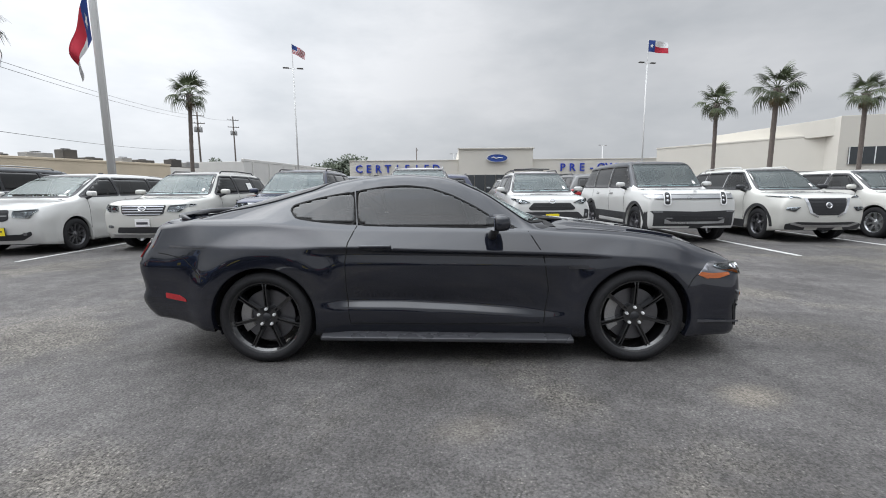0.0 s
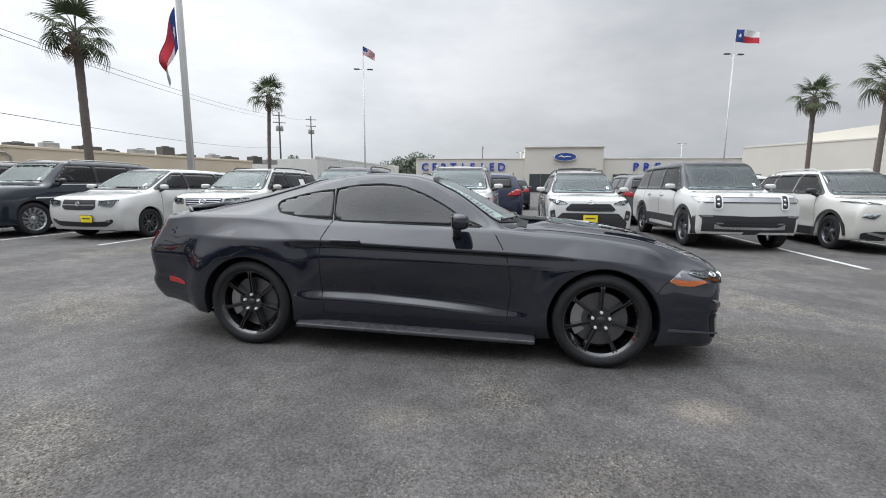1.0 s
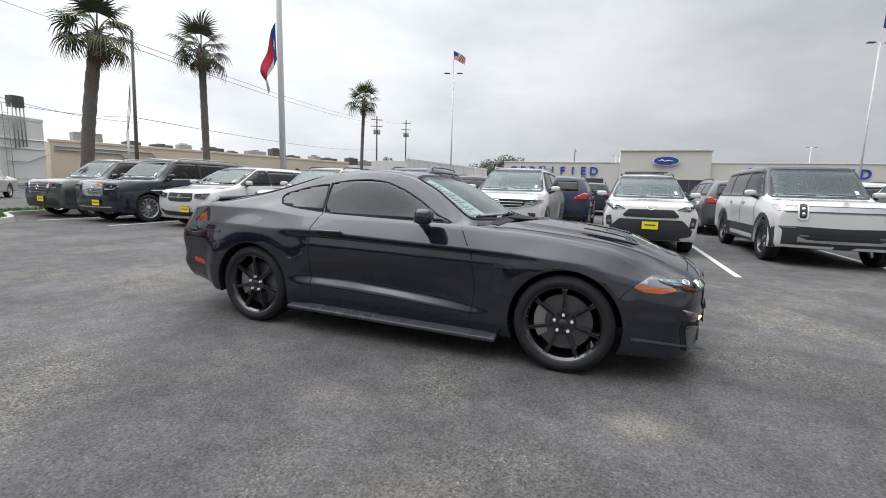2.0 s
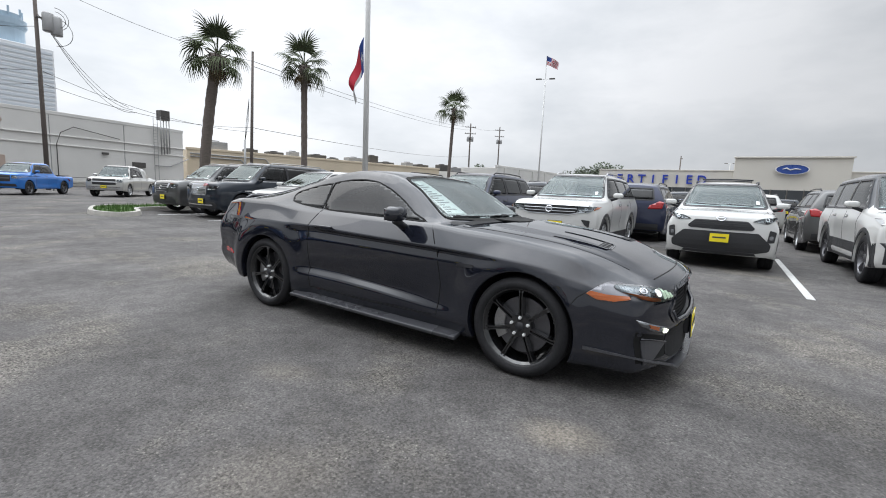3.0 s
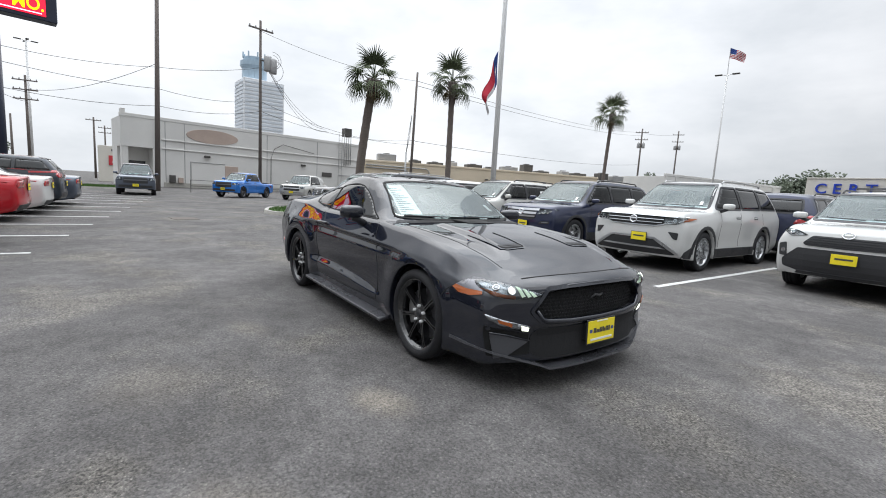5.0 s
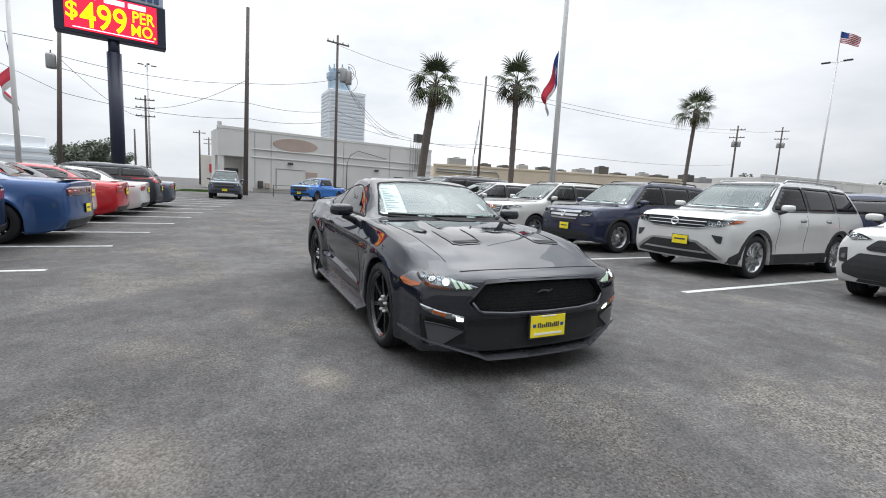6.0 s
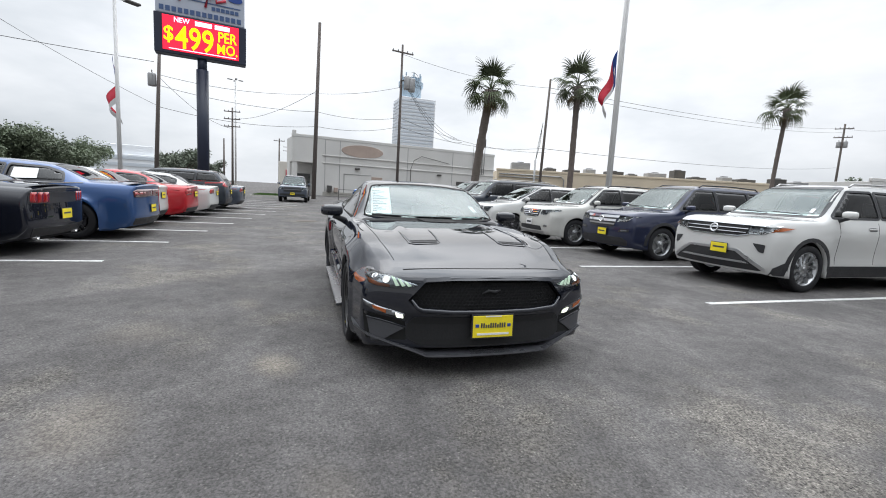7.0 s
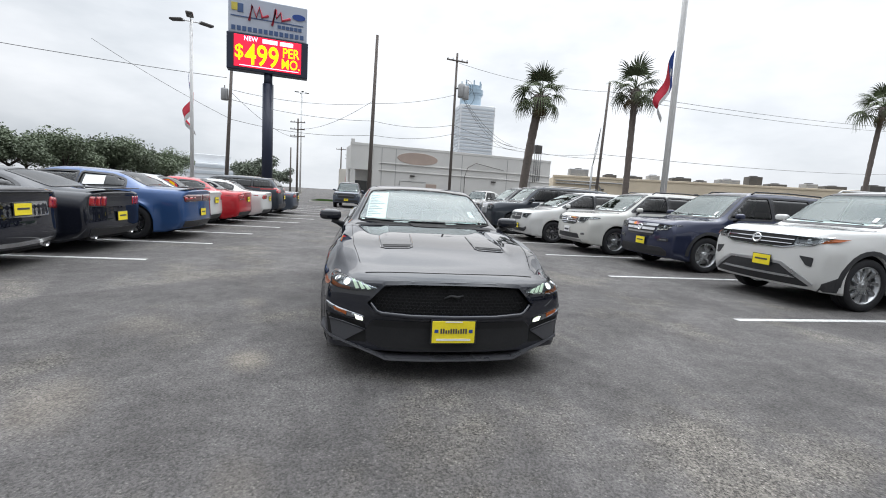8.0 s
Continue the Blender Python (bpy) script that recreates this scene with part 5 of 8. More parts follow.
        fo = part("turn_lamp", skin.patch("F", rounded(fog, 0.008, 2), 0.006, 0.03, 0.010), LAMP_BOWL, car, smooth=True)
        part("amber_lens", skin.patch("F", [(sg * 0.74, 0.456), (sg * 0.82, 0.482), (sg * 0.83, 0.504), (sg * 0.74, 0.478)], 0.010, 0.03, 0.005), AMBER, fo)
        part("lamp_strip", skin.patch("F", [(sg * 0.624, 0.427), (sg * 0.67, 0.434), (sg * 0.68, 0.464), (sg * 0.63, 0.450)], 0.012, 0.03, 0.006), FOG_ON, fo, "lit white lamp strip")
        # air curtain beside the bumper's gloss black fin, its reflection painted as grey
        duct = [(sg * 0.60, 0.268), (sg * 0.86, 0.262), (sg * 0.885, 0.46), (sg * 0.80, 0.44), (sg * 0.61, 0.395)]
        part("air_duct", skin.patch("F", duct, 0.003, 0.04, 0.006), SEAM, car)
        part("bumper_fin", skin.patch("F", [(sg * 0.825, 0.250), (sg * 0.855, 0.415), (sg * 0.76, 0.400), (sg * 0.605, 0.356), (sg * 0.66, 0.322), (sg * 0.75, 0.262)], 0.010, 0.04, 0.014), SATIN, car)
        edge = [(sg * 0.605, 0.358), (sg * 0.76, 0.402), (sg * 0.855, 0.417)]
        part("fin_edge", tube([skin.at("F", a, b, 0.010)[0] for a, b in edge], 0.007, 6), BLACK_PAINT, car, smooth=True)
    # grilles
    g = part("grille", skin.patch("F", rounded(mouth, 0.015, 2), -0.050, 0.05, 0.0), LINER, car, "black honeycomb grille")
    part("grille_surround", recess(skin, "F", rounded(mouth, 0.015, 2), 0.004, -0.060), TRIM, g)
    cells = bmesh.new()
    r = 0.016
    for iz in range(14):
        z = 0.486 + iz * r * 1.5
        for iy in range(-22, 23):
            y = (iy + 0.5 * (iz % 2)) * r * 1.80
            if not inside(mouth, y * 1.05, 0.58 + (z - 0.58) * 1.06):
                continue
            p, nn = skin.at("F", y, z, -0.046)
            ring = []
            for k in range(6):
                a = math.pi / 6 + math.pi * k / 3
                ring.append((cells.verts.new(p + Vector((0.004, math.cos(a) * r * 0.98, math.sin(a) * r * 0.98))), cells.verts.new(p + Vector((0.008, math.cos(a) * r * 0.72, math.sin(a) * r * 0.72)))))
            for k in range(6):
                a, b = ring[k], ring[(k + 1) % 6]
                cells.faces.new((a[0], b[0], b[1], a[1]))
    tagged(part("grille_mesh", cells, LINER, g), kind="stuff")
    lip = rounded(mouth, 0.015, 2)
    part("grille_frame", skin.strip("F", lip, (-0.006, 0.016), 0.008, 0.04, 0.014, True), BLACK_PAINT, g)
    own = bmesh.new()
    low = [(-0.575, 0.555), (-0.535, 0.497), (-0.50, 0.483), (-0.30, 0.472), (0.0, 0.469), (0.30, 0.472), (0.50, 0.483), (0.535, 0.497), (0.575, 0.555)]
    tube([skin.at("F", a, b, 0.002)[0] for a, b in low], [0.010, 0.015, 0.018, 0.018, 0.018, 0.018, 0.018, 0.015, 0.010], 12, own)
    part("grille_lip", own, BLACK_PAINT, g, smooth=True)
    own = bmesh.new()
    brow = [(-0.55, 0.665), (-0.30, 0.702), (0.0, 0.706), (0.30, 0.702), (0.55, 0.665)]
    tube([skin.at("F", a, b, -0.004)[0] for a, b in brow], [0.008, 0.014, 0.016, 0.014, 0.008], 12, own)
    part("grille_brow", own, BLACK_PAINT, g, smooth=True)
    own = bmesh.new()
    tube([(0, -0.07, 0.0), (0, -0.02, 0.022), (0, 0.03, 0.012), (0, 0.07, 0.026)], [0.004, 0.010, 0.012, 0.004], 6, own)
    p, nn = skin.at("F", 0, 0.60, -0.030)
    part("badge", own, CLADDING, g, smooth=True, m=Matrix.Translation(p))
    part("lower_grille", skin.patch("F", rounded(sym([(0.0, 0.432), (0.55, 0.436), (0.60, 0.38), (0.60, 0.28), (0.50, 0.235), (0.0, 0.225)]), 0.02, 2), 0.004, 0.06, 0.006), LINER, car)
    p, nn = skin.at("F", 0.0, 0.372, 0.045)
    dealer_plate(car, p, Vector((1, 0, 0.04)).normalized(), 0.305, 0.155, True)
    part("plate_bracket", box(0.05, 0.30, 0.12, (p.x - 0.03, 0, p.z), 0.01, 1), TRIM, car)
    # splitter
    own = bmesh.new()
    rows = []
    for i in range(25):
        y = -0.93 + 1.86 * i / 24
        q, _ = skin.at("F", max(-0.88, min(0.88, y)), 0.22)
        lip = 0.045 - 0.02 * smoothstep(0.5, 0.75, abs(y)) + 0.05 * smoothstep(0.78, 0.93, abs(y))
        zz = 0.160 + 0.125 * max(0.0, abs(y) - 0.48) / 0.42 + 0.012 * smoothstep(0.50, 0.53, abs(y))
        if abs(y) > 0.88:
            q.x -= 0.12 * (abs(y) - 0.88) / 0.05
        rows.append([own.verts.new((q.x + lip, y, zz)), own.verts.new((q.x + lip - 0.003, y, zz + 0.013)), own.verts.new((q.x - 0.10, y, zz + 0.018)), own.verts.new((q.x - 0.10, y, zz - 0.004))])
    for a, b in zip(rows, rows[1:]):
        for k in range(4):
            own.faces.new((a[k], a[(k + 1) % 4], b[(k + 1) % 4], b[k]))
    own.faces.new(rows[0])
    own.faces.new(rows[-1])
    bmesh.ops.recalc_face_normals(own, faces=own.faces)
    part("front_splitter", own, SATIN, car)
    # wipers and cowl
    part("cowl_panel", skin.patch("T", [(0.74, -0.68), (0.82, -0.66), (0.86, 0.0), (0.82, 0.66), (0.74, 0.68), (0.785, 0.0)], 0.004, 0.08, 0.006), LINER, car)
    for y0, y1, zz in ((-0.62, -0.02, 1.026), (0.02, 0.50, 1.022)):
        w = part("wiper", tube([skin.at("F", y0, 1.026, 0.010)[0], skin.at("F", (y0 + y1) / 2, 1.024, 0.014)[0], skin.at("F", y1, zz, 0.010)[0]], [0.008, 0.006, 0.004], 6), TRIM, car)
        part("wiper_blade", tube([skin.at("F", y0 + 0.04, 1.034, 0.008)[0], skin.at("F", y1 + 0.04, zz + 0.004, 0.006)[0]], 0.005, 6), RUBBER, w)
    # papers behind the windscreen, on its far side from the wheel
    pp = [(-0.625, 1.050), (-0.425, 1.052), (-0.372, 1.322), (-0.575, 1.302)]
    sheet = part("window_sticker", skin.patch("F", pp, -0.006, 0.06, 0.0), WHITE_CARD, car, "white printed price sheet behind the glass")
    for i in range(13):
        t = 0.08 + 0.066 * i
        a0 = Vector(pp[0]).lerp(Vector(pp[3]), t)
        a1 = Vector(pp[1]).lerp(Vector(pp[2]), t)
        end = 0.30 + 0.6 * ((i * 37) % 10) / 10
        part("print_line", skin.strip("F", [tuple(a0.lerp(a1, 0.08)), tuple(a0.lerp(a1, min(0.93, end)))], 0.0075, -0.0035, 0.06, 0.0), GREY_RIM, sheet)
    part("inspection_sticker", skin.patch("F", [(0.56, 1.10), (0.50, 1.10), (0.48, 1.16), (0.53, 1.16)], -0.010, 0.06, 0.0), BADGE_WHITE, car)
    # tail
    part("tail_panel", skin.patch("B", sym([(0, 0.905), (0.80, 0.905), (0.84, 0.775), (0, 0.77)]), 0.004, 0.07), TRIM, car)
    for sg in (1, -1):
        for i in range(3):
            y = 0.50 + 0.115 * i
            part("tail_lamp", skin.patch("B", [(sg * y, 0.785), (sg * (y + 0.085), 0.785), (sg * (y + 0.075), 0.895), (sg * (y - 0.01), 0.895)], 0.012, 0.05), RED_LENS, car)
    part("boot_spoiler", tube([(-1.96, -0.74, 1.062), (-2.13, -0.56, 1.082), (-2.19, 0, 1.094), (-2.13, 0.56, 1.082), (-1.96, 0.74, 1.062)], [0.012, 0.022, 0.024, 0.022, 0.012], 8), BLACK_PAINT, car, smooth=True)
    for sg in (1, -1):
        part("exhaust_pipe", lathe([(0.045, -0.12), (0.05, 0.03), (0.042, 0.03), (0.038, -0.1)], 18), CHROME, car, smooth=True, m=pose(-2.33, sg * 0.55, 0.375, 0, 0, 90))
    part("rear_valance", skin.patch("B", sym([(0, 0.46), (0.62, 0.46), (0.76, 0.42), (0.70, 0.36), (0, 0.36)]), 0.006, 0.08), CLADDING, car)
    for xc in S["axles"]:
        for sg in (1, -1):
            wheel_parts(car, xc, sg * 0.806, sg, 0.343, 0.262, 0.255, 7, BLACK_RIM, "ridged", True)
    return car


HERO = pose(-0.579, 3.952, 0, 0, 0, 8.2)
black_coupe(HERO)


# ---------------------------------------------------------------- ground
LOT = 8.3


def lot(u, v, z=0.0, turn=0.0):
    """A pose in the car park's own axes: u along the row of cars, v away from the coupe."""
    return pose(0, 0, 0, 0, 0, LOT) @ pose(u, v, z, 0, 0, turn)


def asphalt_material():
    m, n, l, b = material("worn_asphalt")
    co = n.new("ShaderNodeTexCoord")

    def noise_node(scale, detail, rough=0.55, kind="noise"):
        t = n.new("ShaderNodeTexNoise") if kind == "noise" else n.new("ShaderNodeTexVoronoi")
        t.inputs["Scale"].default_value = scale
        if kind == "noise":
            t.inputs["Detail"].default_value, t.inputs["Roughness"].default_value = detail, rough
        l.new(co.outputs["Object"], t.inputs["Vector"])
        return t

    def ramp(src, lo, hi, a, b2):
        r = n.new("ShaderNodeMapRange")
        r.interpolation_type = "SMOOTHSTEP"
        r.inputs["From Min"].default_value, r.inputs["From Max"].default_value = lo, hi
        r.inputs["To Min"].default_value, r.inputs["To Max"].default_value = a, b2
        l.new(src, r.inputs["Value"])
        return r.outputs[0]

    def mul(a, b2, op="MULTIPLY"):
        k = n.new("ShaderNodeMath")
        k.operation = op
        l.new(a, k.inputs[0])
        if isinstance(b2, float):
            k.inputs[1].default_value = b2
        else:
            l.new(b2, k.inputs[1])
        return k.outputs[0]

    wide, mid, patchy, grit = noise_node(0.16, 4), noise_node(0.9, 6, 0.6), noise_node(5.0, 6, 0.65), noise_node(70.0, 4, 0.75)
    stone = noise_node(70.0, 0, kind="voronoi")
    worn = ramp(noise_node(0.55, 7, 0.62).outputs["Fac"], 0.50, 0.64, 0.0, 1.0)
    val = mul(ramp(wide.outputs["Fac"], 0.3, 0.7, 0.86, 1.12), ramp(mid.outputs["Fac"], 0.32, 0.68, 0.76, 1.20))
    val = mul(val, ramp(patchy.outputs["Fac"], 0.32, 0.68, 0.84, 1.16))
    grain = ramp(grit.outputs["Fac"], 0.32, 0.72, -0.60, 0.72)
    # pale stones that show where the binder has worn off
    info = n.new("ShaderNodeSeparateColor")
    l.new(stone.outputs["Color"], info.inputs[0])
    grain = mul(grain, ramp(info.outputs[1], 0.0, 1.0, -0.34, 0.34), "ADD")
    grain = mul(grain, mul(mul(worn, 0.50), 0.60, "ADD"))
    val = mul(val, mul(grain, 1.0, "ADD"))
    chips = mul(ramp(info.outputs[0], 0.72, 0.95, 0.0, 1.0), ramp(stone.outputs["Distance"], 0.42, 0.22, 0.0, 1.0))
    chips = mul(chips, mul(mul(worn, 0.60), 0.20, "ADD"))
    mixf = n.new("ShaderNodeMix")
    mixf.data_type = "RGBA"
    mixf.inputs[6].default_value, mixf.inputs[7].default_value = (0.095, 0.090, 0.088, 1), (0.40, 0.375, 0.34, 1)
    l.new(chips, mixf.inputs[0])
    tan = n.new("ShaderNodeMix")
    tan.data_type = "RGBA"
    tan.inputs[7].default_value = (0.145, 0.132, 0.112, 1)
    l.new(mul(worn, 0.55), tan.inputs[0])
    l.new(mixf.outputs[2], tan.inputs[6])
    # dusty stains of spilt sand
    last = tan.outputs[2]
    for cx, cy, rx, ry, k in ((1.47, 2.77, 0.32, 0.22, 0.5), (2.25, 1.95, 0.55, 0.35, 0.35), (0.75, 1.55, 0.5, 0.4, 0.22), (-0.2, 2.15, 0.35, 0.2, 0.25), (2.9, 3.3, 0.4, 0.2, 0.18)):
        sub = n.new("ShaderNodeMapping")
        sub.vector_type = "TEXTURE"
        sub.inputs["Location"].default_value, sub.inputs["Scale"].default_value, sub.inputs["Rotation"].default_value = (cx, cy, 0), (rx, ry, 1), (0, 0, 0.5)
        l.new(co.outputs["Object"], sub.inputs["Vector"])
        ln = n.new("ShaderNodeVectorMath")
        ln.operation = "LENGTH"
        l.new(sub.outputs[0], ln.inputs[0])
        wob = mul(ln.outputs["Value"], mul(patchy.outputs["Fac"], 0.9), "ADD")
        st = n.new("ShaderNodeMix")
        st.data_type = "RGBA"
        st.inputs[7].default_value = (0.235, 0.205, 0.165, 1)
        l.new(mul(ramp(wob, 1.45, 0.55, 0.0, 1.0), k), st.inputs[0])
        l.new(last, st.inputs[6])
        last = st.outputs[2]
    sc = n.new("ShaderNodeVectorMath")
    sc.operation = "SCALE"
    l.new(last, sc.inputs[0])
    l.new(val, sc.inputs["Scale"])
    l.new(sc.outputs[0], b.inputs["Base Color"])
    b.inputs["Roughness"].default_value = 0.88
    b.inputs["Specular IOR Level"].default_value = 0.35
    bp = n.new("ShaderNodeBump")
    bp.inputs["Strength"].default_value, bp.inputs["Distance"].default_value = 0.7, 0.008
    l.new(mul(mul(grit.outputs["Fac"], 1.0), mul(stone.outputs["Distance"], -0.8), "ADD"), bp.inputs["Height"])
    l.new(bp.outputs[0], b.inputs["Normal"])
    return m


ASPHALT = asphalt_material()
g = bmesh.new()
bmesh.ops.create_grid(g, x_segments=8, y_segments=8, size=1600)
tagged(part("ground", g, ASPHALT), "worn grey asphalt car park with pale stones and dusty stains", "asphalt", kind="structure")

LINE_PAINT = surface("worn_line_paint", (0.50, 0.50, 0.485), 0.75, vary=0.45, scale=6, fine=45, bump=0.2)


def parking_line(u, v0, v1, turn=0.0, w=0.10):
    own = box(w, v1 - v0, 0.006, (0, (v0 + v1) / 2, 0.002))
    return tagged(part("parking_line", own, LINE_PAINT, None, m=lot(u, 0)), "worn white parking line painted on the asphalt", "line", "parking lines", "structure")


for k in range(-6, 6):
    parking_line(0.65 + 2.88 * k, 7.97 - 0.012 * k * k * (k < 0), 13.2)
    parking_line(0.65 + 2.88 * k, 18.2, 23.0)
for k in range(12):
    own = box(0.10, 5.2, 0.006, (0, -2.6, 0.002))
    tagged(part("parking_line", own, LINE_PAINT, None, m=pose(-2.5 - 2.3 * k, -0.45 - 0.05 * k, 0, 0, 0, 8.3)), "worn white parking line painted on the asphalt", "line", "parking lines", "structure")

# ---------------------------------------------------------------- cars in the row that faces the coupe
ROW = "cars parked in a row"


def in_row(u, v_front, S, turn=0.0):
    return lot(u, v_front + S["xf"], 0, -90 + turn)


S = suv(4.60, 1.86, 1.735, 2.69, 0.93, 1.035, 1.135, 1.12, 0.86)
FRONT = dict(dark=[(sym([(0, 0.72), (0.60, 0.72), (0.80, 0.52), (0.78, 0.40), (0.55, 0.345), (0, 0.34)]), CLADDING)],
             grille=[(sym([(0, 0.925), (0.42, 0.925), (0.54, 0.80), (0.50, 0.765), (0, 0.755)]), TRIM, 5, CLADDING)],
             bars=[(sym([(0, 0.355), (0.56, 0.36), (0.60, 0.31), (0, 0.30)]), CLADDING)],
             lamps=[[(0.48, 0.925), (0.72, 0.895), (0.86, 0.985), (0.86, 1.02), (0.62, 0.985)]], pods=[[(0.73, 0.56), (0.84, 0.57), (0.86, 0.76), (0.76, 0.79)]],
             fogs=[[(0.76, 0.62), (0.82, 0.62), (0.82, 0.69), (0.76, 0.69)]], badge=(0.955, 0.065, CHROME), wide=True, plate=(0.0, 0.60))
REAR = dict(window=("B", [(-0.58, 1.22), (0.58, 1.22), (0.50, 1.50), (-0.50, 1.50)]), lamps=[([(0.50, 0.98), (0.84, 1.0), (0.86, 1.14), (0.56, 1.10)], RED_LENS)], plate=0.85)


def rack(car, skin, S):
    """Cross bars on the roof."""
    for x in (-0.35, -1.15):
        part("roof_bar", tube([(x, -0.50, S["H"] + 0.05), (x, 0, S["H"] + 0.065), (x, 0.50, S["H"] + 0.05)], 0.016, 8), TRIM, car, smooth=True)


make_car("suv", "white compact crossover with black roof rails and yellow plate", in_row(2.37, 10.05, S), S, WHITE_PAINT, FRONT, REAR, ("split", 5, SILVER_RIM), cladding=True, rails=TRIM, group=ROW, side_windows=suv_windows(S), extras=rack)

S = suv(5.10, 1.99, 1.845, 2.98, 0.95, 1.115, 1.205, 1.22, 0.86, 0.30, R=0.39)
FRONT = dict(dark=[(sym([(0, 0.62), (0.48, 0.61), (0.66, 0.50), (0.86, 0.36), (0.80, 0.33), (0, 0.32)]), CLADDING)],
             grille=[(sym([(0, 1.065), (0.60, 1.06), (0.58, 0.90), (0.44, 0.855), (0, 0.85)]), LINER, 0, None)],
             bars=[(sym([(0, 1.062), (0.90, 1.055), (0.90, 1.040), (0, 1.046)]), CHROME), (sym([(0, 0.990), (0.58, 0.988), (0.58, 0.976), (0, 0.976)]), CHROME), (sym([(0, 0.928), (0.56, 0.930), (0.56, 0.918), (0, 0.915)]), CHROME), (sym([(0, 0.868), (0.44, 0.872), (0.60, 0.905), (0.60, 0.892), (0.44, 0.858), (0, 0.853)]), CHROME),
                   (sym([(0, 0.655), (0.46, 0.645), (0.64, 0.545), (0.88, 0.375), (0.84, 0.345), (0.60, 0.500), (0.44, 0.605), (0, 0.612)]), SILVER_RIM), (sym([(0, 0.455), (0.58, 0.46), (0.66, 0.43), (0, 0.425)]), SILVER_RIM)],
             lamps=[[(0.58, 0.905), (0.82, 0.915), (0.92, 0.985), (0.93, 1.035), (0.58, 1.035)]], pods=[[(0.68, 0.77), (0.86, 0.755), (0.85, 0.62), (0.78, 0.64)]], badge=(0.96, 0.075, CHROME), plate=(0.16, 0.635))
REAR = dict(window=("B", [(-0.62, 1.25), (0.62, 1.25), (0.55, 1.58), (-0.55, 1.58)]), lamps=[([(0.40, 1.02), (0.88, 1.03), (0.90, 1.16), (0.5, 1.16)], RED_LENS)], plate=0.9)


def corner_panels(car, skin, S):
    """Black plastic under the bumper's corners."""
    for side in "LR":
        xa, xb = S["axles"][0] + S["arch"] + 0.02, S["xf"] - 0.20
        part("corner_cladding", skin.patch(side, [(xa, 0.27), (xb, 0.28), (xb, 0.40), (xa - 0.01, 0.50)], 0.006, 0.08, 0.012), CLADDING, car)
    for sg in (1, -1):
        part("turn_lamp", skin.patch("F", [(sg * 0.90, 0.955), (sg * 0.935, 0.985), (sg * 0.94, 1.03), (sg * 0.91, 1.03)], 0.026, 0.04, 0.01), AMBER, car)


make_car("suv", "white large family SUV with chrome-barred grille and silver wheels", in_row(-0.78, 9.57, S), S, WHITE_PAINT, FRONT, REAR, ("swirl", 10, SILVER_RIM), rim=0.70, cladding=True, rails=STEEL, group=ROW, side_windows=suv_windows(S), extras=corner_panels)

S = suv(5.10, 2.01, 1.95, 3.075, 0.86, 1.155, 1.235, 1.12, 0.75, 0.20, R=0.41, ground=0.30, boxy=1.0)
FRONT = dict(dark=[(sym([(0, 0.72), (0.78, 0.74), (0.98, 0.73), (0.98, 0.315), (0, 0.315)]), CLADDING)],
             grille=[(sym([(0, 0.665), (0.62, 0.665), (0.62, 0.55), (0.50, 0.515), (0, 0.515)]), TRIM, 2, CLADDING)],
             bars=[(sym([(0, 1.100), (0.94, 1.100), (0.94, 1.092), (0, 1.092)]), TRIM), (sym([(0, 1.004), (0.94, 1.004), (0.94, 0.996), (0, 0.996)]), TRIM), (sym([(0, 1.090), (0.94, 1.090), (0.94, 1.006), (0, 1.006)]), SILVER_RIM), (sym([(0, 0.50), (0.52, 0.50), (0.66, 0.56), (0.66, 0.46), (0, 0.45)]), SILVER_RIM)],
             fogs=[[(0.50, 0.56), (0.64, 0.56), (0.64, 0.59), (0.50, 0.59)], [(0.70, 0.70), (0.90, 0.70), (0.90, 0.735), (0.70, 0.735)]], badge=(1.15, 0.04, STEEL))
REAR = dict(window=("B", [(-0.66, 1.30), (0.66, 1.30), (0.62, 1.66), (-0.62, 1.66)]), lamps=[([(0.0, 1.10), (0.9, 1.10), (0.9, 1.15), (0.0, 1.15)], RED_LENS)])


def tall_lamps(car, skin, S):
    """Upright oval lamps set into the light bar."""
    for sg in (1, -1):
        poly = rounded([(sg * 0.545, 0.86), (sg * 0.69, 0.86), (sg * 0.69, 1.15), (sg * 0.545, 1.15)], 0.068, 5)
        lamp = part("headlight", skin.patch("F", poly, 0.020, 0.05, 0.03), LAMP_DARK, car, smooth=False)
        part("lamp_ring", skin.strip("F", poly, (-0.018, 0.004), 0.026, 0.05, 0.03, True), BADGE_WHITE, lamp)
        side = "L" if sg > 0 else "R"
        xa, xb = S["axles"][0] + S["arch"] + 0.02, S["xf"] - 0.22
        part("corner_cladding", skin.patch(side, [(xa, 0.33), (xb, 0.33), (xb, 0.72), (xa - 0.02, 0.66)], 0.006, 0.08, 0.012), CLADDING, car)
        xc, xd = S["axles"][1] + S["arch"] + 0.04, S["axles"][0] - S["arch"] - 0.04
        part("sill_cladding", skin.patch(side, [(xc, 0.48), (xd, 0.48), (xd, 0.64), (xc, 0.64)], 0.007, 0.2, 0.012), CLADDING, car)
        for z in (0.96, 1.05):
            q, nn = skin.at("F", sg * 0.615, z, 0.024)
            part("bulb_ring", lathe([(0.0, 0.006), (0.022, 0.004), (0.030, 0.0), (0.026, -0.01)], 14), CHROME, lamp, smooth=True, m=Matrix.Translation(q) @ nn.to_track_quat("Y", "Z").to_matrix().to_4x4())


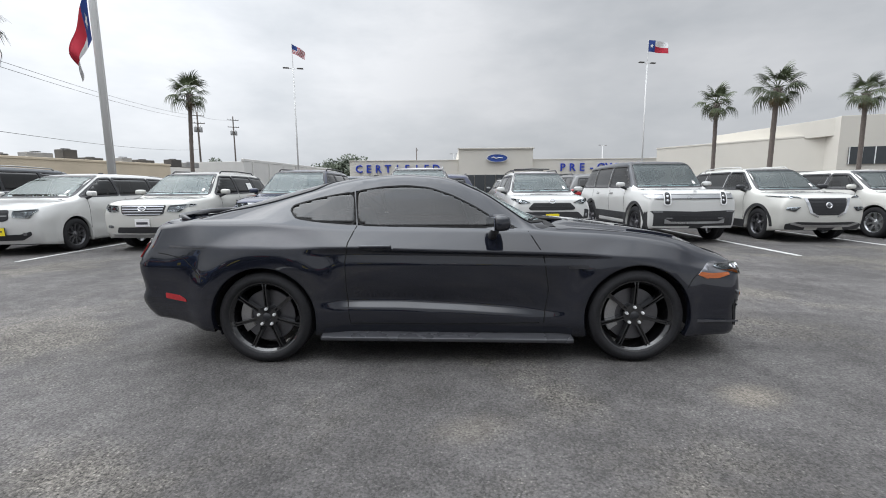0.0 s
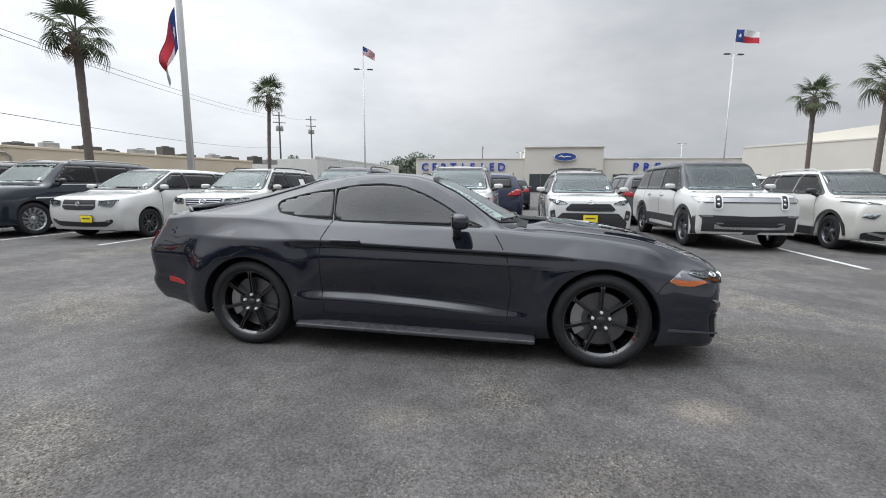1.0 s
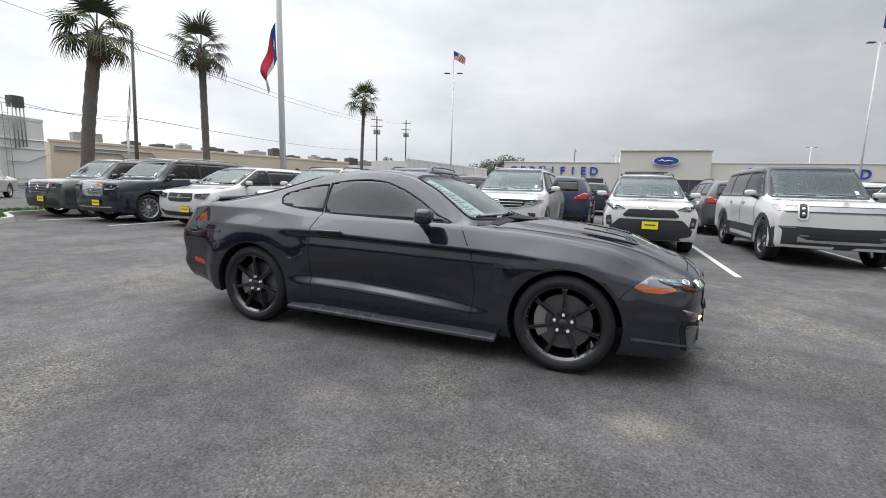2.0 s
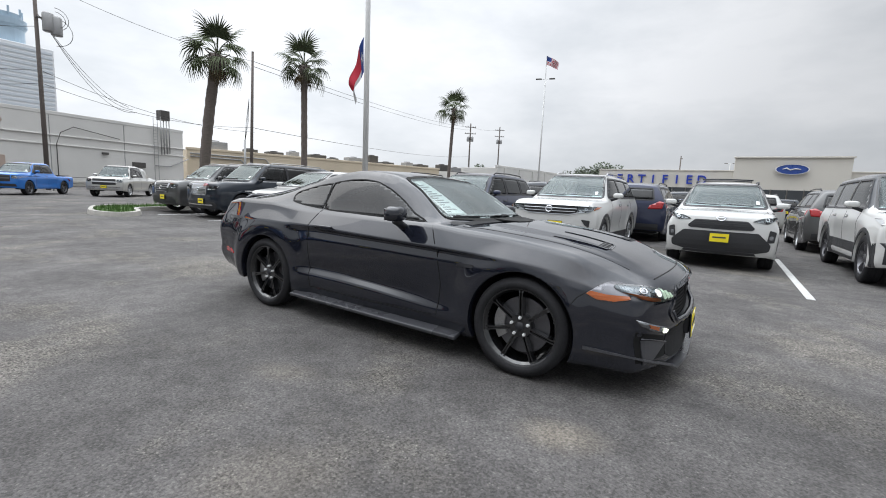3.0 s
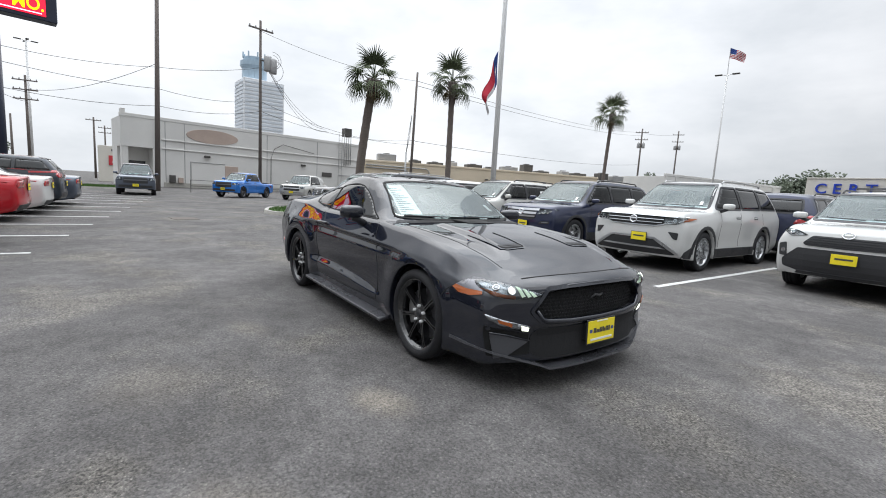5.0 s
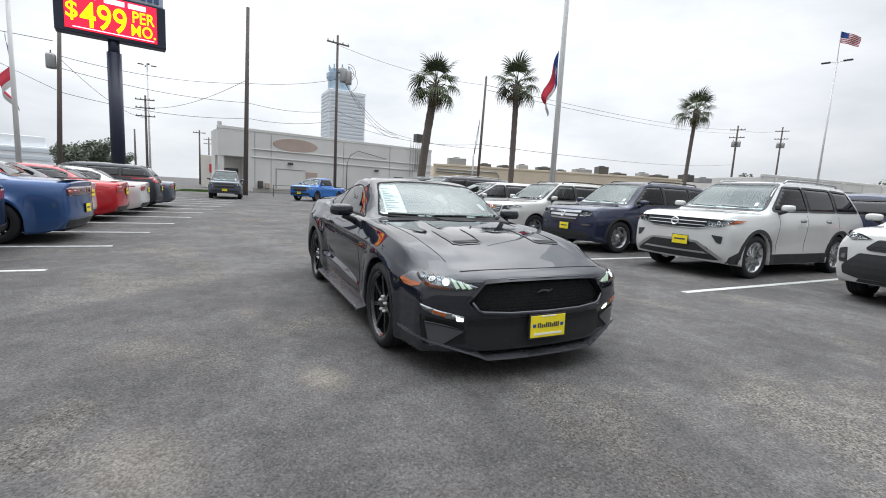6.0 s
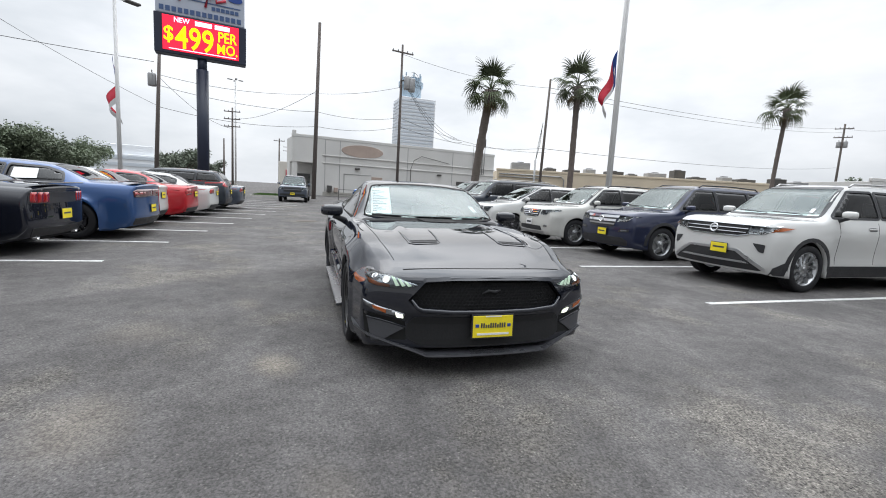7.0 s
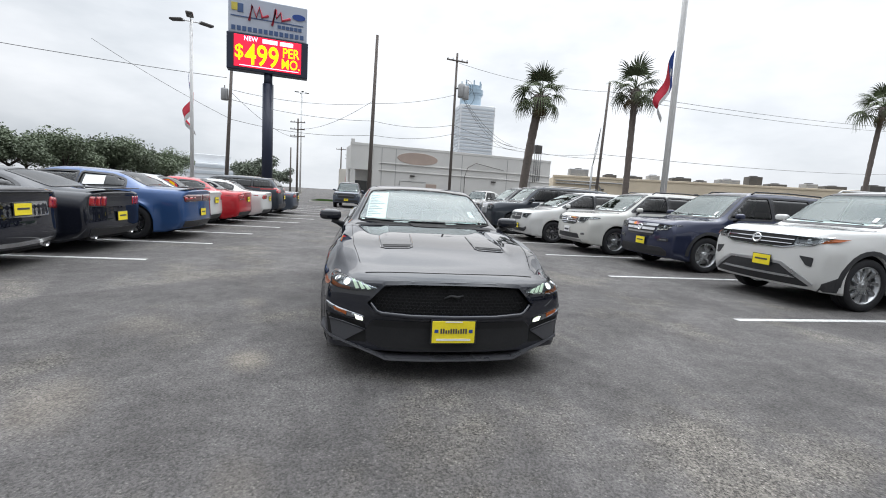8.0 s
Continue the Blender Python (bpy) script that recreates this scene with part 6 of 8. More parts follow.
make_car("suv", "white boxy electric SUV with black roof and light bar", in_row(5.42, 9.74, S, 1.0), S, WHITE_PAINT, FRONT, REAR, ("split", 5, GREY_RIM), rim=0.66, cladding=True, group=ROW, side_windows=suv_windows(S, rear_up=0.0, kick=0.22), roof=DARK_PAINT, extras=tall_lamps)

S = suv(4.65, 1.84, 1.76, 2.705, 0.93, 1.04, 1.145, 1.10, 0.88)
FRONT = dict(dark=[(sym([(0, 0.46), (0.60, 0.47), (0.82, 0.42), (0.80, 0.30), (0, 0.28)]), CLADDING)],
             grille=[(sym([(0, 0.985), (0.42, 0.985), (0.34, 0.70), (0.22, 0.62), (0, 0.62)]), TRIM, 6, CLADDING)],
             bars=[([(0.43, 0.985), (0.49, 0.985), (0.38, 0.66), (0.20, 0.575), (0.20, 0.605), (0.33, 0.68)], CHROME), ([(-0.20, 0.605), (-0.20, 0.575), (-0.38, 0.66), (-0.49, 0.985), (-0.43, 0.985), (-0.33, 0.68)], CHROME),
                   (sym([(0, 0.40), (0.5, 0.41), (0.72, 0.46), (0.72, 0.42), (0.5, 0.36), (0, 0.35)]), STEEL)],
             lamps=[[(0.56, 0.80), (0.80, 0.80), (0.84, 0.74), (0.66, 0.70)], [(0.52, 0.985), (0.84, 1.01), (0.87, 1.04), (0.60, 1.02)]], badge=(0.83, 0.065, CHROME))
make_car("suv", "pearl white crossover with V-shaped grille trim", in_row(8.36, 9.70, S, -1), S, PEARL_PAINT, FRONT, REAR, ("split", 5, GREY_RIM), cladding=True, rails=WHITE_PAINT, group=ROW, side_windows=suv_windows(S), mirror_mat=TRIM)

S = suv(4.80, 1.90, 1.70, 2.80, 0.95, 1.02, 1.13, 1.15, 0.90, 0.42)
FRONT = dict(dark=[(sym([(0, 0.52), (0.6, 0.52), (0.8, 0.42), (0.78, 0.33), (0, 0.30)]), CLADDING)], grille=[(sym([(0, 0.93), (0.52, 0.93), (0.55, 0.72), (0.40, 0.66), (0, 0.66)]), TRIM, 5, CHROME)],
             lamps=[[(0.58, 0.80), (0.80, 0.82), (0.88, 0.97), (0.60, 0.95)]], badge=(0.83, 0.06, CHROME))
make_car("suv", "pearl white midsize SUV with sloping roof", in_row(11.2, 9.75, S), S, PEARL_PAINT, FRONT, REAR, ("split", 7, SILVER_RIM), group=ROW, side_windows=suv_windows(S))

S = suv(4.94, 1.99, 1.82, 2.82, 0.98, 1.06, 1.16, 1.20, 0.88, 0.32, R=0.385)
FRONT = dict(dark=[(sym([(0, 0.50), (0.70, 0.50), (0.84, 0.42), (0.80, 0.32), (0, 0.30)]), CLADDING)], grille=[(sym([(0, 0.985), (0.50, 0.99), (0.46, 0.76), (0.36, 0.72), (0, 0.72)]), TRIM, 0, None)],
             bars=[(sym([(0, 0.985), (0.56, 0.992), (0.54, 0.94), (0, 0.93)]), CHROME), (sym([(0, 0.90), (0.49, 0.90), (0.48, 0.85), (0, 0.845)]), CHROME), (sym([(0, 0.81), (0.46, 0.81), (0.45, 0.775), (0, 0.77)]), STEEL)],
             lamps=[[(0.52, 0.85), (0.80, 0.88), (0.92, 0.99), (0.56, 0.985)]], pods=[[(0.58, 0.62), (0.86, 0.64), (0.86, 0.70), (0.62, 0.69)]], fogs=[[(0.64, 0.645), (0.82, 0.655), (0.82, 0.68), (0.66, 0.672)]], badge=(0.89, 0.075, CHROME), plate=(0.1, 0.60))
make_car("suv", "dark navy three-row SUV with broad chrome grille bars", in_row(-3.90, 9.62, S), S, NAVY_PAINT, FRONT, REAR, ("split", 5, SILVER_RIM), rim=0.67, cladding=True, rails=TRIM, group=ROW, side_windows=suv_windows(S))

S = suv(4.79, 1.91, 1.76, 2.79, 0.96, 1.04, 1.15, 1.12, 0.86, 0.30)
FRONT = dict(dark=[(sym([(0, 0.52), (0.55, 0.52), (0.60, 0.40), (0, 0.39)]), CLADDING)], grille=[(sym([(0, 0.97), (0.48, 0.975), (0.44, 0.80), (0.32, 0.765), (0, 0.765)]), TRIM, 4, CHROME)],
             lamps=[[(0.50, 0.84), (0.74, 0.83), (0.90, 0.96), (0.88, 0.99), (0.54, 0.965)]], fogs=[[(0.66, 0.50), (0.80, 0.51), (0.80, 0.56), (0.68, 0.56)]], badge=(0.90, 0.07, CHROME), wide=True,
             bars=[(sym([(0, 0.37), (0.66, 0.38), (0.72, 0.32), (0, 0.31)]), STEEL)])


def paper_plate(car, skin, S):
    p, n = skin.at("F", 0, 0.615, 0.02)
    fr = part("licence_plate", box(0.008, 0.31, 0.16, (0, 0, 0), 0.003, 1), BADGE_WHITE, car, "white paper plate", m=Matrix.Translation(p))
    part("lettering_bar", box(0.003, 0.24, 0.05, (0.006, 0, -0.01)), INK, fr)
    own = skin.patch("L", [(-0.80, 1.24), (-1.10, 1.25), (-1.10, 1.47), (-0.80, 1.46)], 0.014, 0.1, 0.0)
    part("window_sticker", own, WHITE_CARD, car, "white price sheet on a side window")


make_car("suv", "pearl white midsize SUV with chrome slat grille", in_row(-6.42, 9.08, S), S, PEARL_PAINT, FRONT, REAR, ("split", 5, SILVER_RIM), rails=TRIM, group=ROW, side_windows=suv_windows(S), extras=paper_plate)

S = suv(5.15, 2.00, 1.725, 3.08, 0.96, 0.985, 1.13, 0.98, 1.10, 0.22, R=0.35, ground=0.19)
FRONT = dict(dark=[(sym([(0, 0.42), (0.62, 0.44), (0.80, 0.50), (0.80, 0.42), (0.62, 0.32), (0, 0.31)]), TRIM)], grille=[(sym([(0, 0.92), (0.42, 0.925), (0.44, 0.75), (0.36, 0.70), (0, 0.69)]), TRIM, 2, CLADDING)],
             bars=[(sym([(0, 0.815), (0.41, 0.818), (0.41, 0.80), (0, 0.797)]), STEEL)], lamps=[[(0.50, 0.78), (0.80, 0.76), (0.90, 0.90), (0.88, 0.93), (0.50, 0.90)]], fogs=[[(0.66, 0.42), (0.73, 0.42), (0.73, 0.475), (0.66, 0.475)]], badge=(0.83, 0.05, STEEL), plate=(0.22, 0.50))
make_car("minivan", "white minivan with black grille and yellow plate", in_row(-9.12, 8.48, S), S, WHITE_PAINT, FRONT, REAR, ("single", 10, GREY_RIM), group=ROW, side_windows=suv_windows(S, (0, 0.32, 0.68, 1.0)), category="minivan")

S = suv(5.33, 2.03, 1.94, 3.11, 0.95, 1.17, 1.27, 1.25, 0.80, 0.24, R=0.41, ground=0.27, boxy=0.6)
FRONT = dict(dark=[(sym([(0, 0.56), (0.75, 0.56), (0.88, 0.46), (0.80, 0.34), (0, 0.33)]), CLADDING)], grille=[(sym([(0, 1.08), (0.42, 1.085), (0.44, 0.80), (0.36, 0.75), (0, 0.75)]), STEEL, 8, CHROME)],
             bars=[(sym([(0, 1.115), (0.46, 1.118), (0.46, 1.085), (0, 1.08)]), CHROME), (sym([(0, 0.46), (0.70, 0.47), (0.70, 0.435), (0, 0.43)]), CHROME)], lamps=[[(0.50, 0.93), (0.84, 0.95), (0.93, 1.06), (0.52, 1.06)]], badge=(0.95, 0.055, CHROME), plate=(0.18, 0.57))


def side_chrome(car, skin, S):
    for side in "LR":
        part("chrome_bar", skin.strip(side, [(S["cowl"][0] - 0.35, S["cowl"][1] - 0.005), (S["xr"] + 0.4, S["cowl"][1] + 0.04)], 0.022, 0.010, 0.2, 0.01), CHROME, car)
        part("chrome_bar", skin.strip(side, [(S["cowl"][0] + 0.25, 0.93), (S["cowl"][0] - 0.30, 0.94)], 0.028, 0.010, 0.2, 0.01), CHROME, car)


make_car("suv", "black full-size luxury SUV with mesh chrome grille", in_row(-12.1, 8.15, S), S, DARK_PAINT, FRONT, REAR, ("swirl", 12, SILVER_RIM), rim=0.69, rails=STEEL, group=ROW, side_windows=suv_windows(S), extras=side_chrome)

S = suv(5.30, 2.03, 1.92, 3.07, 0.96, 1.14, 1.25, 1.22, 0.82, 0.26, R=0.40, ground=0.26, boxy=0.4)
FRONT = dict(dark=[(sym([(0, 0.60), (0.70, 0.60), (0.82, 0.48), (0.80, 0.36), (0, 0.34)]), CLADDING)], grille=[(sym([(0, 1.06), (0.46, 1.06), (0.40, 0.76), (0, 0.74)]), TRIM, 4, STEEL)],
             bars=[([(0.46, 1.07), (0.56, 1.07), (0.44, 0.74), (0.35, 0.74)], CHROME), ([(-0.35, 0.74), (-0.44, 0.74), (-0.56, 1.07), (-0.46, 1.07)], CHROME)], lamps=[[(0.60, 0.90), (0.86, 0.92), (0.92, 1.03), (0.62, 1.04)]], badge=(0.92, 0.07, CHROME), plate=(0.15, 0.58))
make_car("suv", "dark grey full-size SUV with chrome-edged grille", in_row(-15.0, 8.35, S), S, GREY_PAINT, FRONT, REAR, ("split", 6, SILVER_RIM), rails=STEEL, group=ROW, side_windows=suv_windows(S))

# ---------------------------------------------------------------- cars behind that row, seen from the rear
S = suv(5.05, 2.0, 1.775, 3.02, 0.92, 1.07, 1.17, 1.22, 0.86, 0.30, R=0.385)
REAR2 = dict(window=("B", [(-0.62, 1.25), (0.62, 1.25), (0.55, 1.58), (-0.55, 1.58)]), lamps=[([(0.48, 0.98), (0.86, 1.0), (0.90, 1.18), (0.78, 1.22), (0.52, 1.08)], RED_LENS)], plate=0.82, dark=[(sym([(0, 0.55), (0.8, 0.55), (0.8, 0.38), (0, 0.36)]), CLADDING)],
             side_lamps=[([(-2.36, 1.02), (-2.12, 1.06), (-2.16, 1.16), (-2.30, 1.18)], "L", RED_LENS)])
FRONT = dict(grille=[(sym([(0, 1.0), (0.5, 1.0), (0.5, 0.75), (0, 0.74)]), TRIM, 3, STEEL)], lamps=[[(0.52, 0.86), (0.86, 0.88), (0.9, 0.98), (0.54, 0.98)]])
BACK_ROW = "cars parked in the row behind"
for u, v, mt, lab in ((-0.02, 14.5, NAVY_PAINT, "dark navy SUV with red tail lamps and yellow plate"), (5.2, 15.6, GREY_PAINT, "dark grey SUV with red tail lamps"), (8.3, 15.8, WHITE_PAINT, "white SUV with red tail lamps"),
                      (11.1, 15.5, DARK_PAINT, "black SUV with red tail lamps"), (14.0, 15.6, GREY_PAINT, "dark grey SUV parked tail outwards"), (-3.4, 15.6, DARK_PAINT, "black SUV parked tail outwards"), (0.55, 25.0, DARK_PAINT, "black SUV with red tail lamps"), (3.6, 24.5, SILVER_PAINT, "silver SUV with red tail lamps"),
                      (6.6, 26.0, GREY_PAINT, "grey SUV far across the car park"), (5.9, 40.0, DARK_PAINT, "dark SUV parked before the showroom"), (-5.0, 38.0, WHITE_PAINT, "white SUV parked before the showroom"), (-8.5, 38.0, SLATE_PAINT, "slate grey SUV parked before the showroom"), (12.0, 38.0, SILVER_PAINT, "silver SUV parked before the showroom")):
    make_car("suv", lab, lot(u, v - S["xr"], 0, 90), S, mt, FRONT, REAR2, ("split", 5, SILVER_RIM), group=BACK_ROW, side_windows=suv_windows(S), rails=TRIM, nx=36, seats=v < 20)
S = suv(4.9, 1.95, 1.72, 2.85, 0.95, 1.05, 1.14, 1.18, 0.9)
for u, v, mt, lab in ((14.1, 9.8, SILVER_PAINT, "silver SUV at the end of the row"),):
    make_car("suv", lab, in_row(u, v, S), S, mt, FRONT, REAR, ("split", 5, SILVER_RIM), group=ROW, side_windows=suv_windows(S), nx=36)


# ---------------------------------------------------------------- saloons across the aisle, tails outwards
def sedan_windows(S):
    (cx, cz), wx, H = S["cowl"], S["wx"], S["H"]
    re, (dx, dz) = S["roof_end"], S["deck"]
    zt = H - 0.115
    mid = (cx - 0.45 + dx + 0.25) / 2 + 0.02
    return [[(mid + 0.03, cz + 0.005), (cx - 0.30, cz - 0.012), (wx + 0.02, zt - 0.03), (wx - 0.25, zt), (mid + 0.03, zt)],
            [(dx + 0.45, cz + 0.035), (mid - 0.03, cz + 0.007), (mid - 0.03, zt), (re + 0.02, zt - 0.03), (re - 0.25, zt - 0.12)]]


LEFT = "saloons parked tails outwards"


def tail_out(x, y, S, turn=0.0):
    """Parked facing away, with its tail at y."""
    return pose(x, y, 0, 0, 0, -81.7 + turn) @ pose(-S["xr"], 0, 0)


def rear_of(S, lamps, plate, dark=(), **more):
    re, (dx, dz) = S["roof_end"], S["deck"]
    h = S["W"] / 2
    return dict(window=("T", [(re - 0.06, -h * 0.50), (dx + 0.10, -h * 0.60), (dx + 0.06, 0), (dx + 0.10, h * 0.60), (re - 0.06, h * 0.50), (re, 0)]), lamps=lamps, plate=plate, dark=list(dark), **more)


PLAIN_FRONT = dict(grille=[(sym([(0, 0.66), (0.45, 0.66), (0.5, 0.48), (0, 0.46)]), TRIM, 3, STEEL)], lamps=[[(0.50, 0.60), (0.78, 0.60), (0.82, 0.68), (0.54, 0.69)]])
S = sedan(5.25, 1.90, 1.49, 3.16, 0.90, 0.78, 1.03, 1.40, 0.85, -1.15, -1.85, 1.10)
make_car("saloon", "black luxury saloon with chrome tailpipes and yellow plate", tail_out(-1.32, -1.30, S), S, BLACK_PAINT, PLAIN_FRONT,
         rear_of(S, [([(0.58, 0.80), (0.80, 0.78), (0.84, 0.93), (0.62, 0.96)], RED_LENS)], 0.80, [(sym([(0, 0.90), (0.52, 0.90), (0.56, 0.70), (0, 0.69)]), CHROME), (sym([(0, 0.885), (0.50, 0.885), (0.53, 0.715), (0, 0.705)]), BLACK_PAINT), (sym([(0, 0.36), (0.78, 0.38), (0.76, 0.32), (0, 0.30)]), CHROME)], pipes=[0.62]),
         ("single", 10, SILVER_RIM), group=LEFT, side_windows=sedan_windows(S), glass_rear=DARK_GLASS)
S = sedan(4.79, 1.92, 1.39, 2.72, 0.90, 0.76, 1.02, 1.50, 0.72, -1.0, -1.90, 1.06)
make_car("coupe", "black fastback coupe with red three-bar tail lamps", tail_out(-3.55, -1.53, S), S, BLACK_PAINT, PLAIN_FRONT,
         rear_of(S, [([(0.43, 0.79), (0.545, 0.79), (0.535, 0.95), (0.42, 0.95)], RED_LENS), ([(0.555, 0.79), (0.67, 0.79), (0.66, 0.95), (0.545, 0.95)], RED_LENS), ([(0.68, 0.79), (0.81, 0.80), (0.79, 0.95), (0.67, 0.95)], RED_LENS)], 0.60,
                 [(sym([(0, 0.95), (0.82, 0.95), (0.84, 0.78), (0, 0.78)]), TRIM), (sym([(0, 0.40), (0.80, 0.42), (0.74, 0.28), (0, 0.27)]), CLADDING)], spoiler=(-2.42, 1.095, 1.35), pipes=[0.60]),
         ("single", 5, BLACK_RIM), group=LEFT, side_windows=sedan_windows(S), category="car")
S = sedan(5.10, 1.93, 1.48, 3.05, 0.98, 0.82, 1.06, 1.40, 0.80, -1.05, -1.80, 1.12, R=0.365)


def side_paper(car, skin, S):
    p = skin.patch("L", [(-0.55, 1.10), (-0.95, 1.12), (-0.92, 1.30), (-0.55, 1.30)], 0.014, 0.1, 0.0)
    part("window_sticker", p, WHITE_CARD, car, "white price sheet on a side window")


make_car("saloon", "blue four-door muscle saloon with black rear spoiler", tail_out(-5.90, -1.25, S), S, BLUE_PAINT, PLAIN_FRONT,
         rear_of(S, [([(0.0, 0.86), (0.80, 0.84), (0.84, 0.96), (0.70, 1.0), (0.0, 1.0)], DARK_RED_LENS), ([(0.35, 0.90), (0.80, 0.88), (0.80, 0.94), (0.35, 0.95)], RED_LENS)], 0.60, [(sym([(0, 0.42), (0.82, 0.42), (0.78, 0.28), (0, 0.27)]), CLADDING)], spoiler=(-2.44, 1.155, 1.5), black_spoiler=True, pipes=[]),
         ("single", 5, BLACK_RIM), group=LEFT, side_windows=sedan_windows(S), extras=side_paper)
S = sedan(4.70, 1.83, 1.44, 2.78, 0.90, 0.78, 1.03, 1.35, 0.82, -1.0, -1.70, 1.06)
SALOON_REAR = rear_of(S, [([(0.44, 0.80), (0.80, 0.78), (0.84, 0.92), (0.48, 0.96)], RED_LENS)], 0.80, [(sym([(0, 0.40), (0.76, 0.40), (0.72, 0.28), (0, 0.27)]), CLADDING)], pipes=[])
for x, y, mt, lab in ((-8.2, -2.0, WHITE_PAINT, "white saloon with red tail lamps"), (-10.45, -2.0, RED_PAINT, "bright red saloon with dark tail lamps"), (-12.75, -2.1, WHITE_PAINT, "white coupe with slim red tail lamps"), (-17.5, -2.4, SLATE_PAINT, "slate grey saloon with red tail lamps"), (0.95, -1.9, SILVER_PAINT, "silver saloon at the end of the row")):
    make_car("saloon", lab, tail_out(x, y, S), S, mt, PLAIN_FRONT, SALOON_REAR, ("split", 5, SILVER_RIM), group=LEFT, side_windows=sedan_windows(S), nx=44)
S = suv(4.60, 1.86, 1.66, 2.69, 0.93, 1.02, 1.12, 1.10, 0.86)
make_car("suv", "black crossover parked between the saloons", tail_out(-15.1, -2.3, S), S, DARK_PAINT, FRONT, REAR2, ("split", 5, SILVER_RIM), group=LEFT, side_windows=suv_windows(S), nx=40)


# ---------------------------------------------------------------- pick-up trucks by the far fence
def pickup(name, label, m, mat, L, W, H, wb, fo, front, wheel, deck=1.12, cab_end=-0.75, canopy=False):
    S = suv(L, W, H, wb, fo, 1.12, 1.20, 1.15, 0.72, 0.1, R=0.39, ground=0.34)
    xr = S["xr"]
    S["curves"]["top"] = [(x, z) for x, z in S["curves"]["top"] if x > cab_end + 0.35] + [(cab_end + 0.30, H - 0.01), (cab_end, H - 0.06)] + ([(cab_end - 0.5, H - 0.25), (xr + 0.8, deck + 0.12)] if canopy else [(cab_end - 0.14, deck + 0.03)]) + [(cab_end - (1.0 if canopy else 0.2), deck + (0.1 if canopy else 0.0)), (xr, deck)]
    S["curves"]["zbelt"] = [(x, min(z, deck - 0.04)) for x, z in S["curves"]["zbelt"]]
    S["tail"] = [(0.3, 0.05), (0.5, 0.0), (2.0, 0.0)]
    S["curves"]["we"] = [(x, w) for x, w in S["curves"]["we"] if x > cab_end + 0.2] + [(cab_end, W / 2 * 0.64), (cab_end - 0.25, W / 2 * 0.82), (xr, W / 2 * 0.84)]
    S["cabin_rear"] = cab_end + 0.1
    cx, cz, wx = S["cowl"][0], S["cowl"][1], S["wx"]
    mid = (cx - 0.3 + cab_end) / 2
    wins = [[(mid + 0.03, cz + 0.02), (cx - 0.28, cz + 0.02), (wx, H - 0.15), (mid + 0.03, H - 0.14)], [(cab_end + 0.10, cz + 0.03), (mid - 0.03, cz + 0.02), (mid - 0.03, H - 0.14), (cab_end + 0.14, H - 0.15)]]

    def bed(car, skin, S):
        own = box(abs(xr - cab_end) - 0.42, W * 0.76, 0.02, ((xr + cab_end) / 2 - 0.10, 0, deck + 0.012))
        part("load_bed", own, CLADDING, car)

    return make_car(name, label, m, S, mat, front, dict(lamps=[([(0.80, 0.80), (0.93, 0.80), (0.93, 1.05), (0.82, 1.05)], RED_LENS)]), wheel, side_windows=wins, category="pickup truck", extras=bed, nx=48, group="pickup trucks by the fence")


TRUCK_FRONT = dict(dark=[(sym([(0, 0.60), (0.8, 0.60), (0.84, 0.46), (0, 0.45)]), CLADDING)], grille=[(sym([(0, 1.06), (0.58, 1.06), (0.60, 0.72), (0, 0.70)]), TRIM, 3, CLADDING)], bars=[(sym([(0, 0.92), (0.56, 0.92), (0.56, 0.86), (0, 0.86)]), GREY_RIM)], lamps=[[(0.64, 0.88), (0.90, 0.88), (0.92, 1.04), (0.64, 1.04)]], plate=(0.0, 0.60))
pickup("pickup_truck", "slate grey pick-up truck facing out with yellow plate", pose(-30.4, -2.15, 0, 0, 0, 5), SLATE_PAINT, 5.6, 2.0, 1.92, 3.5, 0.95, TRUCK_FRONT, ("split", 6, GREY_RIM))
pickup("pickup_truck", "bright blue pick-up truck by the fence", pose(-32.2, 4.2, 0, 0, 0, -36), BRIGHT_BLUE, 5.1, 1.88, 1.80, 3.08, 0.95, TRUCK_FRONT, ("split", 5, GREY_RIM))
SILVER_FRONT = dict(TRUCK_FRONT, bars=[(sym([(0, 0.92), (0.60, 0.92), (0.60, 0.86), (0, 0.86)]), CHROME), (sym([(0, 0.58), (0.84, 0.58), (0.84, 0.46), (0, 0.46)]), SILVER_RIM)])
pickup("pickup_truck", "silver pick-up truck with sloping rear sail panels", pose(-31.8, 8.6, 0, 0, 0, -34), SILVER_PAINT, 5.6, 2.0, 1.92, 3.3, 0.97, SILVER_FRONT, ("split", 6, SILVER_RIM), canopy=True)


# ---------------------------------------------------------------- buildings
STUCCO = surface("pale_grey_stucco", (0.66, 0.65, 0.625), 0.9, vary=0.12, scale=0.35, fine=30, bump=0.2)
TAN_STUCCO = surface("tan_stucco", (0.64, 0.55, 0.42), 0.9, vary=0.14, scale=0.3, fine=30, bump=0.2)
BEIGE_STUCCO = surface("beige_stucco", (0.64, 0.61, 0.55), 0.9, vary=0.07, scale=0.25, fine=30, bump=0.15)
RUST = surface("faded_brown_paint", (0.44, 0.35, 0.30), 0.9, vary=0.2, scale=0.8, bump=0.1)
DARK_METAL = surface("weathered_dark_metal", (0.10, 0.095, 0.09), 0.6, 0.4, vary=0.3, scale=1.5, bump=0.2)
GALV = surface("galvanised_metal", (0.36, 0.36, 0.36), 0.5, 0.6, vary=0.2, scale=2, bump=0.1)
SHOP_GLASS = surface("dark_shop_glass", (0.03, 0.035, 0.04), 0.06, vary=0.3, scale=0.5, bump=0, spec=0.8)
